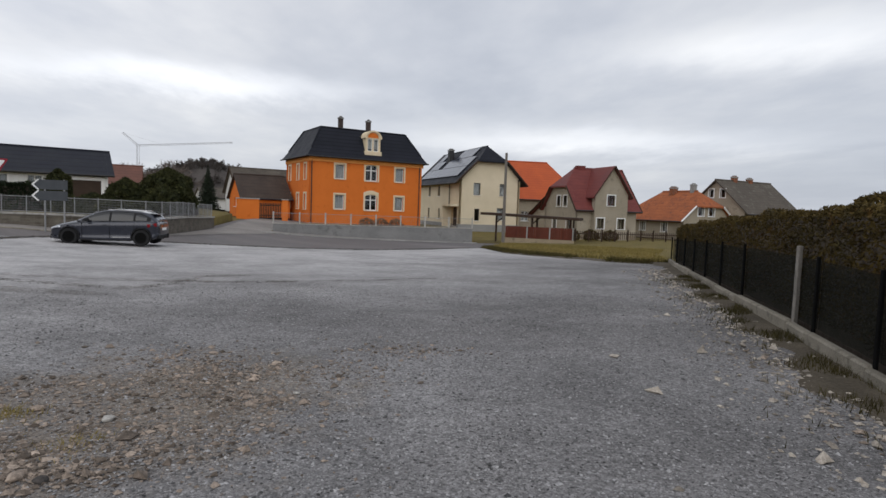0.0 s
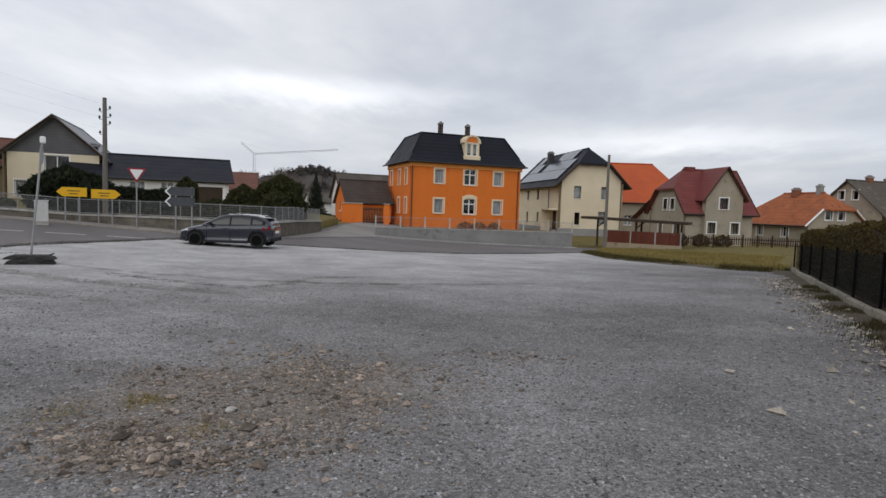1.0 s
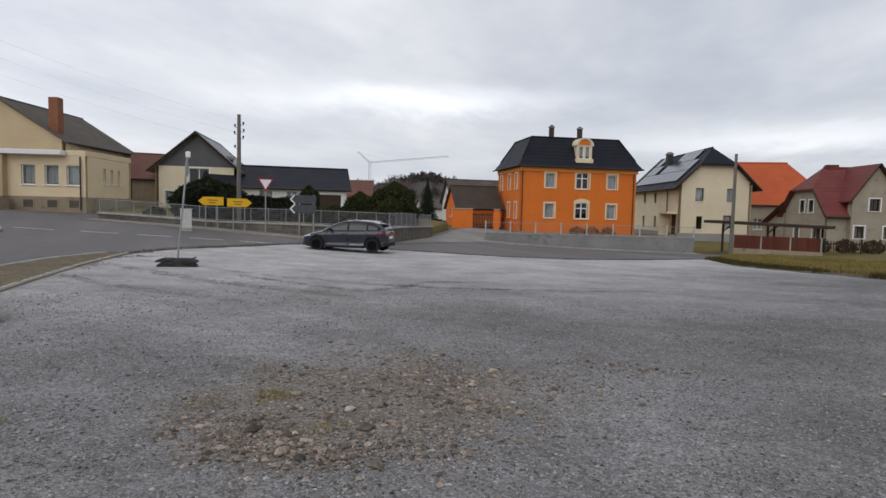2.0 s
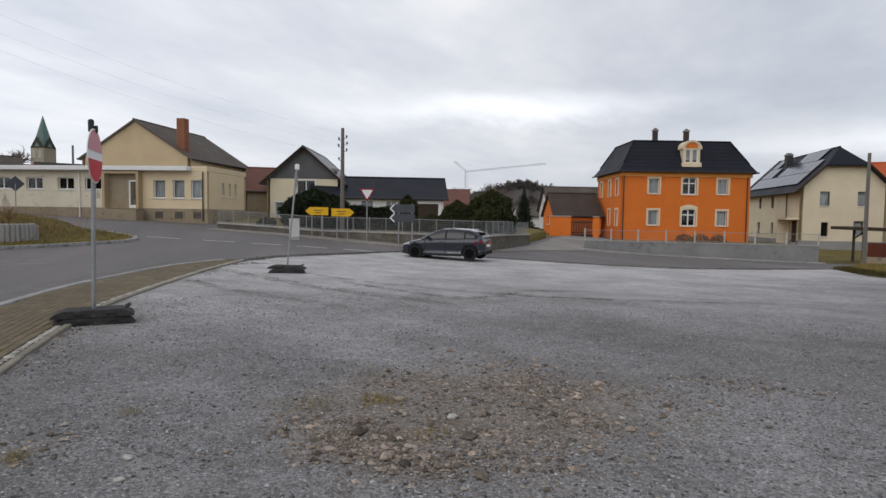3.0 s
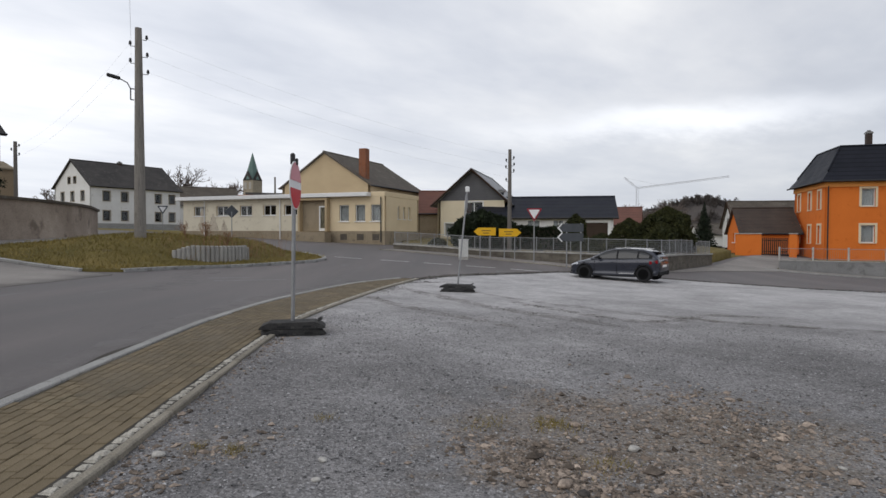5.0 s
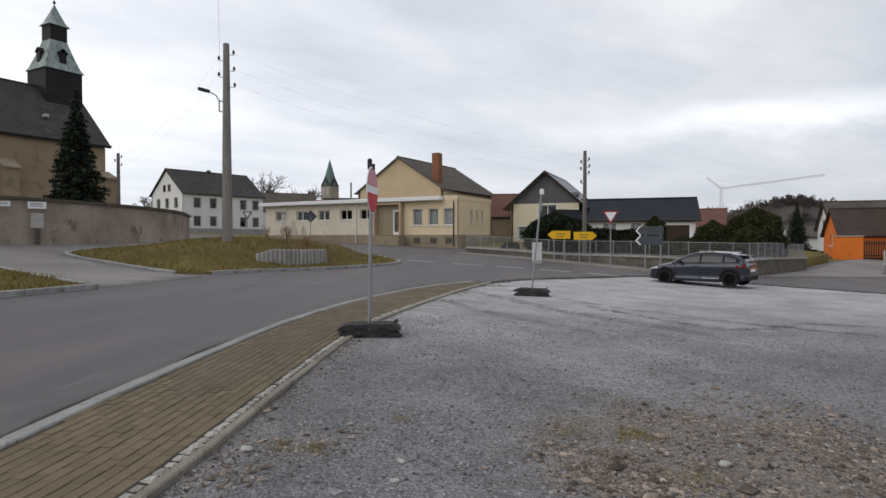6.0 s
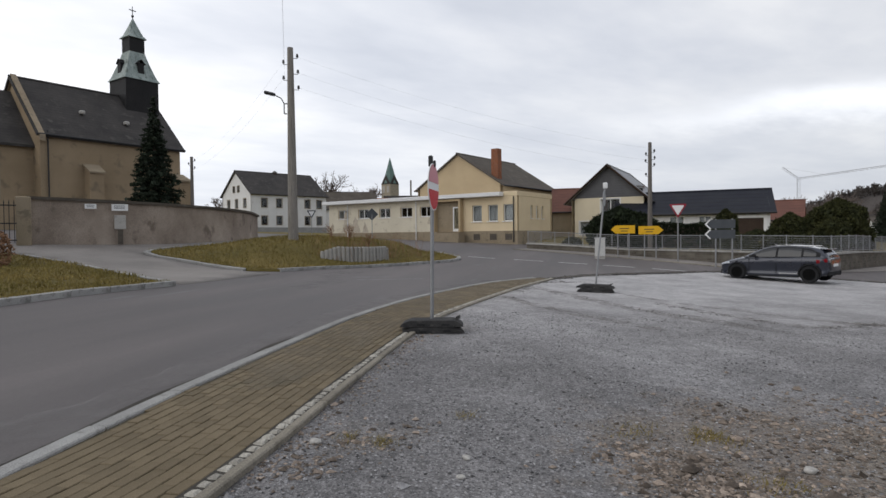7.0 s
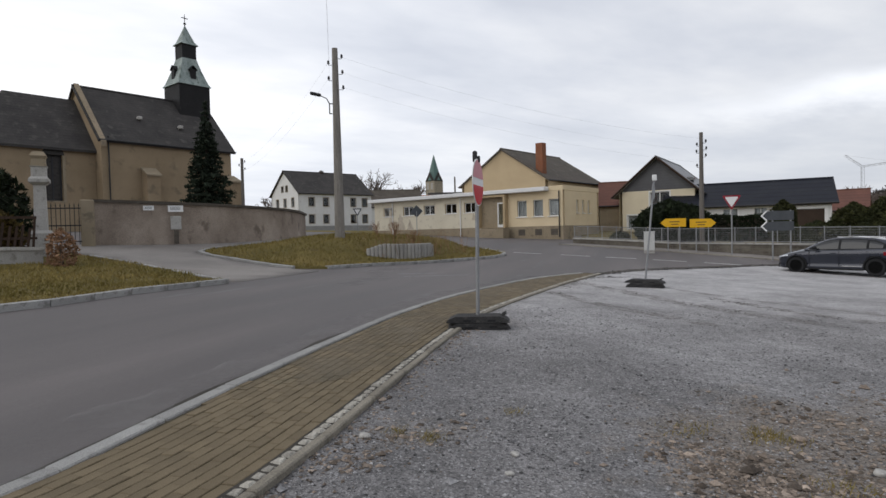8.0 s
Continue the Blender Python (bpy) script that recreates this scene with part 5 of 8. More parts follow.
def church_body():
    W, D, H, R = 10.0, 8.63, 7.04, 11.3
    T = 0.5
    for fm, L in ((pose(0, 0, 0), W), (pose(W, D, 0, 0, 0, 180), W)):
        wall_panel(church, fm, L, H, [], MAT["church"], T)
    for fm in (pose(0, D, 0, 0, 0, -90), pose(W, 0, 0, 0, 0, 90)):
        wall_panel(church, fm, D, H, [], MAT["church"], T, gable=[(D / 2, R - 0.05)])
    roof, _ = roof_shape(church, W, D, H, R, 0.28, MAT["slate"], thick=0.2)
    # raised gable coping against the choir
    bm = bmesh.new()
    z = (R - H) / (D / 2)
    poly_slab(bm, [(-0.15, -0.45, H - 0.4), (0.2, -0.45, H - 0.4), (0.2, D / 2, R + 0.18), (-0.15, D / 2, R + 0.18)], 0.4)
    poly_slab(bm, [(-0.15, D / 2, R + 0.18), (0.2, D / 2, R + 0.18), (0.2, D + 0.45, H - 0.4), (-0.15, D + 0.45, H - 0.4)], 0.4)
    part("gable_coping", bm, MAT["coping"], church)
    # buttresses with sloping caps
    for x, w, d, h in ((3.2, 0.95, 0.9, 4.9), (9.7, 0.9, 1.2, 4.7)):
        bm = bmesh.new()
        pts = [(0, 0), (-d, 0), (-d, h - 0.45), (0, h)]
        a = [bm.verts.new((x - w / 2, y, zz)) for y, zz in pts]
        b = [bm.verts.new((x + w / 2, y, zz)) for y, zz in pts]
        bm.faces.new(a)
        bm.faces.new(b[::-1])
        for i in range(4):
            j = (i + 1) % 4
            bm.faces.new((a[j], a[i], b[i], b[j]))
        but = part("buttress", bm, MAT["church"], church)
        bm = bmesh.new()
        poly_slab(bm, [(x - w / 2 - 0.08, -d - 0.12, h - 0.5), (x + w / 2 + 0.08, -d - 0.12, h - 0.5), (x + w / 2 + 0.08, 0.0, h + 0.08), (x - w / 2 - 0.08, 0.0, h + 0.08)], 0.12)
        part("buttress_cap", bm, MAT["plinth"], but)
    downpipe(church, 0.45, -0.12, 0.0, H)
    for x, y in ((3.4, 1.7), (6.4, 1.3)):
        bm = bmesh.new()
        zz = H + y * z
        box(bm, x - 0.16, x + 0.16, y - 0.25, y + 0.15, zz + 0.1, zz + 0.36, bevel=0.05)
        part("roof_hatch", bm, MAT["sandstone"], roof)
    # choir, lower and narrower, with a hipped end
    w, d, h, r, y0 = 7.1, 7.4, 6.36, 10.3, 1.1
    cm = Matrix.Translation((-w, y0, 0))
    wall_panel(church, cm @ pose(0, 0, 0), w, h, [(3.9, 5.0, 2.4, 5.6)], MAT["church"], T, name="choir_wall")
    wall_panel(church, cm @ pose(w, d, 0, 0, 0, 180), w, h, [], MAT["church"], T, name="choir_wall")
    wall_panel(church, cm @ pose(0, d, 0, 0, 0, -90), d, h, [], MAT["church"], T, name="choir_wall")
    c = new("choir_roof")
    c.parent = church
    c.matrix_basis = cm
    zs = (r - h) / (d / 2)
    o = 0.3
    bm = bmesh.new()
    poly_slab(bm, [(-o, -o, h - o * zs), (w, -o, h - o * zs), (w, d / 2, r), (2.6, d / 2, r)], 0.18)
    poly_slab(bm, [(w, d + o, h - o * zs), (-o, d + o, h - o * zs), (2.6, d / 2, r), (w, d / 2, r)], 0.18)
    poly_slab(bm, [(-o, d + o, h - o * zs), (-o, -o, h - o * zs), (2.6, d / 2, r)], 0.18)
    part("roof_slope", bm, MAT["slate"], c)
    bm = bmesh.new()
    lattice(bm, 3.9, 5.0, 2.4, 5.6, [(4.0, 4.4, 2.5, 5.5), (4.5, 4.9, 2.5, 5.5)], 0.25, 0.32)
    cw = part("window", bm, MAT["dark_steel"], church, m=cm)
    bm = bmesh.new()
    box(bm, 3.95, 4.95, 0.28, 0.295, 2.45, 5.55)
    part("pane", bm, MAT["leaded"], cw)
    bm = bmesh.new()
    lattice(bm, 3.72, 5.18, 2.3, 5.55, [(3.9, 5.0, 2.4, 5.56)], -0.03, 0.0)
    part("surround", bm, MAT["plinth"], cw)
    bm = bmesh.new()
    k = 10
    arc = [(4.45 - 0.68 * math.cos(math.pi * i / k), 5.55 + 0.6 * math.sin(math.pi * i / k)) for i in range(k + 1)]
    bm.faces.new([bm.verts.new((a, -0.02, b)) for a, b in arc])
    part("window_arch", bm, MAT["leaded"], church, m=cm)
    bm = bmesh.new()
    box(bm, 0.2, 1.9, -1.0, 0.0, -0.5, 3.6)
    part("buttress", bm, MAT["church"], church, m=cm)
    # black boarded turret with copper skirt, lantern and spire
    tx, ty = 8.62, D / 2
    def ring(bm, s, z):
        return [bm.verts.new((tx + a * s, ty + b * s, z)) for a, b in ((-1, -1), (1, -1), (1, 1), (-1, 1))]
    def stack(name, levels, mat, label=""):
        bm = bmesh.new()
        rs = [ring(bm, s, z) for s, z in levels]
        for lo, hi in zip(rs, rs[1:]):
            for i in range(4):
                j = (i + 1) % 4
                bm.faces.new((lo[i], lo[j], hi[j], hi[i]))
        bm.faces.new(rs[0][::-1])
        bm.faces.new(rs[-1])
        return part(name, bm, mat, church, label)
    stack("turret", [(1.34, 9.2), (1.34, 12.75)], MAT["black_slate"], "black slate-clad turret")
    stack("skirt", [(1.46, 12.62), (1.28, 12.92), (0.88, 14.1), (0.62, 15.05)], MAT["copper"], "pale green copper skirt roof")
    stack("lantern", [(0.62, 15.0), (0.62, 16.3)], MAT["black_slate"])
    stack("spire", [(0.78, 16.22), (0.56, 16.5), (0.24, 17.35), (0.03, 17.95)], MAT["copper"], "pale green copper spire")
    bm = bmesh.new()
    cone(bm, (tx, ty, 17.9), (tx, ty, 18.95), 0.035, 0.025, 6)
    bmesh.ops.create_icosphere(bm, subdivisions=1, radius=0.13, matrix=Matrix.Translation((tx, ty, 18.15)))
    box(bm, tx - 0.28, tx + 0.28, ty - 0.03, ty + 0.03, 18.6, 18.66)
    part("finial", bm, MAT["dark_steel"], church)
    for fx, fy, rot in ((tx, ty - 1.02, 0), (tx - 1.02, ty, -90)):
        bm = bmesh.new()
        box(bm, -0.24, 0.24, -0.18, 0.4, 0.0, 0.85)
        poly_slab(bm, [(-0.34, -0.26, 0.8), (0.0, -0.26, 1.15), (0.0, 0.5, 1.15), (-0.34, 0.5, 0.8)], 0.06)
        poly_slab(bm, [(0.0, -0.26, 1.15), (0.34, -0.26, 0.8), (0.34, 0.5, 0.8), (0.0, 0.5, 1.15)], 0.06)
        part("louvre_dormer", bm, MAT["black_slate"], church, m=pose(fx, fy, 13.2, 0, 0, rot))


church_body()


def wall_run(name, line, n, h, thick, mat, label, category, cap_mat=None, cap=0.1, over=0.06, dz=None, z_top=None):
    """A free-standing wall along a line with a coping; stepped smoothly with the land."""
    P = resample(line, n)
    A, B = offset(P, thick / 2), offset(P, -thick / 2)
    root = tagged(new(name), label, category, kind="structure")
    def strip(A, B, z0, z1):
        V, F = [], []
        for (ax, ay), (bx, by), (px, py), i in zip(A, B, P, range(n)):
            g = ground(px, py) + (dz(px, py) if dz else 0)
            t = g + z1 if z_top is None else z_top[0] + (z_top[1] - z_top[0]) * i / (n - 1) + (z1 - h)
            low = g - 0.4 if z0 < 0 else (g + z0 if z_top is None else t - (z1 - z0))
            V += [(ax, ay, low), (ax, ay, t), (bx, by, t), (bx, by, low)]
        for i in range(n - 1):
            a, b = 4 * i, 4 * i + 4
            F += [(a, a + 1, b + 1, b), (a + 1, a + 2, b + 2, b + 1), (a + 2, a + 3, b + 3, b + 2), (a + 3, a, b, b + 3)]
        F += [(0, 3, 2, 1), (4 * n - 4, 4 * n - 3, 4 * n - 2, 4 * n - 1)]
        return V, F
    V, F = strip(A, B, -1, h)
    raw("wall_body", V, F, mat, parent=root)
    if cap_mat:
        V, F = strip(offset(P, thick / 2 + over), offset(P, -thick / 2 - over), h, h + cap)
        raw("coping", V, F, cap_mat, parent=root)
    return root


cw = wall_run("churchyard_wall", [(-28.85, -0.2), (-29.0, 2.0), (-29.7, 5.0), (-31.2, 7.6), (-33.2, 9.6), (-36.5, 11.2)], 30, 1.7, 0.4, MAT["old_wall"], "weathered brown rendered churchyard wall with dark coping", "wall", MAT["brown_roof"], 0.12, 0.1, z_top=(3.2, 2.85))
bm = bmesh.new()
box(bm, -28.75, -28.25, -0.55, -0.05, 1.2, 3.28, bevel=0.03)
part("gate_pier", bm, MAT["plinth"], cw)
for (x, y), w, h, z in (((-28.52, 1.97), 0.42, 0.2, 2.95), ((-28.72, 3.06), 0.62, 0.28, 2.93)):
    s = thing("wall_sign", pose(x, y, z, 0, 0, 83), "small white notice plate on the churchyard wall", "sign")
    bm = bmesh.new()
    box(bm, -w / 2, w / 2, -0.03, 0.0, -h / 2, h / 2)
    part("plate", bm, MAT["sign_white"], s)
    for i in range(3):
        bm = bmesh.new()
        box(bm, -w * 0.36, w * 0.3, -0.034, -0.03, h * (0.22 - 0.2 * i), h * (0.29 - 0.2 * i))
        part("text_bar", bm, MAT["sign_back"], s)
s = thing("notice_board", pose(-28.72, 3.06, 2.3, 0, 0, 83), "weathered stone tablet on the churchyard wall", "tablet")
bm = bmesh.new()
box(bm, -0.22, 0.22, -0.05, 0.0, -0.3, 0.3, bevel=0.02)
part("tablet", bm, MAT["sandstone"], s)
bm = bmesh.new()
box(bm, -0.1, 0.1, -0.04, 0.0, -0.95, -0.32)
part("stem", bm, MAT["brown_roof"], s)

gate = thing("iron_gate", pose(-28.3, -1.75, 1.4, 0, 0, 80), "dark wrought iron churchyard gate", "gate")
for i in range(9):
    bm = bmesh.new()
    cone(bm, (i * 0.16 - 0.1, 0, 0.05), (i * 0.16 - 0.1, 0, 1.6), 0.014, 0.014, 6)
    cone(bm, (i * 0.16 - 0.1, 0, 1.6), (i * 0.16 - 0.1, 0, 1.75), 0.025, 0.0, 6)
    part("bar", bm, MAT["dark_steel"], gate)
for z in (0.15, 0.8, 1.5):
    bm = bmesh.new()
    box(bm, -0.15, 1.25, -0.018, 0.018, z, z + 0.045)
    part("rail", bm, MAT["dark_steel"], gate)

col = thing("memorial_column", pose(-24.6, -1.62, ground(-24.6, -1.62)), "pale sandstone memorial column with moulded capital", "column")
for name, lv in (("pedestal", [(0.34, 0), (0.34, 0.8), (0.28, 0.9)]), ("shaft", [(0.20, 0.9), (0.17, 2.45)]), ("capital", [(0.18, 2.45), (0.30, 2.55), (0.30, 2.66), (0.22, 2.75), (0.22, 3.05), (0.26, 3.1)]), ("ornament", [(0.22, 3.1), (0.20, 3.35), (0.25, 3.45), (0.15, 3.6)])):
    bm = bmesh.new()
    rs = [[bm.verts.new((a * s, b * s, z)) for a, b in ((-1, -1), (1, -1), (1, 1), (-1, 1))] for s, z in lv]
    for lo, hi in zip(rs, rs[1:]):
        for i in range(4):
            bm.faces.new((lo[i], lo[(i + 1) % 4], hi[(i + 1) % 4], hi[i]))
    bm.faces.new(rs[0][::-1])
    bm.faces.new(rs[-1])
    part(name, bm, MAT["sandstone"] if name != "ornament" else MAT["plinth"], col)

wall_run("low_garden_wall", [(-22.2, -6.5), (-22.2, -3.5), (-22.3, -1.45)], 8, 0.45, 0.3, MAT["concrete"], "low grey stone wall below a brown shrubbery", "wall", MAT["sandstone"], 0.1, 0.05)
fence = thing("picket_fence", pose(-22.55, -6.0, ground(-22.5, -4) + 0.5, 0, 0, 90), "old brown wooden picket fence on a low wall", "fence")
for i in range(26):
    bm = bmesh.new()
    box(bm, i * 0.17, i * 0.17 + 0.07, -0.012, 0.012, 0.0, 1.15)
    p = part("picket", bm, MAT["dark_wood"], fence)
    p.matrix_basis = pose(0, 0, 0, random.uniform(-2, 2), random.uniform(4, 9), 0)
for z in (0.2, 0.85):
    bm = bmesh.new()
    box(bm, 0, 4.4, 0.012, 0.05, z, z + 0.08)
    part("rail", bm, MAT["dark_wood"], fence)

# ---- garden wall with rail, retaining wall, terrace ----
GW = [(-29.4, 27.6), (-26.0, 28.2), (-22.0, 28.5), (-18.0, 28.9), (-15.0, 29.0), (-13.2, 29.0), (-12.35, 29.4), (-12.0, 30.4), (-12.1, 33.0), (-12.6, 40.0)]


def bed(x, y):
    """The walled garden lies more level than the street below it."""
    return max(-0.22, min(0.22, -0.22 + (x + 22.0) / 8.8 * 0.42)) * max(0.0, min(1.0, (44 - y) / 10))


tagged(drape("front_garden", [(-29.6, 28.0), (-26.0, 28.5), (-22.0, 28.8), (-18.0, 29.2), (-13.2, 29.3), (-12.3, 30.5), (-12.4, 33), (-12.9, 40), (-13.5, 48), (-20, 60), (-40, 58), (-46, 42), (-37, 36)], 1.6, 0.42, MAT["grass"], bed, 0.7), "front garden lawn behind the stone wall", "lawn", kind="structure")
wall_run("garden_wall", GW, 60, 0.52, 0.32, MAT["rubble"], "low natural stone garden wall with pale coping", "wall", MAT["concrete"], 0.09, 0.06, dz=bed)
GF = GW[:6] + [(-12.35, 28.7)]
fa, fb = offset(resample(GF, 40), -0.17), offset(resample(GF, 40), -1.75)
tagged(ribbon("footway", [tuple(p) for p in fa], [tuple(p) for p in fb], 0.004, MAT["pale_asphalt"], 40), "pale worn footway along the garden wall", "pavement", kind="structure")
kerbstones("kerb", [tuple(p) for p in fb], 0.12, 0.012, 0.15, 1.0, MAT["edging"], "low worn kerb of the footway by the garden wall", "kerb")
tagged(drape("side_street", [(-11.75, 29.2), (-8.6, 41.0), (-9.35, 43.2), (-9.35, 56), (-13.2, 56), (-12.2, 41), (-11.8, 33)], 1.6, -0.015, MAT["pale_asphalt"]), "pale worn asphalt side street between garden wall and orange house", "road", kind="structure")
gp = resample(GW, 27)
rail = thing("garden_railing", pose(0, 0, 0), "galvanised tube railing with wire mesh panels on the garden wall", "railing")
for i, (x, y) in enumerate(gp):
    z = ground(x, y) + 0.57 + bed(x, y)
    bm = bmesh.new()
    cone(bm, (x, y, z - 0.02), (x, y, z + 0.86), 0.024, 0.024, 8)
    part("post", bm, MAT["steel"], rail)
    if i < len(gp) - 1:
        x2, y2 = gp[i + 1]
        z2 = ground(x2, y2) + 0.57 + bed(x2, y2)
        a, b = Vector((x, y, z)), Vector((x2, y2, z2))
        for k in (0.1, 0.8):
            bm = bmesh.new()
            cone(bm, a + Vector((0, 0, k)), b + Vector((0, 0, k)), 0.018, 0.018, 6)
            part("rail", bm, MAT["steel"], rail)
        bm = bmesh.new()
        m = 16
        for j in range(1, m):
            p = a.lerp(b, j / m)
            cone(bm, p + Vector((0, 0, 0.1)), p + Vector((0, 0, 0.8)), 0.005, 0.005, 3, False)
        for j in range(1, 6):
            cone(bm, a + Vector((0, 0, 0.1 + 0.7 * j / 6)), b + Vector((0, 0, 0.1 + 0.7 * j / 6)), 0.004, 0.004, 3, False)
        tagged(part("mesh_panel", bm, MAT["steel"], rail), kind="stuff")

RW = [(-9.2, 43.1), (-3.0, 43.8), (2.0, 44.3), (5.6, 44.8)]
tagged(drape("terrace", [(-9.0, 43.4), (-3.0, 44.1), (2.0, 44.6), (5.5, 45.1), (5.7, 60), (4, 75), (-12, 75), (-10.5, 60), (-9.3, 50)], 2.0, 0.0, MAT["grass"], lambda x, y: -0.12 - ground(x, y) - 0.018 * max(0, y - 45), 1.2), "garden terrace of the orange house", "terrace", kind="structure")
rw = wall_run("retaining_wall", RW, 24, 0.95, 0.3, MAT["wall_grey"], "long grey concrete retaining wall with pale top", "wall", MAT["concrete"], 0.06, 0.03, z_top=(0.0, 0.03))
ribbon_p = tagged(ribbon("footway", [(-9.6, 41.3), (-3.0, 42.0), (5.8, 43.0)], [(-9.2, 42.95), (-3.0, 43.62), (5.6, 44.6)], 0.0, MAT["pale_asphalt"]), "pale asphalt footway below the retaining wall", "pavement", kind="structure")
kerbstones("kerb", [(-9.6, 41.2), (-3.0, 41.9), (5.8, 42.9)], 0.14, 0.03, 0.15, 1.0, MAT["kerb"], "kerb of the far footway", "kerb")
tf = thing("terrace_fence", pose(0, 0, 0), "low wire fence with pale concrete posts above the retaining wall", "fence")
tp = resample(RW, 9)
for i, (x, y) in enumerate(tp):
    bm = bmesh.new()
    box(bm, x - 0.05, x + 0.05, y - 0.05, y + 0.05, 0.02, 0.9, bevel=0.01)
    part("post", bm, MAT["sandstone"], tf)
    if i < len(tp) - 1:
        a, b = Vector((x, y, 0)), Vector((*tp[i + 1], 0))
        for k in (0.15, 0.8):
            bm = bmesh.new()
            cone(bm, a + Vector((0, 0, k)), b + Vector((0, 0, k)), 0.014, 0.014, 4)
            part("rail", bm, MAT["steel"], tf)
        bm = bmesh.new()
        for j in range(1, 18):
            p = a.lerp(b, j / 18)
            cone(bm, p + Vector((0, 0, 0.12)), p + Vector((0, 0, 0.8)), 0.005, 0.005, 3, False)
        tagged(part("mesh_panel", bm, MAT["steel"], tf), kind="stuff")

# ---- side street: gate, canopy ----
cp = thing("yard_wall", pose(-15.0, 54.6, 0.05, 0, 0, 14), "low orange rendered yard wall with pale coping beside a dark gate", "wall")
for b_ in ((0.0, 2.0, 0.0, 0.22, -0.4, 1.72), (4.05, 4.6, 0.0, 0.22, -0.4, 1.72)):
    bm = bmesh.new()
    box(bm, *b_)
    part("wall", bm, MAT["orange"], cp)
    bm = bmesh.new()
    box(bm, b_[0] - 0.06, b_[1] + 0.06, -0.08, 0.30, 1.722, 1.80, bevel=0.015)
    part("coping", bm, MAT["sandstone"], cp)
g2 = thing("wooden_gate", pose(-13.02, 55.05, 0.0, 0, 0, 14), "dark brown slatted driveway gate", "gate")
for i in range(13):
    bm = bmesh.new()
    box(bm, i * 0.15, i * 0.15 + 0.1, -0.02, 0.02, 0.05, 1.45)
    part("slat", bm, MAT["dark_wood"], g2)
for z in (0.25, 1.2):
    bm = bmesh.new()
    box(bm, 0, 1.9, 0.02, 0.06, z, z + 0.08)
    part("rail", bm, MAT["dark_wood"], g2)

# ---- carport and red board fence by the cream house ----
pg = thing("carport", pose(7.5, 46.6, -0.75, 0, 0, -22), "dark brown timber carport with flat roof", "carport")
for x in (0.3, 3.2, 6.2):
    for y in (0.0, 2.6):
        bm = bmesh.new()
        box(bm, x - 0.07, x + 0.07, y - 0.07, y + 0.07, -0.2, 1.9)
        part("post", bm, MAT["dark_wood"], pg)
bm = bmesh.new()
poly_slab(bm, [(-0.9, -0.6, 2.1), (6.9, -0.6, 1.9), (6.9, 3.2, 1.9), (-0.9, 3.2, 2.1)], 0.2)
part("carport_roof", bm, MAT["dark_wood"], pg)
for x in (0.8, 3.7):
    bm = bmesh.new()
    cone(bm, (x - 0.5, 0, 1.3), (x + 0.2, 0, 1.9), 0.05, 0.05, 4)
    part("brace", bm, MAT["dark_wood"], pg)
rf = thing("board_fence", pose(8.3, 45.1, -0.7, 0, 0, -22), "red-brown board fence on a low concrete base", "fence")
for k in range(3):
    for i in range(11):
        bm = bmesh.new()
        box(bm, k * 1.75 + i * 0.15, k * 1.75 + i * 0.15 + 0.143, -0.015, 0.015, 0.15, 1.05)
        part("board", bm, MAT["red_wood"], rf)
    bm = bmesh.new()
    box(bm, k * 1.75 + 1.655, k * 1.75 + 1.74, -0.06, 0.04, 0.0, 1.1)
    part("post", bm, MAT["grey_plinth"], rf)
bm = bmesh.new()
box(bm, -0.1, 5.3, -0.08, 0.08, -0.4, 0.14)
part("base", bm, MAT["plinth"], rf)
# garden fence before the cottages
cf = thing("cottage_fence", pose(14.5, 51.0, -0.85, 0, 0, 8), "weathered garden fence with dark posts before the cottages", "fence")
for i in range(12):
    bm = bmesh.new()
    box(bm, i * 1.3 - 0.05, i * 1.3 + 0.05, -0.05, 0.05, -0.2, 1.0)
    part("post", bm, MAT["dark_wood"], cf)
for i in range(70):
    bm = bmesh.new()
    box(bm, i * 0.2 + 0.08, i * 0.2 + 0.15, -0.07, -0.05, 0.1, 0.8)
    part("slat", bm, MAT["dark_wood"], cf)
bm = bmesh.new()
box(bm, 0, 14.3, -0.05, -0.02, 0.55, 0.63)
part("rail", bm, MAT["dark_wood"], cf)

# ---- houses in the distance ----
house("house", (-43.2, 44.2), (0, 0), 40, 9, 7, 3.2, 5.6, 0.3, MAT["plinth"], MAT["dull_red_tiles"], "tan outbuilding with reddish brown roof between hall and house", base=0.9)
house("house", (-34.5, 66.0), (0, 0), 22, 5.5, 7, 2.9, 5.0, 0.3, MAT["grey_beige"], MAT["dull_red_tiles"], "far house with dull red tiled roof", base=0.2, windows=[("front", 3.5, 1.5, 1.0, 1.2), ("right", 3, 1.2, 1.0, 1.2)])
house("house", (-22.4, 82.0), (0, 0), 29, 9.5, 7, 3.0, 6.3, 0.3, MAT["white"], MAT["brown_roof"], "far white house with grey gable roof", base=0.0, windows=[("left", 2.5, 2.9, 0.8, 1.1), ("left", 4.5, 2.9, 0.8, 1.1), ("front", 2, 0.9, 0.8, 1.1)], verge=MAT["dark_wood"])
house("house", (-31.5, 96.0), (0, 0), 30, 8, 7, 2.0, 3.6, 0.3, MAT["white"], MAT["brown_roof"], "far pale house beside dark conifers", base=0.0)
house("house", (-102.5, 42.5), (0, 0), 70, 12, 8, 4.6, 7.9, 0.3, MAT["white"], MAT["brown_roof"], "far farm building with dark grey roof", base=2.3)
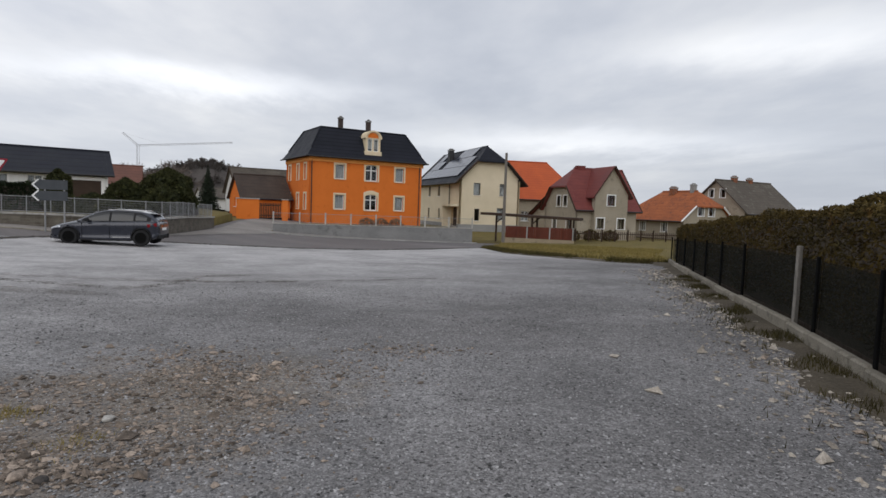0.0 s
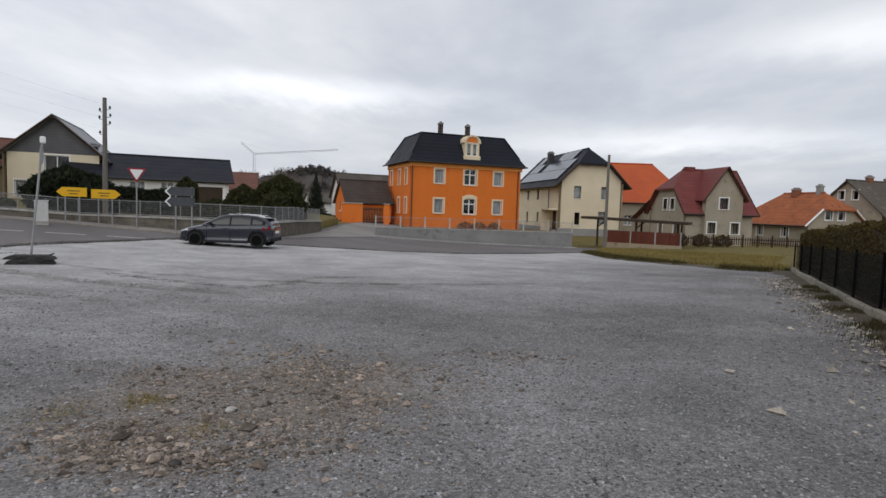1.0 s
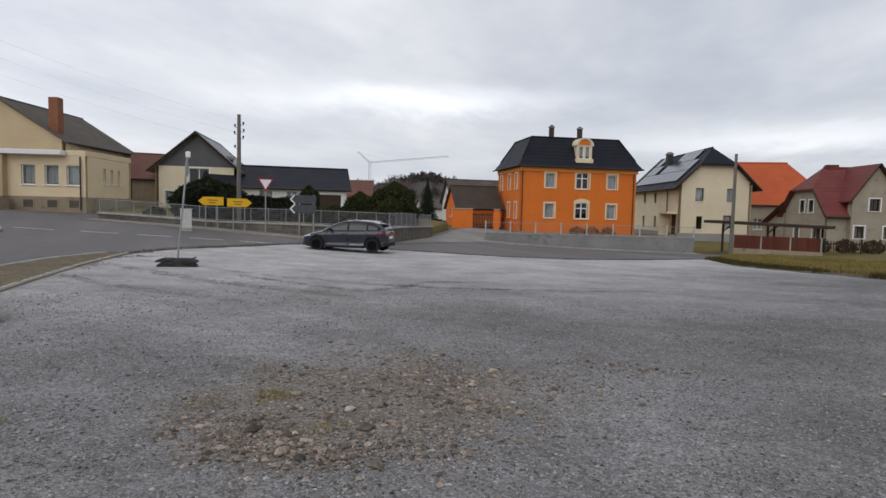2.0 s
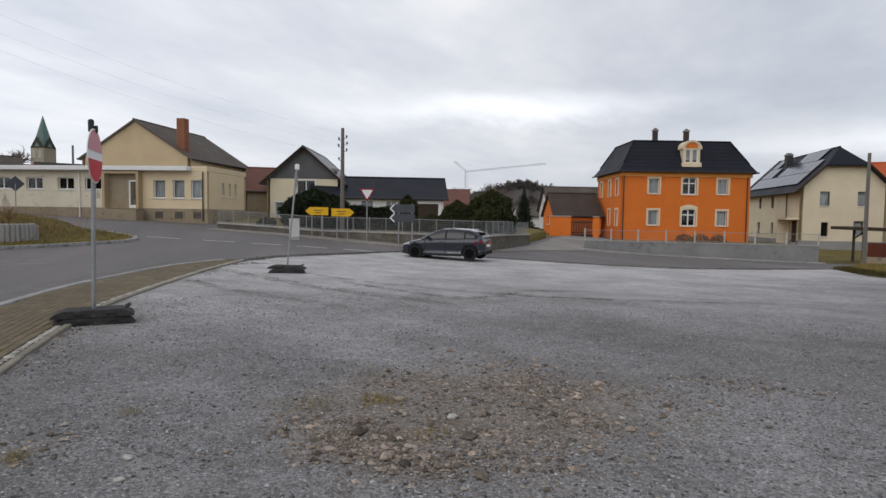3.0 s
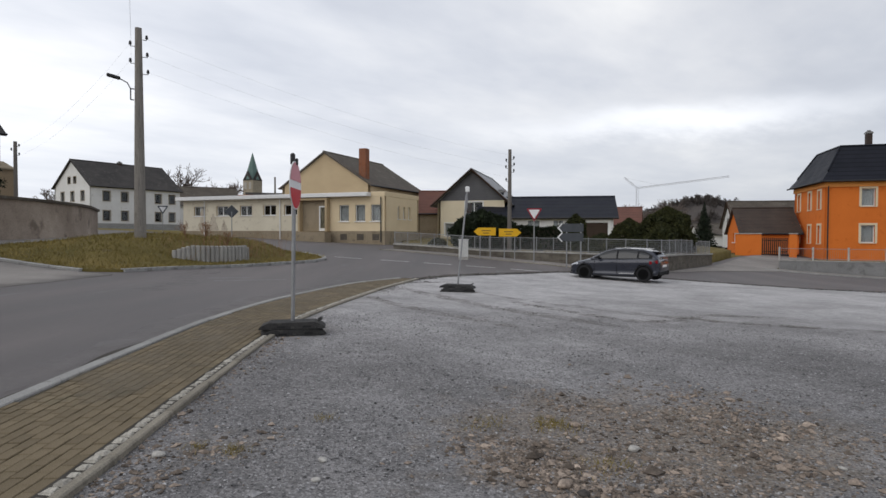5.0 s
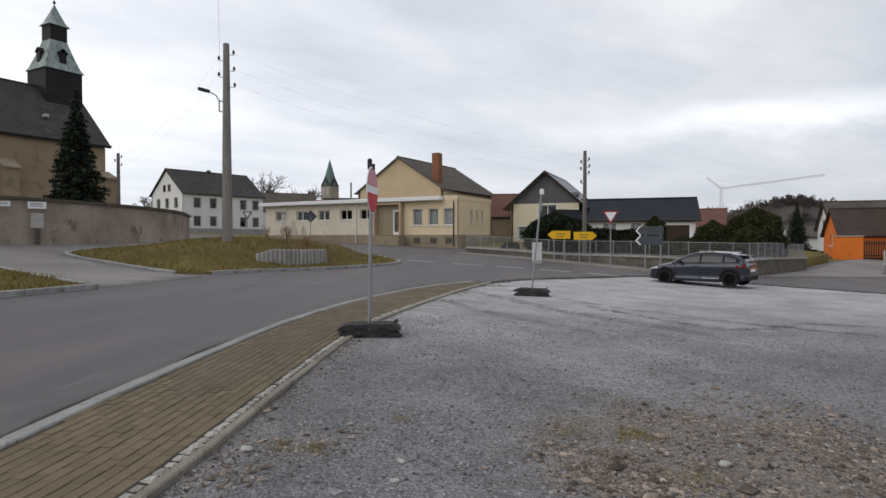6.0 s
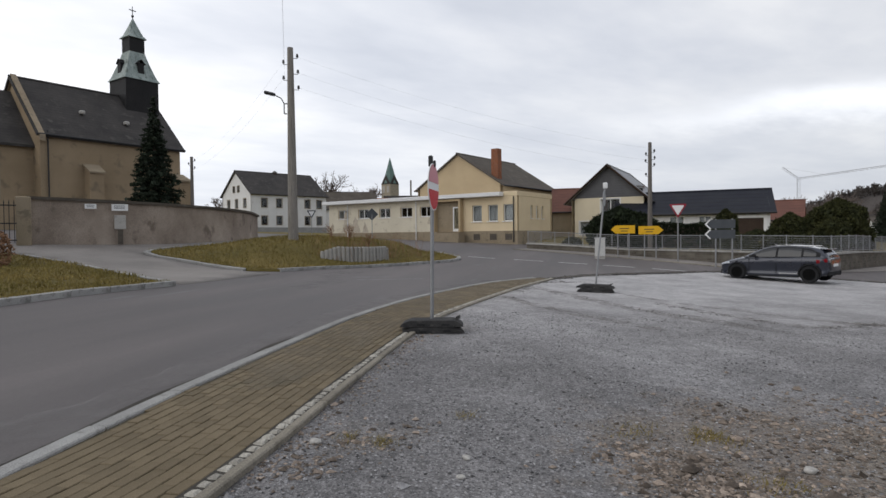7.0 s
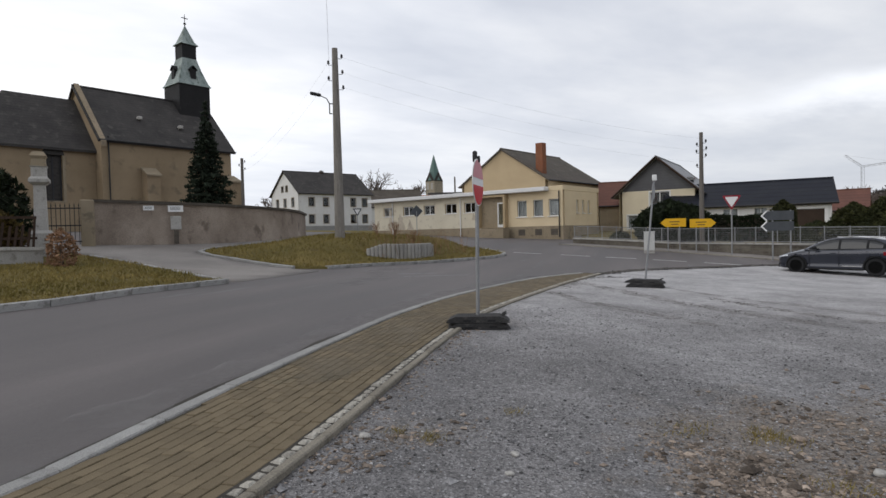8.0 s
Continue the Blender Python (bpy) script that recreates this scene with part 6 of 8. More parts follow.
house("house", (-118.0, 55.0), (0, 0), 66, 13, 8, 5.4, 8.2, 0.3, MAT["white"], MAT["old_tiles"], "far building with faded red roof", base=2.0)
house("house", (-139.5, 78.5), (0, 0), 60, 13, 9, 7.2, 11.2, 0.3, MAT["grey_beige"], MAT["slate"], "far church nave with dark slate roof", base=1.6)
spire = thing("church_tower", pose(-190.9, 110.0, 1.0, 0, 0, 15), "distant church tower with pointed green copper spire", "tower")
bm = bmesh.new()
box(bm, -2.3, 2.3, -2.3, 2.3, 0, 20.0)
part("tower_body", bm, MAT["grey_beige"], spire)
bm = bmesh.new()
for a in range(4):
    m = pose(0, 0, 0, 0, 0, 90 * a)
    vs = [bm.verts.new(m @ Vector(p)) for p in ((-2.4, -2.36, 19.9), (2.4, -2.36, 19.9), (0, -2.36, 23.6))]
    bm.faces.new(vs)
part("tower_gables", bm, MAT["slate"], spire)
bm = bmesh.new()
cone(bm, (0, 0, 20.2), (0, 0, 30.0), 2.75, 0.05, 8)
part("tower_spire", bm, MAT["green_copper"], spire)
for x in (-1.1, 1.1):
    bm = bmesh.new()
    box(bm, x - 0.5, x + 0.5, -2.40, -2.3, 16.8, 19.2)
    part("belfry_opening", bm, MAT["sandstone"], spire)

crane = thing("tower_crane", pose(-99.8, 230.0, -2, 0, 0, 0), "distant pale grey tower crane", "crane")
def truss(bm, p, q, w, n):
    p, q = Vector(p), Vector(q)
    d = (q - p).normalized()
    s = d.orthogonal().normalized() * w
    t = d.cross(s)
    for e in (s, -s, t):
        cone(bm, p + e, q + e, 0.055, 0.055, 4)
    for i in range(n):
        a, b = p.lerp(q, i / n), p.lerp(q, (i + 1) / n)
        cone(bm, a + s, b - s, 0.04, 0.04, 3)
        cone(bm, a - s, b + t, 0.04, 0.04, 3)
bm = bmesh.new()
truss(bm, (0, 0, 0), (0, 0, 23), 0.55, 16)
part("mast", bm, MAT["crane"], crane)
bm = bmesh.new()
truss(bm, (0, 0, 23), (32, 10.5, 26.5), 0.4, 24)
part("jib", bm, MAT["crane"], crane)
bm = bmesh.new()
truss(bm, (0, 0, 23), (-5, -1.5, 27.5), 0.35, 5)
cone(bm, (-5, -1.5, 27.5), (8, 2.6, 24), 0.04, 0.04, 3)
part("counter_jib", bm, MAT["crane"], crane)


# ---- the parked car ----
def smooth_table(rows, n):
    """Rows of numbers against their first column, made dense and rounded."""
    T = np.array(rows, float)
    x = np.linspace(T[0, 0], T[-1, 0], n)
    order = np.argsort(T[:, 0])
    out = np.stack([x] + [np.interp(x, T[order, 0], T[order, c]) for c in range(1, T.shape[1])], 1)
    for _ in range(3):
        out[1:-1, 1:] = out[1:-1, 1:] * 0.5 + (out[:-2, 1:] + out[2:, 1:]) * 0.25
    return out


def build_car():
    car = thing("car", pose(-11.24, 23.75, ground(-11.33, 23.1) + 0.006, 0, 0, 185) @ Matrix.Scale(0.96, 4), "dark blue-grey estate hatchback with a tow bar", "car")
    WX, WR, ARCH = (1.33, -1.32), 0.325, 0.365
    # nose to tail: x, half width, underside, belt height, top of the deck
    st = [(2.14, 0.40, 0.34, 0.50, 0.54), (2.10, 0.60, 0.24, 0.58, 0.63), (1.98, 0.74, 0.20, 0.66, 0.72), (1.75, 0.81, 0.19, 0.745, 0.81), (1.32, 0.85, 0.18, 0.83, 0.915), (0.98, 0.862, 0.18, 0.885, 0.985),
          (0.3, 0.868, 0.18, 0.93, 0.98), (-0.6, 0.868, 0.18, 0.955, 1.0), (-1.35, 0.865, 0.20, 0.985, 1.01), (-1.70, 0.835, 0.25, 0.985, 1.01), (-1.86, 0.775, 0.31, 0.96, 0.98), (-1.92, 0.70, 0.38, 0.90, 0.92), (-1.95, 0.62, 0.44, 0.80, 0.82)]
    dense = smooth_table(st, 120)
    bm = bmesh.new()
    rings = []
    for x, w, lo, zb, zt in dense:
        h = zb - lo
        half = resample([(0, lo), (w * 0.80, lo), (w * 0.965, lo + 0.05), (w * 0.985, lo + 0.12 * h), (w * 0.955, lo + 0.30 * h), (w * 0.972, lo + 0.55 * h), (w, lo + 0.80 * h), (w * 0.978, lo + 0.88 * h), (w * 0.93, zb), (w * 0.62, zt), (0, zt + 0.015)], 34)
        co = []
        for y, z in half:
            for wx in WX:
                if y > 0.58 and math.hypot(x - wx, z - WR) < ARCH:
                    y = 0.58
            co.append((x, y, z))
        rings.append([bm.verts.new(c) for c in co] + [bm.verts.new((x, -y, z)) for x, y, z in co[-2:0:-1]])
    for a, b in zip(rings, rings[1:]):
        for i in range(len(a)):
            j = (i + 1) % len(a)
            bm.faces.new((a[i], a[j], b[j], b[i]))
    bm.faces.new(rings[0][::-1])
    bm.faces.new(rings[-1])
    bmesh.ops.recalc_face_normals(bm, faces=bm.faces[:])
    part("body", bm, MAT["car"], car, smooth=True)
    # windscreen foot to tailgate: x, half width and height at the belt, half width and height at the roof
    gs = [(1.08, 0.78, 0.955, 0.74, 0.975), (0.78, 0.80, 0.935, 0.68, 1.13), (0.42, 0.803, 0.935, 0.615, 1.305), (0.05, 0.806, 0.94, 0.59, 1.395), (-0.55, 0.806, 0.955, 0.585, 1.415), (-1.15, 0.80, 0.97, 0.57, 1.375), (-1.60, 0.78, 0.985, 0.54, 1.29), (-1.74, 0.765, 0.985, 0.56, 1.20), (-1.885, 0.74, 0.97, 0.66, 1.01)]
    gd = smooth_table(gs, 60)
    bm = bmesh.new()
    rings = []
    for x, yb, zb, yr, zr in gd:
        half = resample([(yb, zb - 0.02), (yb * 0.60 + yr * 0.40, zb * 0.5 + zr * 0.5), (yr + 0.015, zr - 0.055), (yr * 0.86, zr), (0, zr + 0.03)], 16)
        rings.append([bm.verts.new((x, y, z)) for y, z in half] + [bm.verts.new((x, -y, z)) for y, z in half[-2::-1]])
    for a, b in zip(rings, rings[1:]):
        for i in range(len(a) - 1):
            bm.faces.new((a[i], a[i + 1], b[i + 1], b[i]))
    bm.faces.new(rings[0][::-1])
    bm.faces.new(rings[-1])
    bmesh.ops.recalc_face_normals(bm, faces=bm.faces[:])
    cabin = part("cabin", bm, MAT["car"], car, smooth=True)

    def at_side(x, k, s):
        yb, zb, yr, zr = (np.interp(x, gd[::-1, 0], gd[::-1, c]) for c in (1, 2, 3, 4))
        half = resample([(yb, zb - 0.02), (yb * 0.60 + yr * 0.40, zb * 0.5 + zr * 0.5), (yr + 0.015, zr - 0.055), (yr * 0.86, zr)], 40)
        z = zb + (zr - 0.05 - zb) * k
        return Vector((x, s * (np.interp(z, half[:, 1], half[:, 0]) + 0.008), z))

    for s in (1, -1):
        # the dark band behind the glass, then one pane a door
        for name, mat, spans, out in (("window_band", "black", ((0.88, -1.66, 0.0, 0.99),), 0.0), ("side_window", "car_glass", ((0.68, -0.12, 0.07, 0.9), (-0.20, -1.02, 0.07, 0.9), (-1.10, -1.52, 0.12, 0.8)), 0.006)):
            for x0, x1, k0, k1 in spans:
                bm = bmesh.new()
                n = 14
                cols = []
                for i in range(n + 1):
                    x = x0 + (x1 - x0) * i / n
                    kk = k1 if x < 0.45 else k1 * max(0.12, 1 - (x - 0.45) * (0.75 if name == "side_window" else 0.7))
                    if x < -1.3:
                        kk = k1 * (1 - (-1.3 - x) * 0.9)
                    cols.append([bm.verts.new(at_side(x, k0 + (kk - k0) * j / 5, s) + Vector((0, s * out, 0))) for j in range(6)])
                for a, b in zip(cols, cols[1:]):
                    for j in range(5):
                        bm.faces.new((a[j], b[j], b[j + 1], a[j + 1]))
                part(name, bm, MAT[mat], cabin, smooth=True)
        bm = bmesh.new()
        cone(bm, (0.0, s * 0.545, 1.43), (-1.35, s * 0.52, 1.385), 0.014, 0.014, 6)
        part("roof_rail", bm, MAT["chrome"], cabin)
    for name, i0, i1, lift in (("windscreen", 3, 22, 0.012), ("rear_window", 52, 58, 0.012)):
        bm = bmesh.new()
        cols = []
        for x, yb, zb, yr, zr in gd[i0:i1]:
            cols.append([bm.verts.new((x + (lift if name == "windscreen" else -lift), yr * 0.84 * u, zr + 0.03 * (1 - u * u) + lift)) for u in np.linspace(-1, 1, 9)])
        for a, b in zip(cols, cols[1:]):
            for j in range(8):
                bm.faces.new((a[j], b[j], b[j + 1], a[j + 1]))
        part(name, bm, MAT["car_glass"], cabin, smooth=True)
    for x in WX:
        for s in (1, -1):
            w = new("wheel")
            w.parent = car
            w.matrix_basis = pose(x, s * 0.765, WR)
            bm = bmesh.new()
            bmesh.ops.create_cone(bm, cap_ends=True, segments=32, radius1=WR, radius2=WR, depth=0.2, matrix=pose(0, 0, 0, 90, 0, 0))
            bmesh.ops.bevel(bm, geom=[e for e in bm.edges if len(e.link_faces) == 2 and abs(e.verts[0].co.y - e.verts[1].co.y) < 1e-4], offset=0.035, segments=2, affect="EDGES")
            part("tyre", bm, MAT["black"], w)
            bm = bmesh.new()
            for i in range(7):
                box(bm, -0.024, 0.024, -0.012, 0.012, 0.03, 0.20, pose(0, s * 0.102, 0, 0, 360 / 7 * i, 0), bevel=0.006)
            bmesh.ops.create_cone(bm, cap_ends=True, segments=20, radius1=0.06, radius2=0.05, depth=0.03, matrix=pose(0, s * 0.104, 0, 90, 0, 0))
            bmesh.ops.create_cone(bm, cap_ends=True, segments=28, radius1=0.205, radius2=0.205, depth=0.01, matrix=pose(0, s * 0.097, 0, 90, 0, 0))
            for i in range(24):
                a0, a1 = 2 * math.pi * i / 24, 2 * math.pi * (i + 1) / 24
                cone(bm, (0.21 * math.cos(a0), s * 0.1, 0.21 * math.sin(a0)), (0.21 * math.cos(a1), s * 0.1, 0.21 * math.sin(a1)), 0.014, 0.014, 5)
            part("rim", bm, MAT["post_black"], w)
            bm = bmesh.new()
            k = 26
            ring = []
            for i in range(k + 1):
                a = math.pi * (-0.1 + 1.2 * i / k)
                wz = np.interp(x + ARCH * math.cos(a), dense[::-1, 0], dense[::-1, 1])
                ring.append([bm.verts.new((x + r * math.cos(a), s * y, WR + r * math.sin(a))) for r, y in ((ARCH - 0.03, 0.60), (ARCH - 0.012, wz * 0.985), (ARCH + 0.012, wz * 1.004), (ARCH + 0.032, wz * 0.985))])
            for a, b in zip(ring, ring[1:]):
                for j in range(3):
                    bm.faces.new((a[j], b[j], b[j + 1], a[j + 1]))
            part("wheel_arch", bm, MAT["black"], car, smooth=True)
    for s in (1, -1):
        bm = bmesh.new()
        box(bm, -0.24, 0.20, -0.055, 0.055, -0.045, 0.05, pose(1.86, s * 0.70, 0.655, 0, 12, s * -24), bevel=0.035)
        part("headlight", bm, MAT["headlight"], car)
        bm = bmesh.new()
        box(bm, 1.93, 2.07, s * 0.60 - 0.07, s * 0.60 + 0.07, 0.33, 0.40, bevel=0.02)
        part("fog_lamp", bm, MAT["black"], car)
        bm = bmesh.new()
        box(bm, -0.20, 0.17, -0.045, 0.045, -0.075, 0.085, pose(-1.70, s * 0.775, 0.83, 0, 8, s * 17), bevel=0.03)
        tl = part("tail_light", bm, MAT["taillight"], car)
        bm = bmesh.new()
        box(bm, -0.17, 0.12, s * 0.046 - 0.004, s * 0.046 + 0.004, -0.02, 0.025, bevel=0.003)
        part("lens", bm, MAT["headlight"], tl)
        bm = bmesh.new()
        box(bm, 0.56, 0.72, s * 0.95 - 0.08, s * 0.95 + 0.08, 0.95, 1.07, bevel=0.035)
        part("mirror", bm, MAT["black"], car)
        bm = bmesh.new()
        box(bm, -0.92, -0.25, s * 0.852 - 0.01, s * 0.852 + 0.01, 0.315, 0.35, bevel=0.005)
        part("door_trim", bm, MAT["chrome"], car)
        bm = bmesh.new()
        box(bm, -0.94, 0.92, s * 0.838 - 0.02, s * 0.838 + 0.02, 0.185, 0.245, bevel=0.012)
        part("sill", bm, MAT["black"], car)
        for x in (0.86, -0.16, -1.06):
            bm = bmesh.new()
            box(bm, x - 0.003, x + 0.003, s * 0.853 - 0.012, s * 0.855 + 0.012, 0.30, 0.90)
            part("door_gap", bm, MAT["black"], car)
        for x in (-0.05,):
            bm = bmesh.new()
            box(bm, x - 0.02, x + 0.16, s * 0.872 - 0.015, s * 0.872 + 0.015, 0.80, 0.83, bevel=0.006)
            part("door_handle", bm, MAT["car"], car)
    for name, b, m in (("bumper", (1.98, 2.12, -0.56, 0.56, 0.22, 0.32), "black"), ("grille", (2.06, 2.145, -0.40, 0.40, 0.42, 0.52), "black"), ("rear_bumper", (-1.96, -1.80, -0.66, 0.66, 0.30, 0.44), "black"), ("number_plate", (-1.965, -1.93, -0.26, 0.26, 0.62, 0.73), "sign_white"), ("spoiler", (-1.84, -1.55, -0.5, 0.5, 1.265, 1.295), "car")):
        bm = bmesh.new()
        box(bm, *b, bevel=0.012)
        part(name, bm, MAT[m], car)
    bm = bmesh.new()
    cone(bm, (-1.86, 0, 0.33), (-2.10, 0, 0.33), 0.025, 0.025, 8)
    cone(bm, (-2.10, 0, 0.32), (-2.10, 0, 0.44), 0.025, 0.02, 8)
    bmesh.ops.create_icosphere(bm, subdivisions=2, radius=0.04, matrix=Matrix.Translation((-2.10, 0, 0.46)))
    part("tow_bar", bm, MAT["black"], car)


MAT["car_glass"] = material("dark_car_glass", (0.012, 0.013, 0.015), (0.018, 0.020, 0.023), 1, 0.05, 0.0, 40, fine_mix=0.02, rough_var=0.02, spec=0.6)
MAT["car_glass"].node_tree.nodes["Principled BSDF"].inputs["IOR"].default_value = 1.55
MAT["car"].node_tree.nodes["Principled BSDF"].inputs["Coat Weight"].default_value = 1.0
MAT["car"].node_tree.nodes["Principled BSDF"].inputs["Coat Roughness"].default_value = 0.05
build_car()


# ---- signs ----
def tube(name, pts, r, mat, parent, n=8, label=""):
    bm = bmesh.new()
    for a, b in zip(pts, pts[1:]):
        cone(bm, a, b, r, r, n)
    return part(name, bm, mat, parent, label)


def foot_plates(parent, turns):
    """A stack of recycled rubber foot plates with raised ends, their slots shown by black blocks."""
    for i, a in enumerate(turns):
        bm = bmesh.new()
        L, Wd, h = 0.44, 0.21, 0.10
        prof = [(-L - 0.06, 0.0), (L + 0.06, 0.0), (L + 0.02, 0.05), (L - 0.10, h), (-L + 0.10, h), (-L - 0.02, 0.05)]
        f = [bm.verts.new((x, -Wd, z)) for x, z in prof]
        b = [bm.verts.new((x, Wd, z)) for x, z in prof]
        bm.faces.new(f)
        bm.faces.new(b[::-1])
        for k in range(len(prof)):
            j = (k + 1) % len(prof)
            bm.faces.new((f[j], f[k], b[k], b[j]))
        bmesh.ops.recalc_face_normals(bm, faces=bm.faces[:])
        p = part("foot_plate", bm, MAT["footplate"], parent)
        p.matrix_basis = pose(0, 0, 0.004 + 0.102 * i, random.uniform(-1, 1), random.uniform(-1, 1), a)
        # black blocks on the side stand in for the shade inside the slots
        for x in (-0.22, 0.16):
            bm = bmesh.new()
            box(bm, x, x + 0.12, -Wd - 0.006, -Wd + 0.05, 0.02, 0.05)
            part("slot", bm, MAT["black"], p)
        bm = bmesh.new()
        cone(bm, (L - 0.06, -0.12, h), (L - 0.0, -0.12, h + 0.03), 0.014, 0.014, 6)
        cone(bm, (L - 0.0, -0.12, h + 0.03), (L - 0.0, 0.12, h + 0.03), 0.014, 0.014, 6)
        cone(bm, (L - 0.0, 0.12, h + 0.03), (L - 0.06, 0.12, h), 0.014, 0.014, 6)
        part("carry_handle", bm, MAT["footplate"], p)


def disc(bm, r, y0, y1, n=40, z=0.0):
    bmesh.ops.create_cone(bm, cap_ends=True, segments=n, radius1=r, radius2=r, depth=abs(y1 - y0), matrix=pose(0, (y0 + y1) / 2, z, 90, 0, 0))


s1 = thing("no_entry_sign", pose(-7.97, 5.19, ground(-7.97, 5.19) + 0.005, 0, 0, 57), "faded red no-entry sign on a steel post in rubber foot plates", "road sign")
foot_plates(s1, (3, -4))
tube("post", [(0, 0, 0.1), (0.03, 0, 2.68)], 0.03, MAT["steel"], s1, 12)
hd = new("sign_disc")
hd.parent = s1
hd.matrix_basis = pose(0.05, -0.045, 2.30, 0, 0, 76)
bm = bmesh.new()
disc(bm, 0.37, 0.0, 0.012)
part("back_plate", bm, MAT["sign_white"], hd)
def half_disc(r, y, z0, z1):
    bm = bmesh.new()
    n = 24
    pts = []
    for i in range(n + 1):
        z = z0 + (z1 - z0) * i / n
        pts.append((math.sqrt(max(r * r - z * z, 0)), z))
    ring = [(x, y, z) for x, z in pts] + [(-x, y, z) for x, z in pts[::-1] if x > 1e-4]
    bm.faces.new([bm.verts.new(p) for p in ring])
    return bm
part("red_field", half_disc(0.355, -0.004, -0.355, -0.05), MAT["sign_red"], hd)
part("faded_field", half_disc(0.355, -0.004, 0.065, 0.355), MAT["sign_faded"], hd)
bm = bmesh.new()
box(bm, -0.03, 0.045, -0.045, 0.045, 2.62, 2.80, bevel=0.02)
box(bm, 0.045, 0.09, -0.03, 0.03, 2.62, 2.72, bevel=0.01)
part("lamp", bm, MAT["dark_steel"], s1, "dark warning lamp bracket")

s2 = thing("leaning_sign", pose(-10.91, 12.58, ground(-10.91, 12.58) + 0.005, 0, 0, 38), "leaning steel sign post with a small plate in rubber foot plates", "road sign")
foot_plates(s2, (2, -9))
tube("post", [(0, 0, 0.1), (0.27, 0.05, 2.95)], 0.025, MAT["steel"], s2, 10)
bm = bmesh.new()
disc(bm, 0.21, 0.0, 0.012, z=0)
part("plate_edge_on", bm, MAT["steel"], s2, "sign plate seen from the edge", m=pose(0.25, 0.0, 2.55, 0, 5, 82))
bm = bmesh.new()
box(bm, 0.21, 0.33, -0.02, 0.10, 2.82, 2.98, bevel=0.02)
part("lamp", bm, MAT["sign_white"], s2)

yl = thing("yield_sign", pose(-18.2, 27.75, ground(-18.2, 27.75), 0, 0, 33), "red and white triangular give-way sign on a steel post", "road sign")
tube("post", [(0, 0, -0.1), (0, 0, 3.0)], 0.036, MAT["steel"], yl)
def triangle(side, y, zc):
    bm = bmesh.new()
    h = side * math.sqrt(3) / 2
    k = 0.06 * side
    pts = [(-side / 2 + k, h / 3), (side / 2 - k, h / 3), (side / 2 - k / 2, h / 3 - k), (k / 2, -2 * h / 3 + k), (-k / 2, -2 * h / 3 + k), (-side / 2 + k / 2, h / 3 - k)]
    a = [bm.verts.new((x, y, z + zc)) for x, z in pts]
    b = [bm.verts.new((x, y + 0.012, z + zc)) for x, z in pts]
    bm.faces.new(a[::-1])
    bm.faces.new(b)
    for i in range(len(a)):
        bm.faces.new((a[i], a[(i + 1) % len(a)], b[(i + 1) % len(a)], b[i]))
    return bm
part("red_border", triangle(0.88, -0.06, 2.76), MAT["dull_red"], yl)
part("white_field", triangle(0.62, -0.072, 2.76), MAT["sign_white"], yl)

ds = thing("direction_board", pose(-15.7, 27.0, ground(-15.7, 27.0), 0, 0, 29), "pair of grey arrow boards on two steel posts", "road sign")
for x in (0.0, 0.72):
    tube("post", [(x, 0.03, -0.1), (x, 0.03, 2.3)], 0.036, MAT["steel"], ds)
for z in (1.35, 1.84):
    bm = bmesh.new()
    pts = [(-0.45, z + 0.21), (-0.22, z), (0.85, z), (0.85, z + 0.43), (-0.22, z + 0.43)]
    a = [bm.verts.new((x, -0.02, zz)) for x, zz in pts]
    b = [bm.verts.new((x, -0.005, zz)) for x, zz in pts]
    bm.faces.new(a)
    bm.faces.new(b[::-1])
    for i in range(5):
        bm.faces.new((a[(i + 1) % 5], a[i], b[i], b[(i + 1) % 5]))
    bd = part("arrow_board", bm, MAT["sign_back"], ds)
    for sgn in (0, 1):
        bm = bmesh.new()
        zz = z + (0.215 if sgn else 0.0)
        q = [(-0.49, z + 0.21), (-0.26, z + 0.46 if sgn else z - 0.03), (-0.20, z + 0.43 if sgn else z), (-0.40, z + 0.21)]
        bm.faces.new([bm.verts.new((x, -0.026, w)) for x, w in q])
        part("white_edge", bm, MAT["sign_white"], bd)

for (x, y), sgn in (((-21.2, 27.15), -1), ((-19.95, 27.85), 1)):
    ys = thing("yellow_direction_sign", pose(x, y, ground(x, y), 0, 0, 37), "yellow arrow-shaped direction sign on two thin posts", "road sign", "yellow direction signs")
    for k in (-0.3, 0.3):
        tube("post", [(k, 0.03, -0.1), (k, 0.03, 1.75)], 0.03, MAT["steel"], ys)
    bm = bmesh.new()
    pts = [(-0.62, 1.33), (0.42, 1.33), (0.68, 1.56), (0.42, 1.79), (-0.62, 1.79)]
    pts = [(sgn * a, b) for a, b in pts]
    a = [bm.verts.new((p, -0.01, q)) for p, q in pts]
    b = [bm.verts.new((p, 0.0, q)) for p, q in pts]
    bm.faces.new(a if sgn > 0 else a[::-1])
    bm.faces.new(b[::-1] if sgn > 0 else b)
    for i in range(5):
        bm.faces.new((a[(i + 1) % 5], a[i], b[i], b[(i + 1) % 5]))
    bd = part("yellow_board", bm, MAT["sign_yellow"], ys)
    for z, w in ((1.61, 0.26), (1.47, 0.18)):
        bm = bmesh.new()
        box(bm, -w - 0.05 * sgn, w - 0.05 * sgn, -0.016, -0.011, z - 0.02, z + 0.02)
        part("text_bar", bm, MAT["dark_steel"], bd)

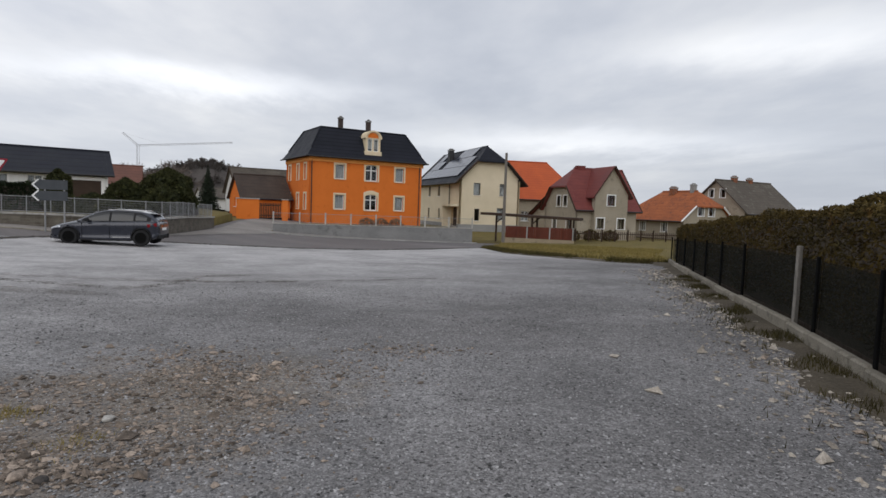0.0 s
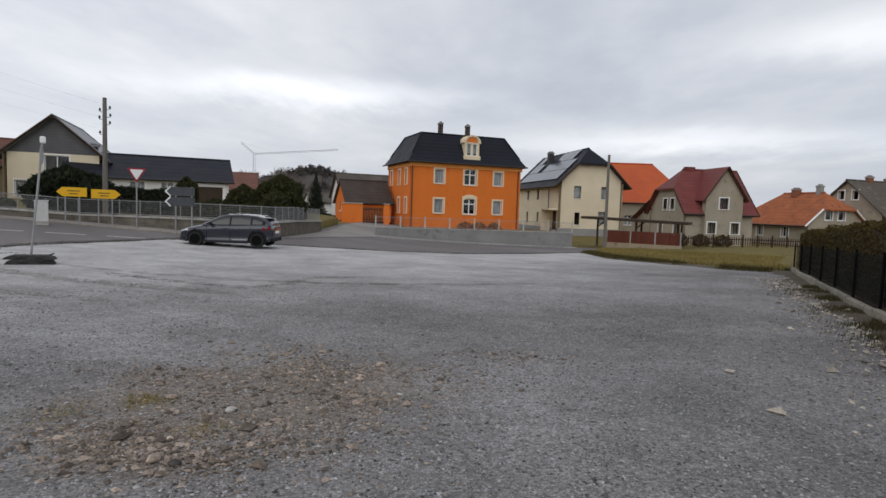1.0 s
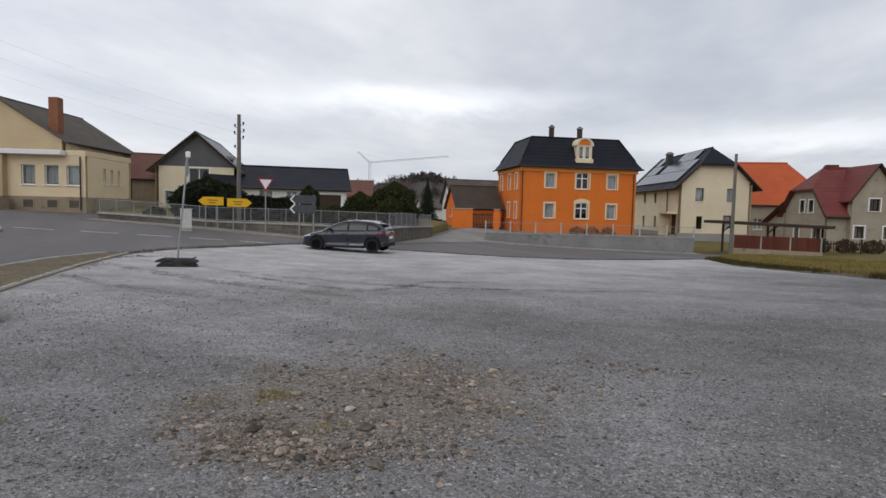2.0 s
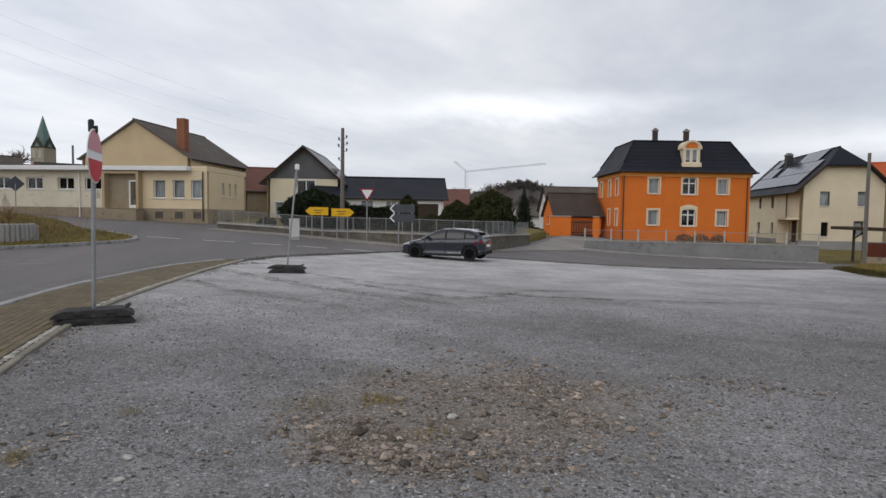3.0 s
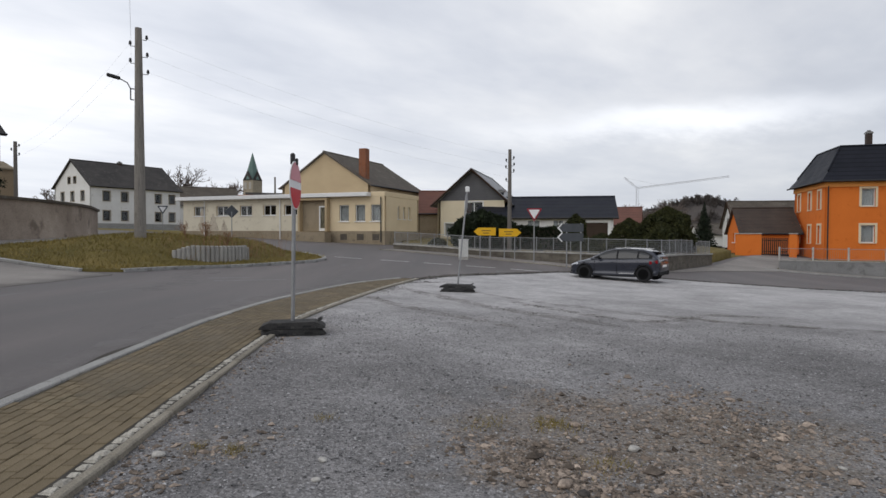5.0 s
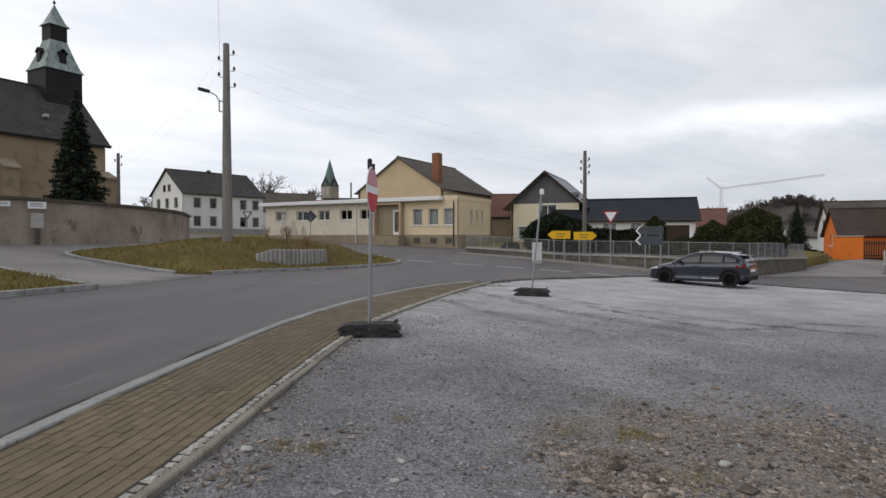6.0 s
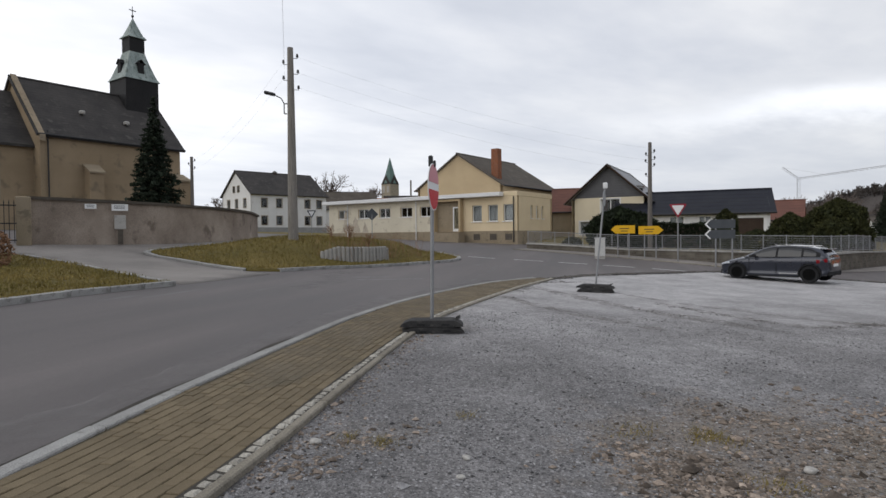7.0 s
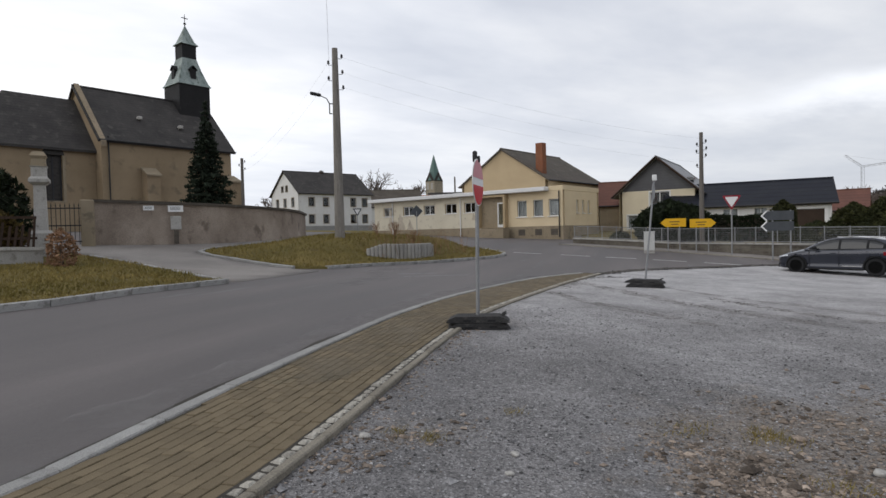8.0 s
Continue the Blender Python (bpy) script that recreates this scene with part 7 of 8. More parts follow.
bx = thing("utility_cabinet", pose(-21.4, 25.4, ground(-21.4, 25.4), 0, 0, 38), "pale grey street utility cabinet on a plinth", "cabinet")
bm = bmesh.new()
box(bm, -0.28, 0.28, -0.16, 0.16, -0.1, 0.12)
part("plinth", bm, MAT["concrete"], bx)
bm = bmesh.new()
box(bm, -0.27, 0.27, -0.15, 0.15, 0.12, 1.08, bevel=0.015)
part("cabinet_body", bm, MAT["grey_box"], bx)
bm = bmesh.new()
box(bm, -0.30, 0.30, -0.18, 0.18, 1.08, 1.13, bevel=0.015)
part("cabinet_lid", bm, MAT["grey_box"], bx)

for x, y, r in ((-48.8, 26.0, 20), (-55.8, 22.9, 25)):
    sg = thing("road_sign", pose(x, y, ground(x, y), 0, 0, 60), "small sign seen from behind on a thin post", "road sign")
    tube("post", [(0, 0, 0), (0, 0, 2.3)], 0.035, MAT["steel"], sg)
    if r == 20:
        bm = bmesh.new()
        box(bm, -0.42, 0.42, -0.012, 0.0, -0.42, 0.42, pose(0, 0, 2.3, 0, 45, 0))
        part("plate", bm, MAT["sign_back"], sg)
    else:
        part("plate", triangle(0.95, -0.03, 2.3), MAT["sign_back"], sg)
        part("plate_field", triangle(0.6, -0.04, 2.3), MAT["sign_white"], sg)

# ---- poles and wires ----
def insulators(parent, spots):
    for x, z in spots:
        bm = bmesh.new()
        cone(bm, (0, 0, z - 0.06), (x, 0, z - 0.06), 0.014, 0.014, 5)
        cone(bm, (x, 0, z - 0.06), (x, 0, z + 0.02), 0.016, 0.016, 5)
        part("bracket", bm, MAT["dark_steel"], parent)
        bm = bmesh.new()
        cone(bm, (x, 0, z + 0.0), (x, 0, z + 0.14), 0.06, 0.04, 8)
        part("insulator", bm, MAT["dark_steel"], parent)


def mast(x, y, z0, z1, r0, r1, mat, label, yaw, spots):
    p = thing("utility_pole", pose(x, y, z0, 0, 0, yaw), label, "pole", "utility poles")
    bm = bmesh.new()
    cone(bm, (0, 0, -0.3), (0, 0, z1 - z0), r0, r1, 14)
    part("shaft", bm, mat, p, smooth=False)
    insulators(p, spots)
    return p


big_pole = mast(-25.6, 9.57, 1.5, 10.05, 0.24, 0.13, MAT["pole"], "tall tapered concrete utility pole with a street lamp on the island", 70, [(0.30, 8.15), (0.32, 7.45), (0.34, 6.75), (-0.30, 7.85), (-0.30, 7.15)])
tube("lamp_arm", [(-0.16, 0, 6.05), (-0.30, 0, 6.05), (-0.30, 0, 5.6), (-0.18, 0, 5.6)], 0.025, MAT["dark_steel"], big_pole)
tube("lamp_rod", [(-0.30, 0, 6.05), (-0.42, 0, 6.28), (-0.72, 0, 6.42)], 0.022, MAT["dark_steel"], big_pole)
bm = bmesh.new()
box(bm, -1.18, -0.68, -0.1, 0.1, -0.06, 0.07, pose(0, 0, 6.27, 0, 12, 0), bevel=0.04)
part("lamp_head", bm, MAT["dark_steel"], big_pole)
mast(-21.2, 29.6, 0.4, 6.9, 0.15, 0.10, MAT["wood_pole"], "weathered utility pole behind the garden wall", 35, [(0.24, 5.95), (0.26, 5.55), (0.24, 5.15), (-0.22, 5.8), (-0.24, 5.4), (-0.22, 4.6)])
mast(7.8, 43.3, -0.9, 5.85, 0.13, 0.09, MAT["wood_pole"], "weathered wooden pole beside the carport", 0, [])
mast(-49.3, 10.3, 2.2, 8.0, 0.14, 0.11, MAT["wood_pole"], "dark wooden pole beside the church", 70, [(0.22, 5.5), (-0.22, 5.2), (0.22, 4.9)])
mast(-102, 63.6, 2.0, 13.0, 0.2, 0.16, MAT["wood_pole"], "thin dark pole behind far roofs", 0, [])


def wire(a, b, sag):
    a, b = Vector(a), Vector(b)
    c = bpy.data.curves.new("wire", "CURVE")
    c.dimensions, c.bevel_depth, c.bevel_resolution = "3D", 0.0022, 1
    s = c.splines.new("POLY")
    s.points.add(16)
    for i in range(17):
        u = i / 16
        p = a.lerp(b, u) - Vector((0, 0, sag * 4 * u * (1 - u)))
        s.points[i].co = (*p, 1)
    c.materials.append(MAT["steel"])
    tagged(new("overhead_wire", c), "thin overhead wire between the utility poles", "wire", "overhead wires")


for k, z in ((0.28, 9.65), (0.30, 8.95), (0.3, 8.3)):
    wire((-25.5, 9.6 + k, z), (-21.2, 29.6 + k, z - 3.1), 0.5)
for k, z in ((-0.28, 9.4), (-0.28, 8.7)):
    wire((-25.7, 9.57 + k, z), (-49.3, 10.3 + k, z - 1.9), 0.7)
    wire((-25.6, 9.57 + k, z), (14.0, -4.5 + 3 * k, z + 0.6), 0.4)


# ---- plants ----
rng = np.random.default_rng(5)


def leaves(name, centres, size, mat, parent=None, flat=0.0, long=1.6):
    """Many small leaf quads at the given places, turned at random."""
    c = np.asarray(centres, float)
    n = len(c)
    a = rng.normal(size=(n, 3))
    a[:, 2] *= 1 - flat
    a /= np.linalg.norm(a, axis=1)[:, None]
    b = np.cross(a, rng.normal(size=(n, 3)))
    b /= np.linalg.norm(b, axis=1)[:, None]
    s = size * rng.uniform(0.6, 1.4, (n, 1))
    a, b = a * s * long, b * s * 0.5
    V = np.stack([c - a, c + b, c + a, c - b], 1).reshape(-1, 3)
    F = np.arange(4 * n).reshape(n, 4)
    return raw(name, V, F, mat, parent=parent)


def shell(n, rx, ry, h, power=1.0, fill=0.25):
    """Places on an uneven bush: a body of height h that narrows upwards."""
    u = rng.uniform(0, 1, n)
    a = rng.uniform(0, 2 * math.pi, n)
    prof = np.where(power > 1.5, 1 - u, np.sqrt(np.clip(1 - (2 * u - 0.75) ** 2 / 1.6, 0, 1)) * np.clip((1 - u) * 6, 0, 1) ** 0.6)
    lump = 1 + 0.16 * np.sin(a * 3 + u * 7) + 0.10 * np.sin(a * 7 - u * 11)
    r = prof * lump * (1 - fill * rng.uniform(0, 1, n) ** 2)
    return np.c_[np.cos(a) * r * rx, np.sin(a) * r * ry, u * h]


def bush(name, x, y, z, rx, ry, h, mat, label, n, size, power=1.0, category="shrub", group=""):
    b = thing(name, pose(x, y, z), label, category, group)
    bm = bmesh.new()
    cone(bm, (0, 0, -0.1), (0, 0, h * 0.75), 0.07, 0.02, 6)
    part("trunk", bm, MAT["bark"], b)
    tagged(leaves("crown", shell(n, rx, ry, h, power), size, mat, b), kind="stuff")
    return b


def in_garden(x, y):
    return ground(x, y) + 0.40 + bed(x, y)


bush("pine_shrub", -24.2, 30.6, in_garden(-24.2, 30.6), 2.1, 1.4, 2.6, MAT["conifer"], "spreading dark pine shrub behind the garden wall", 8500, 0.11)
bush("pine_shrub", -22.9, 30.9, in_garden(-22.9, 30.9), 1.2, 1.0, 2.2, MAT["conifer"], "spreading dark pine shrub behind the garden wall", 3500, 0.11)


def clipped_hedge(a, b, w, h, label):
    """A dense clipped hedge between two points: a dark core of twigs under leaves on every side."""
    (ax, ay), (bx, by) = a, b
    L_ = math.hypot(bx - ax, by - ay)
    t = thing("clipped_hedge", pose(ax, ay, min(in_garden(*a), in_garden(*b)), 0, 0, math.degrees(math.atan2(by - ay, bx - ax))), label, "hedge")
    bm = bmesh.new()
    box(bm, 0.1, L_ - 0.1, -w / 2 + 0.08, w / 2 - 0.08, -0.2, h - 0.1, bevel=0.15)
    part("twigs", bm, MAT["bark"], t)
    n = int(1500 * L_)
    q = rng.uniform(0, 1, (n, 3)) * np.array([L_, w, h]) - np.array([0, w / 2, 0])
    face = rng.integers(0, 4, n)
    q[face == 0, 1], q[face == 1, 1], q[face == 2, 2] = -w / 2, w / 2, h
    ends = (face == 3) & (rng.uniform(0, 1, n) < 0.5)
    q[ends, 0] = np.where(rng.uniform(0, 1, ends.sum()) < 0.5, 0, L_)
    q[:, 2] += 0.07 * np.sin(q[:, 0] * 2.2) * (q[:, 2] > h * 0.6)
    q += rng.normal(0, 0.045, (n, 3))
    tagged(leaves("foliage", q, 0.08, MAT["conifer"], t), kind="stuff")


clipped_hedge((-24.3, 34.4), (-19.9, 36.3), 0.9, 1.55, "dense dark clipped hedge before the bungalow")
bush("thuja", -19.75, 35.2, in_garden(-19.75, 35.2), 0.72, 0.72, 2.45, MAT["juniper"], "broad rounded green thuja", 6500, 0.08)
bush("yew", -14.05, 36.4, in_garden(-14.05, 36.4), 1.5, 1.4, 2.95, MAT["juniper"], "large rounded dark green evergreen bush", 12000, 0.09)
bush("yew", -13.4, 34.2, in_garden(-13.4, 34.2), 0.8, 0.9, 1.85, MAT["juniper"], "rounded dark green evergreen bush", 5000, 0.08)
bush("cone_shrub", -16.0, 35.2, in_garden(-16.0, 35.2), 0.98, 1.0, 2.15, MAT["juniper"], "cone-shaped olive green conifer", 6500, 0.08)
for x, y, r, h in ((-17.5, 34.6, 0.95, 1.2), (-18.6, 34.2, 0.7, 1.0), (-15.0, 34.0, 0.8, 1.0), (-16.8, 32.3, 0.35, 0.5), (-27.4, 29.8, 0.6, 0.6), (-20.4, 31.6, 0.25, 0.55)):
    bush("low_shrub", x, y, in_garden(x, y), r, r * 0.9, h, MAT["juniper"], "low rounded evergreen shrub in the garden", 2200, 0.07, group="low garden shrubs")
for x, y, r in ((-2.6, 45.6, 0.55), (-1.5, 45.7, 0.6), (-0.3, 45.8, 0.5)):
    bush("brown_shrub", x, y, -0.15, r, 0.4, 0.75, MAT["dry"], "low brown winter shrub on the terrace", 900, 0.05, group="terrace shrubs")
for x, y, r, h in ((-28.3, -4.2, 1.4, 3.0), (-25.6, -3.4, 1.3, 3.3), (-23.6, -3.3, 1.1, 1.8)):
    bush("churchyard_shrub", x, y, ground(x, y), r, r, h, MAT["hedge"] if h < 2 else MAT["conifer"], "dark shrub beside the churchyard gate", 3000, 0.10, group="churchyard shrubs")
bush("dry_shrub", -21.75, -0.95, ground(-21.75, -0.95), 0.5, 0.4, 1.15, MAT["dry"], "brown dry shrub at the corner of the low wall", 900, 0.05)
for x, y in ((17.5, 52.0), (19.4, 52.3), (15.6, 51.7)):
    bush("garden_shrub", x, y, -0.9, 0.7, 0.5, 0.95, MAT["hedge"], "small brownish garden shrub before the cottage", 800, 0.07, group="cottage shrubs")


def spruce(x, y, z, h, r, n_tier, label):
    t = thing("spruce", pose(x, y, z), label, "tree")
    bm = bmesh.new()
    cone(bm, (0, 0, -0.2), (0, 0, h), 0.16, 0.01, 8)
    part("trunk", bm, MAT["bark"], t)
    pts = []
    for i in range(n_tier):
        u = i / (n_tier - 1)
        zz = h * (0.06 + 0.92 * u)
        rr = r * (1 - u) ** 0.92 + 0.03
        k = int(10 - 5 * u)
        for j in range(k):
            a = 2 * math.pi * (j + 0.37 * i) / k + rng.uniform(-0.25, 0.25)
            ln = rr * rng.uniform(0.72, 1.12)
            m = max(10, int(95 * ln))
            s = rng.uniform(0.05, 1, m) ** 0.75
            px = np.cos(a) * s * ln + rng.normal(0, 0.07, m) * (0.25 + ln)
            py = np.sin(a) * s * ln + rng.normal(0, 0.07, m) * (0.25 + ln)
            pz = zz - 0.42 * s * ln + 0.16 * (s * ln) ** 2 + rng.normal(0, 0.05, m) - 0.05
            pts.append(np.c_[px, py, pz])
    tagged(leaves("crown", np.vstack(pts), 0.07, MAT["spruce"], t, 0.3), kind="stuff")


spruce(-33.0, 5.1, 1.75, 7.1, 1.7, 28, "slender dark green spruce before the church")
spruce(-25.2, 78.4, -0.2, 6.2, 1.7, 24, "far dark spruce behind the side street")


def branch_mesh(seed, h, spread, depth, n0=5, taper=0.58, girth=0.022):
    """Verts and faces of a leafless tree: tapered three-sided branches, forking depth times."""
    r = np.random.default_rng(seed)
    V, F = [], []
    def seg(p, q, r0, r1):
        d = q - p
        d = d / (np.linalg.norm(d) + 1e-9)
        s = np.cross(d, [0.31, 0.77, 0.55])
        s /= np.linalg.norm(s)
        t = np.cross(d, s)
        b = len(V)
        for c, rad in ((p, r0), (q, r1)):
            for k in range(3):
                a = 2 * math.pi * k / 3
                V.append(c + rad * (math.cos(a) * s + math.sin(a) * t))
        for k in range(3):
            j = (k + 1) % 3
            F.append((b + k, b + j, b + 3 + j, b + 3 + k))
    def grow(p, d, ln, rad, lev):
        bend = d + r.normal(0, 0.12, 3)
        bend /= np.linalg.norm(bend)
        q = p + bend * ln
        seg(p, q, rad, rad * 0.65)
        if lev == 0:
            return
        for k in range(n0 if lev == depth else r.integers(2, 4)):
            nd = bend + r.normal(0, spread, 3) + np.array([0, 0, 0.18])
            nd /= np.linalg.norm(nd)
            grow(p + (q - p) * r.uniform(0.55, 1.0), nd, ln * r.uniform(0.6, 0.82), rad * taper, lev - 1)
    grow(np.zeros(3), np.array([0, 0, 1.0]), h * 0.30, h * girth, depth)
    return np.array(V), F


def bare_tree(x, y, z, h, seed, label):
    t = thing("bare_tree", pose(x, y, z), label, "tree", "leafless trees")
    V, F = branch_mesh(seed, h, 0.46, 6, 7, 0.70, 0.020)
    raw("crown", V, F, MAT["twig"], parent=t)


for x, y, h, sd in ((-24.5, 11.7, 1.5, 21), (-24.9, 11.2, 1.2, 22), (-24.1, 12.55, 1.4, 23)):
    t = thing("dry_shrub", pose(x, y, ground(x, y) + 0.05 + mound(x, y) - 0.05), "leafless reddish-brown twiggy shrub on the grassy island", "shrub", "twiggy shrubs")
    V, F = branch_mesh(sd, h, 0.4, 4, 8, 0.7, 0.013)
    raw("crown", V, F, MAT["dry"], parent=t)
bare_tree(-110.4, 48.2, 2.0, 15.5, 3, "leafless round-crowned tree behind the white farmhouse")
bare_tree(-124.0, 65.4, 2.0, 15.0, 4, "leafless tree behind the far roofs")
bare_tree(-150.0, 40.0, 2.0, 15.0, 9, "leafless tree behind the far roofs")
bare_tree(-36.5, 80.0, 0.0, 9.0, 6, "leafless tree behind the bungalow")
bare_tree(-30.5, 84.0, 0.0, 8.5, 8, "leafless tree behind the bungalow")
bush("tall_shrub", 53.5, 57.5, -1.2, 6.0, 4.5, 6.6, MAT["hedge"], "tall dark brown-green shrubbery behind the hedge", 9000, 0.22)

def rise(a):
    return 2.6 + 14.5 * math.exp(-((a - 0.32) / 0.10) ** 2) + 0.9 * math.sin(a * 9) + 0.6 * math.sin(a * 23 + 1)


# far woods on the rise, joined
protos = [branch_mesh(s, 1.0, 0.6, 4, 6, 0.8, 0.03) for s in (21, 22, 23, 24)]
VV, FF, base = [], [], 0
def plant(x, y, z, h, k):
    global base
    V, F = protos[k]
    a = rng.uniform(0, 6.28)
    R = np.array([[math.cos(a), -math.sin(a), 0], [math.sin(a), math.cos(a), 0], [0, 0, 1]])
    W = (V * h * np.array([1.25, 1.25, 1.0])) @ R.T + np.array([x, y, z])
    VV.append(W)
    FF.extend([tuple(i + base for i in f) for f in F])
    base += len(V)
for i in range(230):
    az = 0.14 + 0.36 * rng.uniform(0, 1)
    d = rng.uniform(236, 280)
    plant(-math.sin(az) * d, math.cos(az) * d, rise(az) * (0.35 if d < 250 else 0.75) - 1, rng.uniform(5, 9), i % 4)
for i in range(110):
    az = rng.uniform(-0.9, 0.12)
    d = rng.uniform(190, 260)
    plant(-math.sin(az) * d, math.cos(az) * d, -2.5, rng.uniform(5, 8), i % 4)
for i in range(70):
    az = rng.uniform(0.5, 1.6)
    d = rng.uniform(170, 240)
    plant(-math.sin(az) * d, math.cos(az) * d, 0, rng.uniform(6, 10), i % 4)
tagged(raw("far_woods", np.vstack(VV), FF, MAT["wood_far"]), "leafless grey-brown woods on the far rise", "woods", kind="stuff")
# a low wooded rise behind, on the skyline
bm = bmesh.new()
az = np.linspace(-1.1, 1.75, 90)
prev = None
for a in az:
    hgt = rise(a)
    cur = [bm.verts.new((-math.sin(a) * d, math.cos(a) * d, z)) for d, z in ((225, -6), (250, hgt * 0.75), (275, hgt), (330, -8))]
    if prev:
        for i in range(3):
            bm.faces.new((prev[i], cur[i], cur[i + 1], prev[i + 1]))
    prev = cur
tagged(part("far_rise", bm, MAT["wood_far"], smooth=True), "low wooded rise on the skyline", "hill", kind="structure")

# ---- hedge and dark screen fence ----
hl = resample(HEDGE, 80)
hedge = thing("hedge", pose(0, 0, 0), "long clipped brown-green hedge behind a dark fence", "hedge")
n = 90000
s = rng.uniform(0, 1, n) ** 1.7
idx = s * 79
i0 = np.minimum(idx.astype(int), 78)
s = 1 - s
idx = s * 79
i0 = np.minimum(idx.astype(int), 78)
fr = (idx - i0)[:, None]
P = hl[i0] * (1 - fr) + hl[i0 + 1] * fr
T = hl[i0 + 1] - hl[i0]
T /= np.linalg.norm(T, axis=1)[:, None]
N = np.c_[-T[:, 1], T[:, 0]]
top = 1.34 + 0.42 * np.minimum(s / 0.45, 1)
side = rng.uniform(0, 1, n)
u = np.where(side < 0.62, 0.12 + 0.12 * rng.uniform(0, 1, n) ** 2, rng.uniform(0.12, 1.05, n))
z = np.where(side < 0.62, rng.uniform(0.15, 1, n) * top, top - 0.1 * rng.uniform(0, 1, n) ** 2)
z = z + 0.05 * np.sin(P[:, 1] * 2.1) + 0.03 * np.sin(P[:, 1] * 5.3)
pts = np.c_[P + N * u[:, None], z + ground_many(P[:, 0], P[:, 1])]
tagged(leaves("foliage", pts, 0.024, MAT["hedge"], hedge, long=1.4), kind="stuff")
core = offset(hl, 0.62)
V, F = [], []
for (x, y), k in zip(core, np.linspace(0, 1, 80)):
    g = ground(x, y)
    d = 0.40
    tg = 1.24 + 0.42 * min(k / 0.45, 1)
    for a, b in ((-d, 0.0), (-d, tg), (d, tg), (d, 0.0)):
        V.append((x + a * 0.95, y - a * 0.3, g + b))
for i in range(79):
    a, b = 4 * i, 4 * i + 4
    F += [(a, a + 1, b + 1, b), (a + 1, a + 2, b + 2, b + 1), (a + 2, a + 3, b + 3, b + 2)]
F += [(0, 1, 2, 3), (316, 319, 318, 317)]
raw("hedge_core", V, F, MAT["bark"], parent=hedge)

sf = thing("screen_fence", pose(0, 0, 0), "dark fabric screen fence with posts on a low concrete base", "fence")
fp = resample(HEDGE, 17)
pale_post = int(np.hypot(fp[:, 0] - 5.85, fp[:, 1] - 8.3).argmin())
fp[pale_post] = (5.66, 7.80)
for i, (x, y) in enumerate(fp):
    g = ground(x, y)
    bm = bmesh.new()
    pale = i == pale_post
    w = 0.032 if pale else 0.021
    box(bm, x - w, x + w, y - w, y + w, g, g + (1.24 if pale else 0.98 + 0.16 * min(i / 6, 1)), bevel=0.008)
    part("post", bm, MAT["pole"] if pale else MAT["post_black"], sf, "pale concrete post" if pale else "")
    if i < 16:
        x2, y2 = fp[i + 1]
        k = 8
        V, F = [], []
        for j in range(k + 1):
            t = j / k
            px, py = x + (x2 - x) * t, y + (y2 - y) * t
            w = 0.012 * math.sin(j * 2.3 + i)
            gg = ground(px, py)
            for zz in (0.2, 0.6, 0.92 + 0.16 * min(i / 6, 1)):
                V.append((px + 0.05 + w, py, gg + zz))
        for j in range(k):
            for m in range(2):
                a = 3 * j + m
                F.append((a, a + 1, a + 4, a + 3))
        raw("screen_panel", V, F, MAT["screen"], True, sf)
for i, (a, b) in enumerate(zip(fp, fp[1:])):
    d = b - a
    L = float(np.hypot(*d))
    bm = bmesh.new()
    box(bm, 0.01, L - 0.01, -0.06, 0.06, -0.2, 0.17, bevel=0.025)
    p = part("base_slab", bm, MAT["edging"], sf)
    za, zb = ground(*a), ground(*b)
    p.matrix_basis = pose(a[0] - 0.06, a[1], za + random.uniform(-0.02, 0.01), random.uniform(-3, 3), -math.degrees(math.atan2(zb - za, L)), math.degrees(math.atan2(d[1], d[0])) + random.uniform(-0.8, 0.8))


# ---- grass blades on the lawns near the road ----
def blades(name, poly, n, h, label, lift, seed):
    r = np.random.default_rng(seed)
    P = np.array(poly)
    lo, hi = P.min(0), P.max(0)
    pts = []
    while len(pts) < n:
        q = r.uniform(lo, hi, (n, 2))
        x, y = q[:, 0], q[:, 1]
        inside = np.zeros(n, bool)
        for (ax, ay), (bx, by) in zip(P, np.roll(P, -1, 0)):
            c = (ay > y) != (by > y)
            inside ^= c & (x < (bx - ax) * (y - ay) / (by - ay + 1e-12) + ax)
        pts.extend(q[inside])
    q = np.array(pts[:n])
    z = ground_many(q[:, 0], q[:, 1]) + np.array([lift(a, b) for a, b in q])
    a = r.uniform(0, 6.28, n)
    hh = h * r.uniform(0.4, 1.3, n)
    w = 0.012 + 0.01 * r.uniform(0, 1, n)
    lean = r.normal(0, 0.45, (n, 2)) * hh[:, None]
    V = np.stack([np.c_[q[:, 0] - np.cos(a) * w, q[:, 1] - np.sin(a) * w, z - 0.01], np.c_[q[:, 0] + np.cos(a) * w, q[:, 1] + np.sin(a) * w, z - 0.01], np.c_[q + lean, z + hh]], 1).reshape(-1, 3)
    tagged(raw(name, V, np.arange(3 * n).reshape(n, 3), MAT["blade"]), label, "grass", kind="stuff")


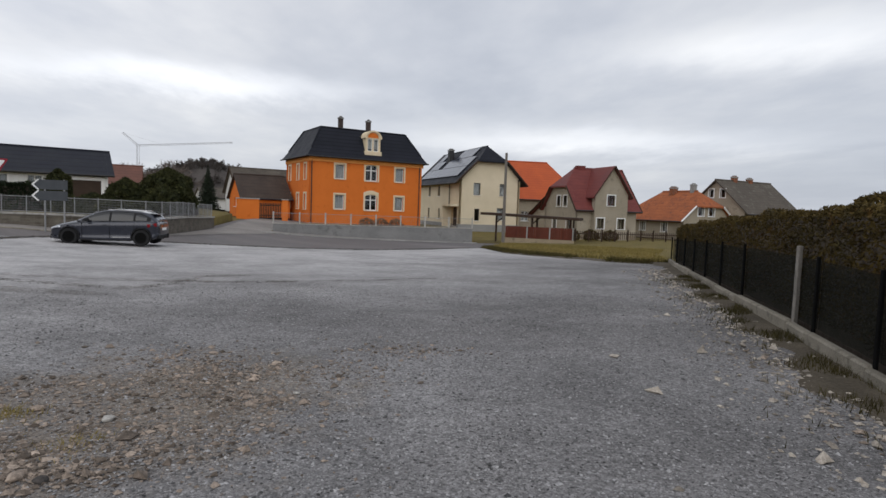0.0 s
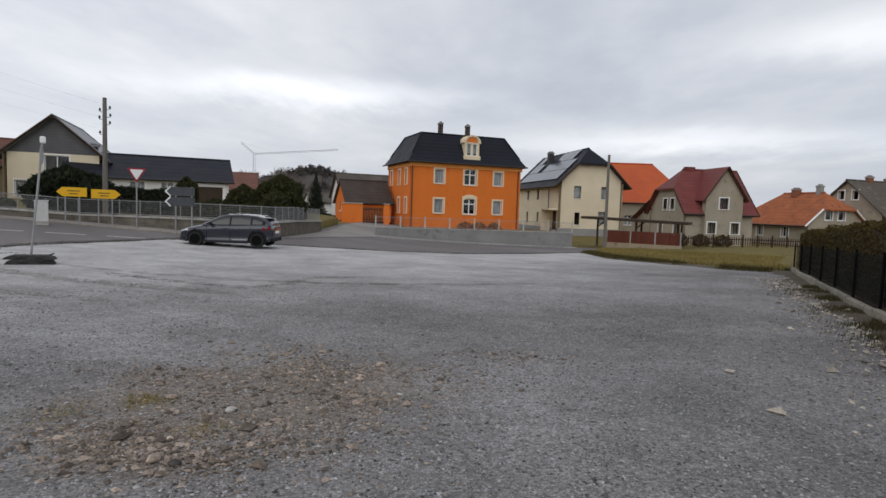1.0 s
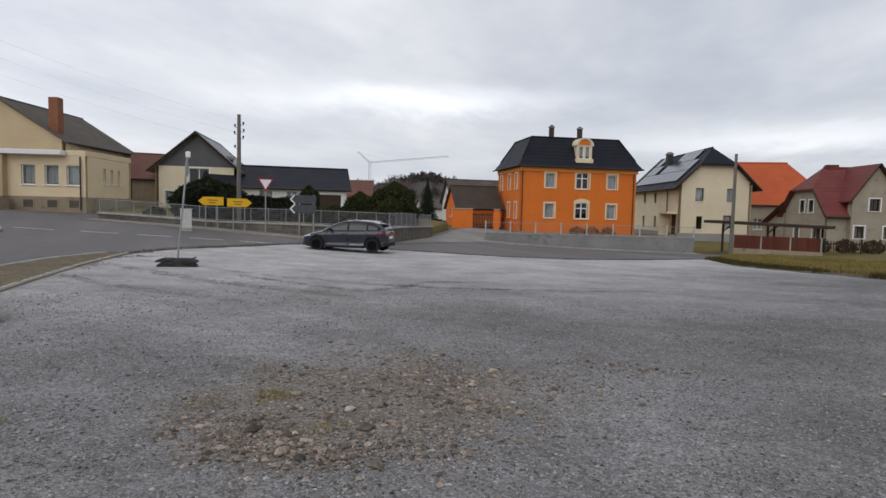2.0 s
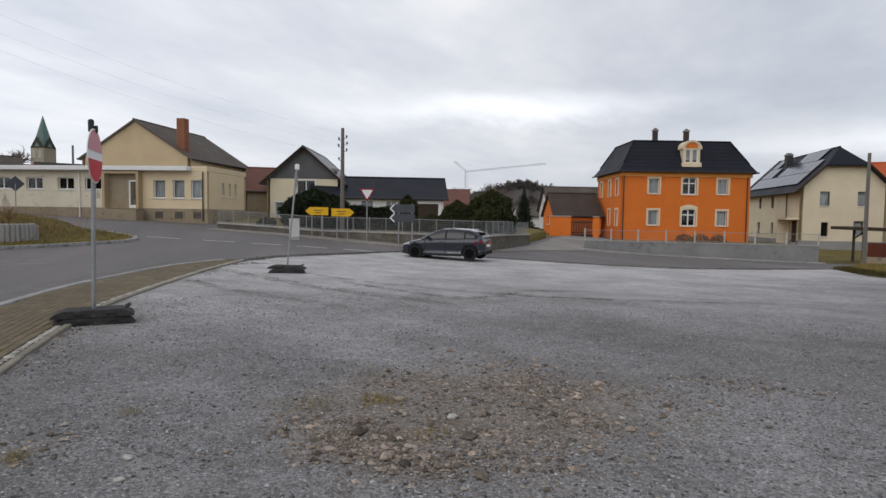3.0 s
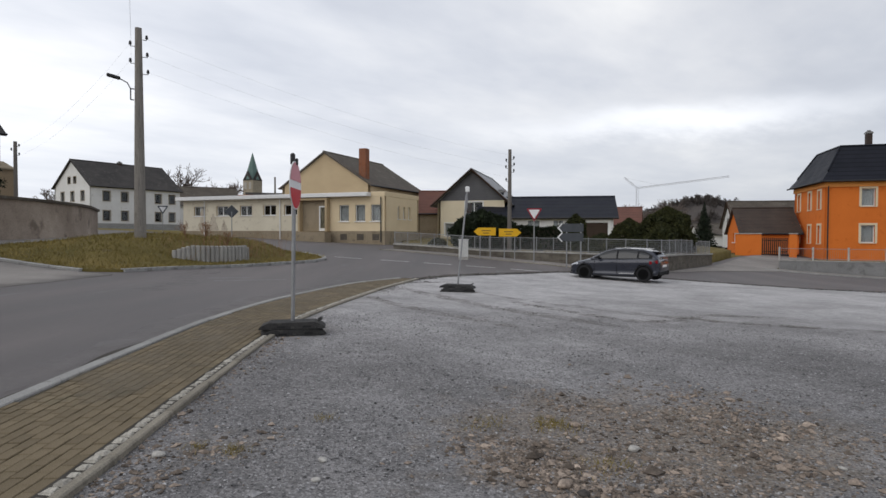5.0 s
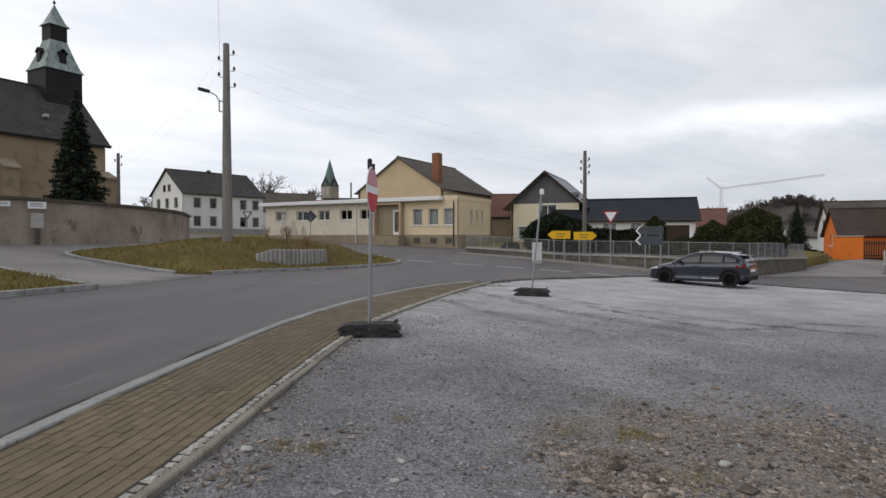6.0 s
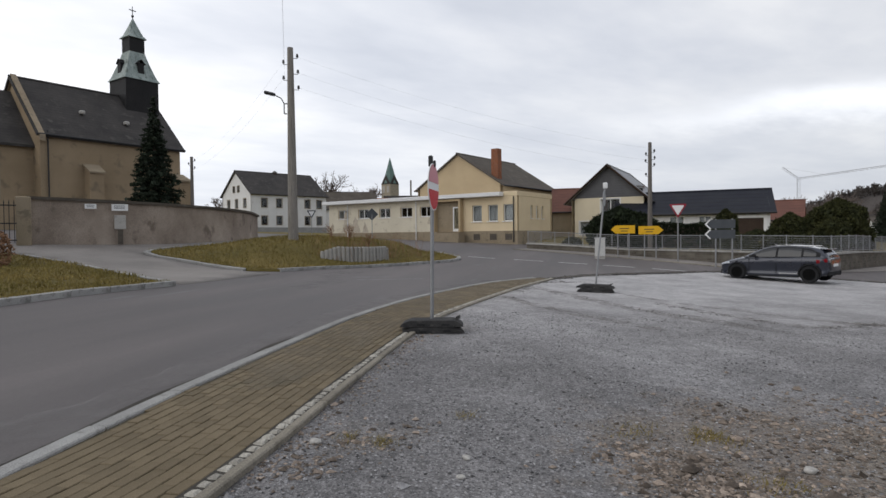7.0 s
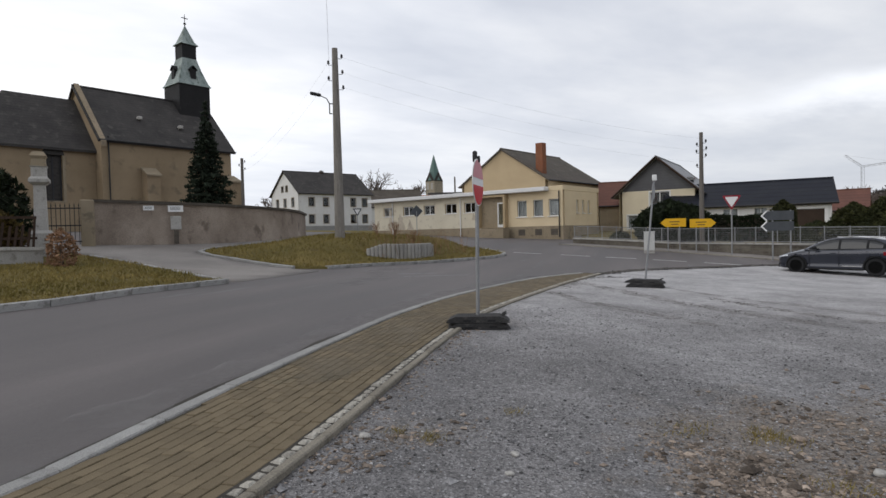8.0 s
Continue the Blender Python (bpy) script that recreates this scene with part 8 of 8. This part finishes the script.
blades("island_grass", ISLAND, 16000, 0.11, "tufty winter grass on the island mound", lambda x, y: 0.05 + mound(x, y), 1)
blades("roadside_grass", [(-17.0, 3.05), (-16.0, 1.7), (-15.0, 0.45), (-13.9, -0.6), (-13.2, -1.55), (-11.6, -4.2), (-16, -6), (-24.4, -0.3), (-21.8, 1.2), (-19.0, 2.35)], 12000, 0.07, "short winter grass beside the road", lambda x, y: 0.06 + 0.06 * noise.noise((x * 0.7, y * 0.7, 2)), 2)
blades("verge_grass", [(4.7, 31.8)] + LOT_RIGHT + [(10.3, 21.2), (12, 26), (16, 34), (7.6, 43.0), (6.6, 38)], 16000, 0.10, "yellowed winter grass beyond the gravel", lambda x, y: 0.03 + 0.05 * noise.noise((x * 0.8, y * 0.8, 7)), 3)

# ---- planter of ribbed concrete palisades on the island, dry stems behind ----
pl = thing("palisade_planter", pose(0, 0, 0), "low planter ring of weathered grey concrete palisades", "planter")
for i in range(19):
    u = i / 18
    a = (u - 0.5) * 1.1
    x, y = -22.75 - 1.1 * (1 - math.cos(a * 1.5)) - 0.05, 11.45 + 1.55 * math.sin(a * 1.25) / math.sin(0.6875)
    g = ground(x, y) + 0.03
    h = min(0.68, 0.46 + 1.1 * u) if u < 0.96 else 0.6
    bm = bmesh.new()
    cone(bm, (0, 0, -0.2), (0, 0, h - 0.03), 0.09, 0.088, 10)
    cone(bm, (0, 0, h - 0.03), (0, 0, h), 0.088, 0.065, 10)
    p = part("palisade", bm, MAT["concrete"], pl)
    p.matrix_basis = pose(x, y, g, random.uniform(-1.5, 1.5), random.uniform(-1.5, 1.5), random.uniform(0, 360))
stems = thing("dry_perennial", pose(-24.2, 12.0, 0.6), "reddish-brown dry stems in the planter", "plant")
V, F = [], []
for i in range(260):
    x, y = rng.normal(0, 0.7), rng.normal(0.2, 1.5)
    h = rng.uniform(0.4, 1.25)
    lx, ly = rng.normal(0, 0.22, 2)
    b = len(V)
    V += [(x - 0.012, y, 0), (x + 0.012, y, 0), (x + lx + 0.004, y + ly, h), (x + lx - 0.004, y + ly, h)]
    F.append((b, b + 1, b + 2, b + 3))
tagged(raw("dry_foliage", V, F, MAT["dry"], parent=stems), kind="stuff")


# ---- road markings, tyre ruts, loose stones, paving ----
for i, (a, b) in enumerate((((-24.9, 18.95), (-23.7, 19.85)), ((-22.9, 20.45), (-21.6, 21.25)), ((-20.9, 21.6), (-19.6, 22.3)), ((-18.9, 22.6), (-17.5, 23.2)), ((-16.8, 23.5), (-15.3, 24.0)), ((-14.4, 25.3), (-12.9, 25.7)))):
    A, B = np.array([a, b]), np.array([a, b])
    tagged(ribbon("road_marking", offset(A, 0.07), offset(B, -0.07), -0.027, MAT["white_paint"], 4), "worn white lane dash on the asphalt", "road marking", "lane dashes", "structure")
for a, b in (((-17.4, 8.6), (-17.0, 10.9)), ((-18.3, 8.9), (-18.0, 10.2))):
    A = np.array([a, b])
    tagged(ribbon("road_marking", offset(A, 0.1), offset(A, -0.1), -0.028, MAT["asphalt_patch"], 4), "pale worn patch on the asphalt", "road marking", "", "structure")

def lot_z(x, y):
    return ground(x, y) + 0.012 * noise.noise((x * 0.9, y * 0.9, 0)) + 0.03 * noise.noise((x * 0.22, y * 0.22, 3))


OCT = np.array([(1, 0, 0), (0, 1, 0), (-1, 0, 0), (0, -1, 0), (0, 0, 1), (0, 0, -1)], float)
OF = np.array([(0, 1, 4), (1, 2, 4), (2, 3, 4), (3, 0, 4), (1, 0, 5), (2, 1, 5), (3, 2, 5), (0, 3, 5)])


def stones(name, xy, size, mat, label, seed, flat=0.5):
    r = np.random.default_rng(seed)
    n = len(xy)
    z = np.array([lot_z(x, y) for x, y in xy])
    V = np.repeat(OCT[None], n, 0) * r.uniform(0.55, 1.25, (n, 6, 1))
    V += r.normal(0, 0.18, (n, 6, 3))
    V[:, :, 2] *= flat
    a = r.uniform(0, 6.28, n)
    c, s_ = np.cos(a)[:, None], np.sin(a)[:, None]
    V[:, :, 0], V[:, :, 1] = V[:, :, 0] * c - V[:, :, 1] * s_, V[:, :, 0] * s_ + V[:, :, 1] * c
    V *= size[:, None, None]
    V[:, :, 0] += xy[:, 0][:, None]
    V[:, :, 1] += xy[:, 1][:, None]
    V[:, :, 2] += (z + size * 0.18)[:, None]
    F = (OF[None] + 6 * np.arange(n)[:, None, None]).reshape(-1, 3)
    return tagged(raw(name, V.reshape(-1, 3), F, mat), label, "gravel", kind="stuff")


def on_lot(q):
    P = np.array([tuple(p) for p in edge_line] + LOT_FAR + LOT_RIGHT + HEDGE)
    x, y = q[:, 0], q[:, 1]
    ins = np.zeros(len(q), bool)
    for (ax, ay), (bx, by) in zip(P, np.roll(P, -1, 0)):
        c = (ay > y) != (by > y)
        ins ^= c & (x < (bx - ax) * (y - ay) / (by - ay + 1e-12) + ax)
    return q[ins]


rg = np.random.default_rng(17)
d = 1.6 + 10.5 * rg.uniform(0, 1, 130000) ** 1.5
a = np.radians(rg.uniform(-52, 108, 130000))
q = on_lot(np.c_[-np.sin(a) * d, np.cos(a) * d])
stones("loose_gravel", q, rg.lognormal(math.log(0.0085), 0.35, len(q)), MAT["stone"], "grey crushed stone lying on the lot", 3)
cl = [(-2.75, 3.62, 0.30, 0.22, 700), (-2.35, 3.45, 0.35, 0.15, 800), (-1.95, 3.45, 0.22, 0.12, 180), (-1.75, 4.0, 0.45, 0.35, 900), (-1.3, 4.9, 0.30, 0.16, 350), (-2.0, 5.6, 0.22, 0.3, 300), (-0.6, 5.6, 0.5, 0.3, 220), (-2.9, 5.15, 0.35, 0.25, 380), (-2.5, 6.3, 0.45, 0.25, 380), (-1.6, 5.5, 0.6, 0.5, 800), (-1.2, 4.6, 0.35, 0.4, 260), (-2.3, 4.6, 0.6, 0.6, 800), (0.2, 6.6, 0.35, 0.12, 120), (-4.1, 1.45, 0.15, 0.2, 120), (-0.9, 3.4, 0.6, 0.5, 120), (-4.3, 2.1, 0.22, 0.3, 260), (0.0, 6.6, 0.5, 0.25, 200), (-1.4, 5.7, 0.5, 0.25, 300), (4.3, 6.0, 0.3, 0.6, 200), (3.7, 4.2, 0.3, 0.8, 200)]
q = np.vstack([np.c_[rg.normal(x, sx, k), rg.normal(y, sy, k)] for x, y, sx, sy, k in cl])
stones("brown_stones", q, rg.lognormal(math.log(0.0128), 0.5, len(q)), MAT["stone_brown"], "brown and ochre stones dug up in a patch of the lot", 4)
RUTS = ([(-13.6, 12.2), (-8.7, 10.7), (-7.0, 10.35), (-4.7, 10.1)], [(-8.5, 11.9), (-5.4, 11.0), (-4.5, 11.7), (-4.35, 13.2), (-3.3, 13.9)], [(-5.0, 12.3), (-3.6, 12.4), (-2.2, 12.8)], [(-12, 9.8), (-9, 8.9), (-6, 8.6)], [(-13.6, 15.0), (-14.0, 13.3), (-13.2, 12.0), (-11.8, 10.6)])
q = []
for line, k, w in zip(RUTS, (350, 500, 200, 120, 1300), (0.09, 0.09, 0.08, 0.08, 0.24)):
    L_ = resample(line, 400)
    i = rg.integers(0, 400, k)
    keep = np.array([noise.noise((j * 0.035, w * 90, 1)) > -0.12 for j in i])
    q.append((L_[i] + rg.normal(0, w, (k, 2)))[keep])
q = np.vstack(q)
stones("rut_stones", q, rg.lognormal(math.log(0.014), 0.4, len(q)), MAT["stone_damp"], "damp dark stones thrown up along tyre ruts", 9, 0.35)


def film(name, line, half, dz, mat, label, seed, n=160):
    """A ragged strip of thin dirt along a line, laid just above the gravel or the road."""
    P = resample(line, n)
    w = np.array([half * (0.55 + 0.9 * abs(noise.noise((i * 0.11, seed, 1))) + 0.5 * abs(noise.noise((i * 0.6, seed, 4)))) for i in range(n)])
    w *= np.minimum(1, np.minimum(np.arange(n), n - 1 - np.arange(n)) / 12)
    T = np.gradient(P, axis=0)
    T /= np.linalg.norm(T, axis=1)[:, None]
    N = np.c_[-T[:, 1], T[:, 0]]
    rows = []
    for k in (-1, -0.33, 0.33, 1):
        q = P + N * (w * k)[:, None]
        rows += [(x, y, dz(x, y)) for x, y in q]
    F = [(r * n + i, r * n + i + 1, (r + 1) * n + i + 1, (r + 1) * n + i) for r in range(3) for i in range(n - 1)]
    return tagged(raw(name, rows, F, mat, True), label, "dirt", kind="structure")


for i, (line, w) in enumerate(zip(RUTS, (0.30, 0.22, 0.18, 0.22, 0.30))):
    film("tyre_rut", line, w, lambda x, y: lot_z(x, y) + 0.012, MAT["rut_film"], "soft brown tyre rut across the gravel", i * 3.7)
film("tyre_rut", [(-12.4, 13.4), (-8.4, 12.4), (-4.6, 12.2), (-1.5, 13.0), (1.6, 14.4)], 0.22, lambda x, y: lot_z(x, y) + 0.013, MAT["rut_film"], "soft brown tyre rut across the gravel", 31.0)
LOT_RIM = [(-14.3, 13.9), (-15.1, 15.6), (-15.55, 18.2), (-15.3, 21.2), (-14.0, 25.3), (-9.8, 26.2), (-4.8, 26.2), (0.3, 27.6), (4.3, 31.0)]
film("lot_rim", LOT_RIM, 0.30, lambda x, y: max(lot_z(x, y), ground(x, y)) + 0.022, MAT["edge_film"], "dark dirt along the far rim of the gravel", 12.0, 260)
R_ = resample(LOT_RIM, 400)
q = R_[rg.integers(0, 400, 2600)] + rg.normal(0, 0.16, (2600, 2))
stones("rim_stones", q, rg.lognormal(math.log(0.02), 0.5, len(q)), MAT["stone_damp"], "dark stones and clods along the rim of the gravel", 21, 0.5)
film("road_dust", [tuple(p) for p in offset(kerb_line, 0.42)[6:-2]], 0.30, lambda x, y: ground(x, y) - 0.024, MAT["dust_film"], "pale dust drifted along the edge of the asphalt", 8.0, 200)
film("road_dust", [(-15.2, 5.8), (-17.3, 7.6), (-19.6, 8.7), (-20.3, 10.4)], 0.5, lambda x, y: ground(x, y) - 0.024, MAT["dust_film"], "pale dust drifted along the edge of the asphalt", 5.0)
mid = (resample(EDGE, 60) + resample(KERB, 60)) / 2
film("paving_dust", [tuple(p) for p in mid[24:-2]], 0.62, lambda x, y: ground(x, y) + 0.030, MAT["sand_film"], "pale sand trodden over the paving blocks", 15.0, 200)
hn = resample(HEDGE, 200)
k = rg.integers(20, 200, 4200)
q = hn[k] + np.c_[-rg.gamma(3.2, 0.2, 4200) - 0.14, rg.normal(0, 0.08, 4200)]
stones("edge_stones", q, rg.lognormal(math.log(0.021), 0.5, 4200), MAT["rubble_stone"], "broken pale brown stones along the fence foot", 6)
en = resample(EDGE, 300)
k = rg.integers(40, 170, 700)
q = offset(en, -0.12)[k] + np.c_[rg.gamma(1.4, 0.12, 700), rg.normal(0, 0.06, 700)]
stones("edging_stones", q, rg.lognormal(math.log(0.015), 0.4, 700), MAT["stone_brown"], "loose stones along the edging", 7)

for x, y, r, m, lab in ((-2.11, 4.36, 0.050, "sandstone", "whitish rounded stone lying on the gravel"), (-1.99, 3.34, 0.042, "stone_dark", "dark stone lying on the gravel"), (-3.58, 2.52, 0.036, "sandstone", "pale stone lying on the gravel"),
                     (-0.85, 5.02, 0.03, "sandstone", "small whitish stone on the gravel"), (-3.35, 2.3, 0.032, "sandstone", "pale stone lying on the gravel"), (-4.46, 1.75, 0.05, "sandstone", "flat pale stone lying on the gravel"), (-2.15, 3.38, 0.055, "stone_brown", "flat brown stone in the dug-up patch"), (-2.72, 4.55, 0.05, "stone_brown", "flat brown stone in the dug-up patch")):
    bm = bmesh.new()
    bmesh.ops.create_icosphere(bm, subdivisions=2, radius=r)
    for v in bm.verts:
        k = 1 + 0.42 * noise.noise(v.co * 22 + Vector((x * 9, y * 9, 0)))
        v.co = Vector((v.co.x * 1.15 * k, v.co.y * 0.9 * k, v.co.z * 0.42 * k))
    st = part("stone", bm, MAT[m], smooth=True, m=pose(x, y, lot_z(x, y) + r * 0.3, 0, 0, x * 200))
    tagged(st, lab, "stone", "single stones")


def tuft(x, y, n, r, label):
    t = thing("grass_tuft", pose(x, y, lot_z(x, y)), label, "grass", "grass tufts in the gravel")
    V = []
    for i in range(n):
        a, b = rg.normal(0, r, 2)
        lx, ly = rg.normal(0, 0.03, 2)
        h = rg.uniform(0.015, 0.05)
        V += [(a - 0.004, b, 0), (a + 0.004, b, 0), (a + lx, b + ly, h)]
    tagged(raw("tuft_grass", V, [(3 * i, 3 * i + 1, 3 * i + 2) for i in range(n)], MAT["blade"], parent=t), kind="stuff")


for x, y, n, r in ((-2.88, 4.42, 260, 0.10), (-4.19, 2.17, 120, 0.05), (-4.44, 2.0, 60, 0.05), (-3.3, 4.0, 90, 0.1), (-4.35, 3.1, 60, 0.06), (-2.1, 3.9, 120, 0.12)):
    tuft(x, y, n, r, "small tuft of dull grass in the gravel")
# moss and grass along the fence foot
V = []
for i in range(18000):
    k = rg.integers(40, 195)
    x, y = hn[k] + np.array([-0.1 - rg.gamma(1.9, 0.14), rg.normal(0, 0.08)])
    if noise.noise((x * 1.3, y * 1.3, 4)) < -0.05:
        continue
    z = lot_z(x, y)
    lx, ly = rg.normal(0, 0.03, 2)
    V += [(x - 0.006, y, z - 0.005), (x + 0.006, y, z - 0.005), (x + lx, y + ly, z + rg.uniform(0.03, 0.12))]
tagged(raw("fence_grass", V, [(3 * i, 3 * i + 1, 3 * i + 2) for i in range(len(V) // 3)], MAT["dark_blade"]), "moss and dry grass along the fence foot", "grass", kind="stuff")

HL = resample(HEDGE, 160)
half = 0.62 + 0.2 * np.sin(np.arange(160) * 0.37) + 0.10 * np.sin(np.arange(160) * 1.13)
rows = []
for q_ in (0.0, 0.35, 0.7, 1.0):
    p = HL + np.c_[-half * q_ - 0.08, np.zeros(160)]
    rows += [(x, y, lot_z(x, y) + (0.035, 0.03, 0.016, -0.02)[int(q_ * 3.01)]) for x, y in p]
F = [(r * 160 + i, r * 160 + i + 1, (r + 1) * 160 + i + 1, (r + 1) * 160 + i) for r in range(3) for i in range(159)]
tagged(raw("fence_foot", rows, F, MAT["earth"], True), "bare brown earth along the fence foot", "earth strip", kind="structure")

VL = resample([(3.4, 30.6), (4.7, 31.3), (5.3, 26.2), (7.0, 22.8), (8.4, 20.6), (9.9, 20.3)][1:], 90)
rows = []
for q_, h_ in ((-0.45, -0.02), (-0.15, 0.035), (0.15, 0.05), (0.5, 0.02)):
    wob = np.array([0.16 * noise.noise((x * 1.4, y * 1.4, q_ * 5)) for x, y in VL])
    p = offset(VL, q_) + wob[:, None]
    rows += [(x, y, ground(x, y) + h_) for x, y in p]
F = [(r * 90 + i, r * 90 + i + 1, (r + 1) * 90 + i + 1, (r + 1) * 90 + i) for r in range(3) for i in range(89)]
tagged(raw("verge_edge", rows, F, MAT["earth"], True), "torn brown earth edge between gravel and lawn", "earth strip", kind="structure")

V = []
for i in range(5200):
    x, y = VL[rg.integers(0, 90)] + rg.normal(0, 0.16, 2)
    if noise.noise((x * 0.9, y * 0.9, 8)) < -0.15:
        continue
    z = ground(x, y) + 0.03
    lx, ly = rg.normal(0, 0.06, 2)
    V += [(x - 0.014, y, z - 0.02), (x + 0.014, y, z - 0.02), (x + lx, y + ly, z + rg.uniform(0.05, 0.2))]
tagged(raw("verge_tufts", V, [(3 * i, 3 * i + 1, 3 * i + 2) for i in range(len(V) // 3)], MAT["dark_blade"]), "coarse brown grass along the torn edge of the lawn", "grass", kind="stuff")

# dark dirt in the bed of the cobbles, and a dark strip along the kerb foot
EB = resample(EDGE, 240)
tagged(ribbon("cobble_bed", offset(EB, -0.005), offset(EB, 0.118), 0.022, MAT["dirt"], 240), "dark dirt between the cobbles", "dirt", kind="structure")
KB = resample(KERB, 240)
gw = np.array([0.13 + 0.12 * max(0, noise.noise((i * 0.09, 3, 1)) + 0.25) for i in range(240)])
gut = [(x, y, ground(x, y) - 0.026) for x, y in offset(KB, 0.0)] + [(x, y, ground(x, y) - 0.031) for x, y in offset(KB, 0.0) + (offset(KB, 0.1) - offset(KB, 0.0)) * (gw * 10)[:, None]]
tagged(raw("gutter_dirt", gut, [(i, i + 1, 241 + i, 240 + i) for i in range(239)], MAT["dirt"]), "dark strip along the kerb foot", "dirt", kind="structure")

# cobble row and paving blocks
pav = bpy.data.objects["pavement"]
cob = []
for s in range(4):
    bm = bmesh.new()
    box(bm, -0.049, 0.049, -0.042, 0.042, -0.05, 0.0, bevel=0.016)
    for v in bm.verts:
        v.co += Vector((random.uniform(-0.008, 0.008), random.uniform(-0.008, 0.008), random.uniform(-0.004, 0.004)))
    cob.append(mesh_from("cobble", bm, MAT["cobble"]))
fine_edge = resample(EDGE, 1200)
seg = np.r_[0, np.cumsum(np.hypot(*np.diff(fine_edge, axis=0).T))]
tan = np.gradient(fine_edge, axis=0)
tan /= np.linalg.norm(tan, axis=1)[:, None]


def on_edge(s, u):
    x, y = np.interp(s, seg, fine_edge[:, 0]), np.interp(s, seg, fine_edge[:, 1])
    tx, ty = np.interp(s, seg, tan[:, 0]), np.interp(s, seg, tan[:, 1])
    return x - ty * u, y + tx * u, math.degrees(math.atan2(ty, tx))


s0 = 0.6
for i in range(240):
    x, y, yaw = on_edge(s0 + i * 0.122, 0.055)
    ob = new("cobble", cob[i % 4])
    ob.parent = pav
    ob.matrix_basis = pose(x, y, ground(x, y) + 0.034 + random.uniform(-0.006, 0.006), random.uniform(-4, 4), random.uniform(-4, 4), yaw + random.uniform(-6, 6))

kf = resample(KERB, 500)
bm = bmesh.new()
box(bm, -0.0966, 0.0966, -0.0478, 0.0478, -0.05, 0.0, bevel=0.005)
block = mesh_from("paving_block", bm, MAT["block"])
near, rest = [], []
for j in range(16):
    u = 0.165 + 0.1 * j
    for i in range(190):
        s = 0.4 + 0.2 * i + (0.1 if j % 2 else 0)
        if s > seg[-1] - 0.2:
            continue
        x, y, yaw = on_edge(s, u)
        dd = np.hypot(kf[:, 0] - x, kf[:, 1] - y)
        m = int(dd.argmin())
        t = kf[min(m + 1, 499)] - kf[max(m - 1, 0)]
        if (t[0] * (y - kf[m, 1]) - t[1] * (x - kf[m, 0])) > -0.16 * np.hypot(*t):
            continue
        (near if -6.1 < x and y > -0.6 else rest).append((x, y, yaw))
near.sort(key=lambda p: p[1])
rest += near[300:]
for x, y, yaw in near[:300]:
    ob = new("paving_block", block)
    ob.parent = pav
    ob.matrix_basis = pose(x, y, ground(x, y) + 0.024 + random.uniform(-0.003, 0.003), random.uniform(-0.8, 0.8), random.uniform(-0.8, 0.8), yaw + random.uniform(-0.5, 0.5))
V, F = [], []
for x, y, yaw in rest:
    m = pose(x, y, ground(x, y) + 0.024 + random.uniform(-0.002, 0.002), 0, 0, yaw)
    b = len(V)
    V += [tuple(m @ Vector(p)) for p in ((-0.0968, -0.0478, -0.03), (0.0968, -0.0478, -0.03), (0.0968, 0.0478, -0.03), (-0.0968, 0.0478, -0.03), (-0.0945, -0.0458, 0), (0.0945, -0.0458, 0), (0.0945, 0.0458, 0), (-0.0945, 0.0458, 0))]
    F += [tuple(b + i for i in f) for f in ((4, 5, 6, 7), (0, 1, 5, 4), (1, 2, 6, 5), (2, 3, 7, 6), (3, 0, 4, 7))]
tagged(raw("paving_rest", V, F, MAT["block_rest"], parent=pav), kind="stuff")
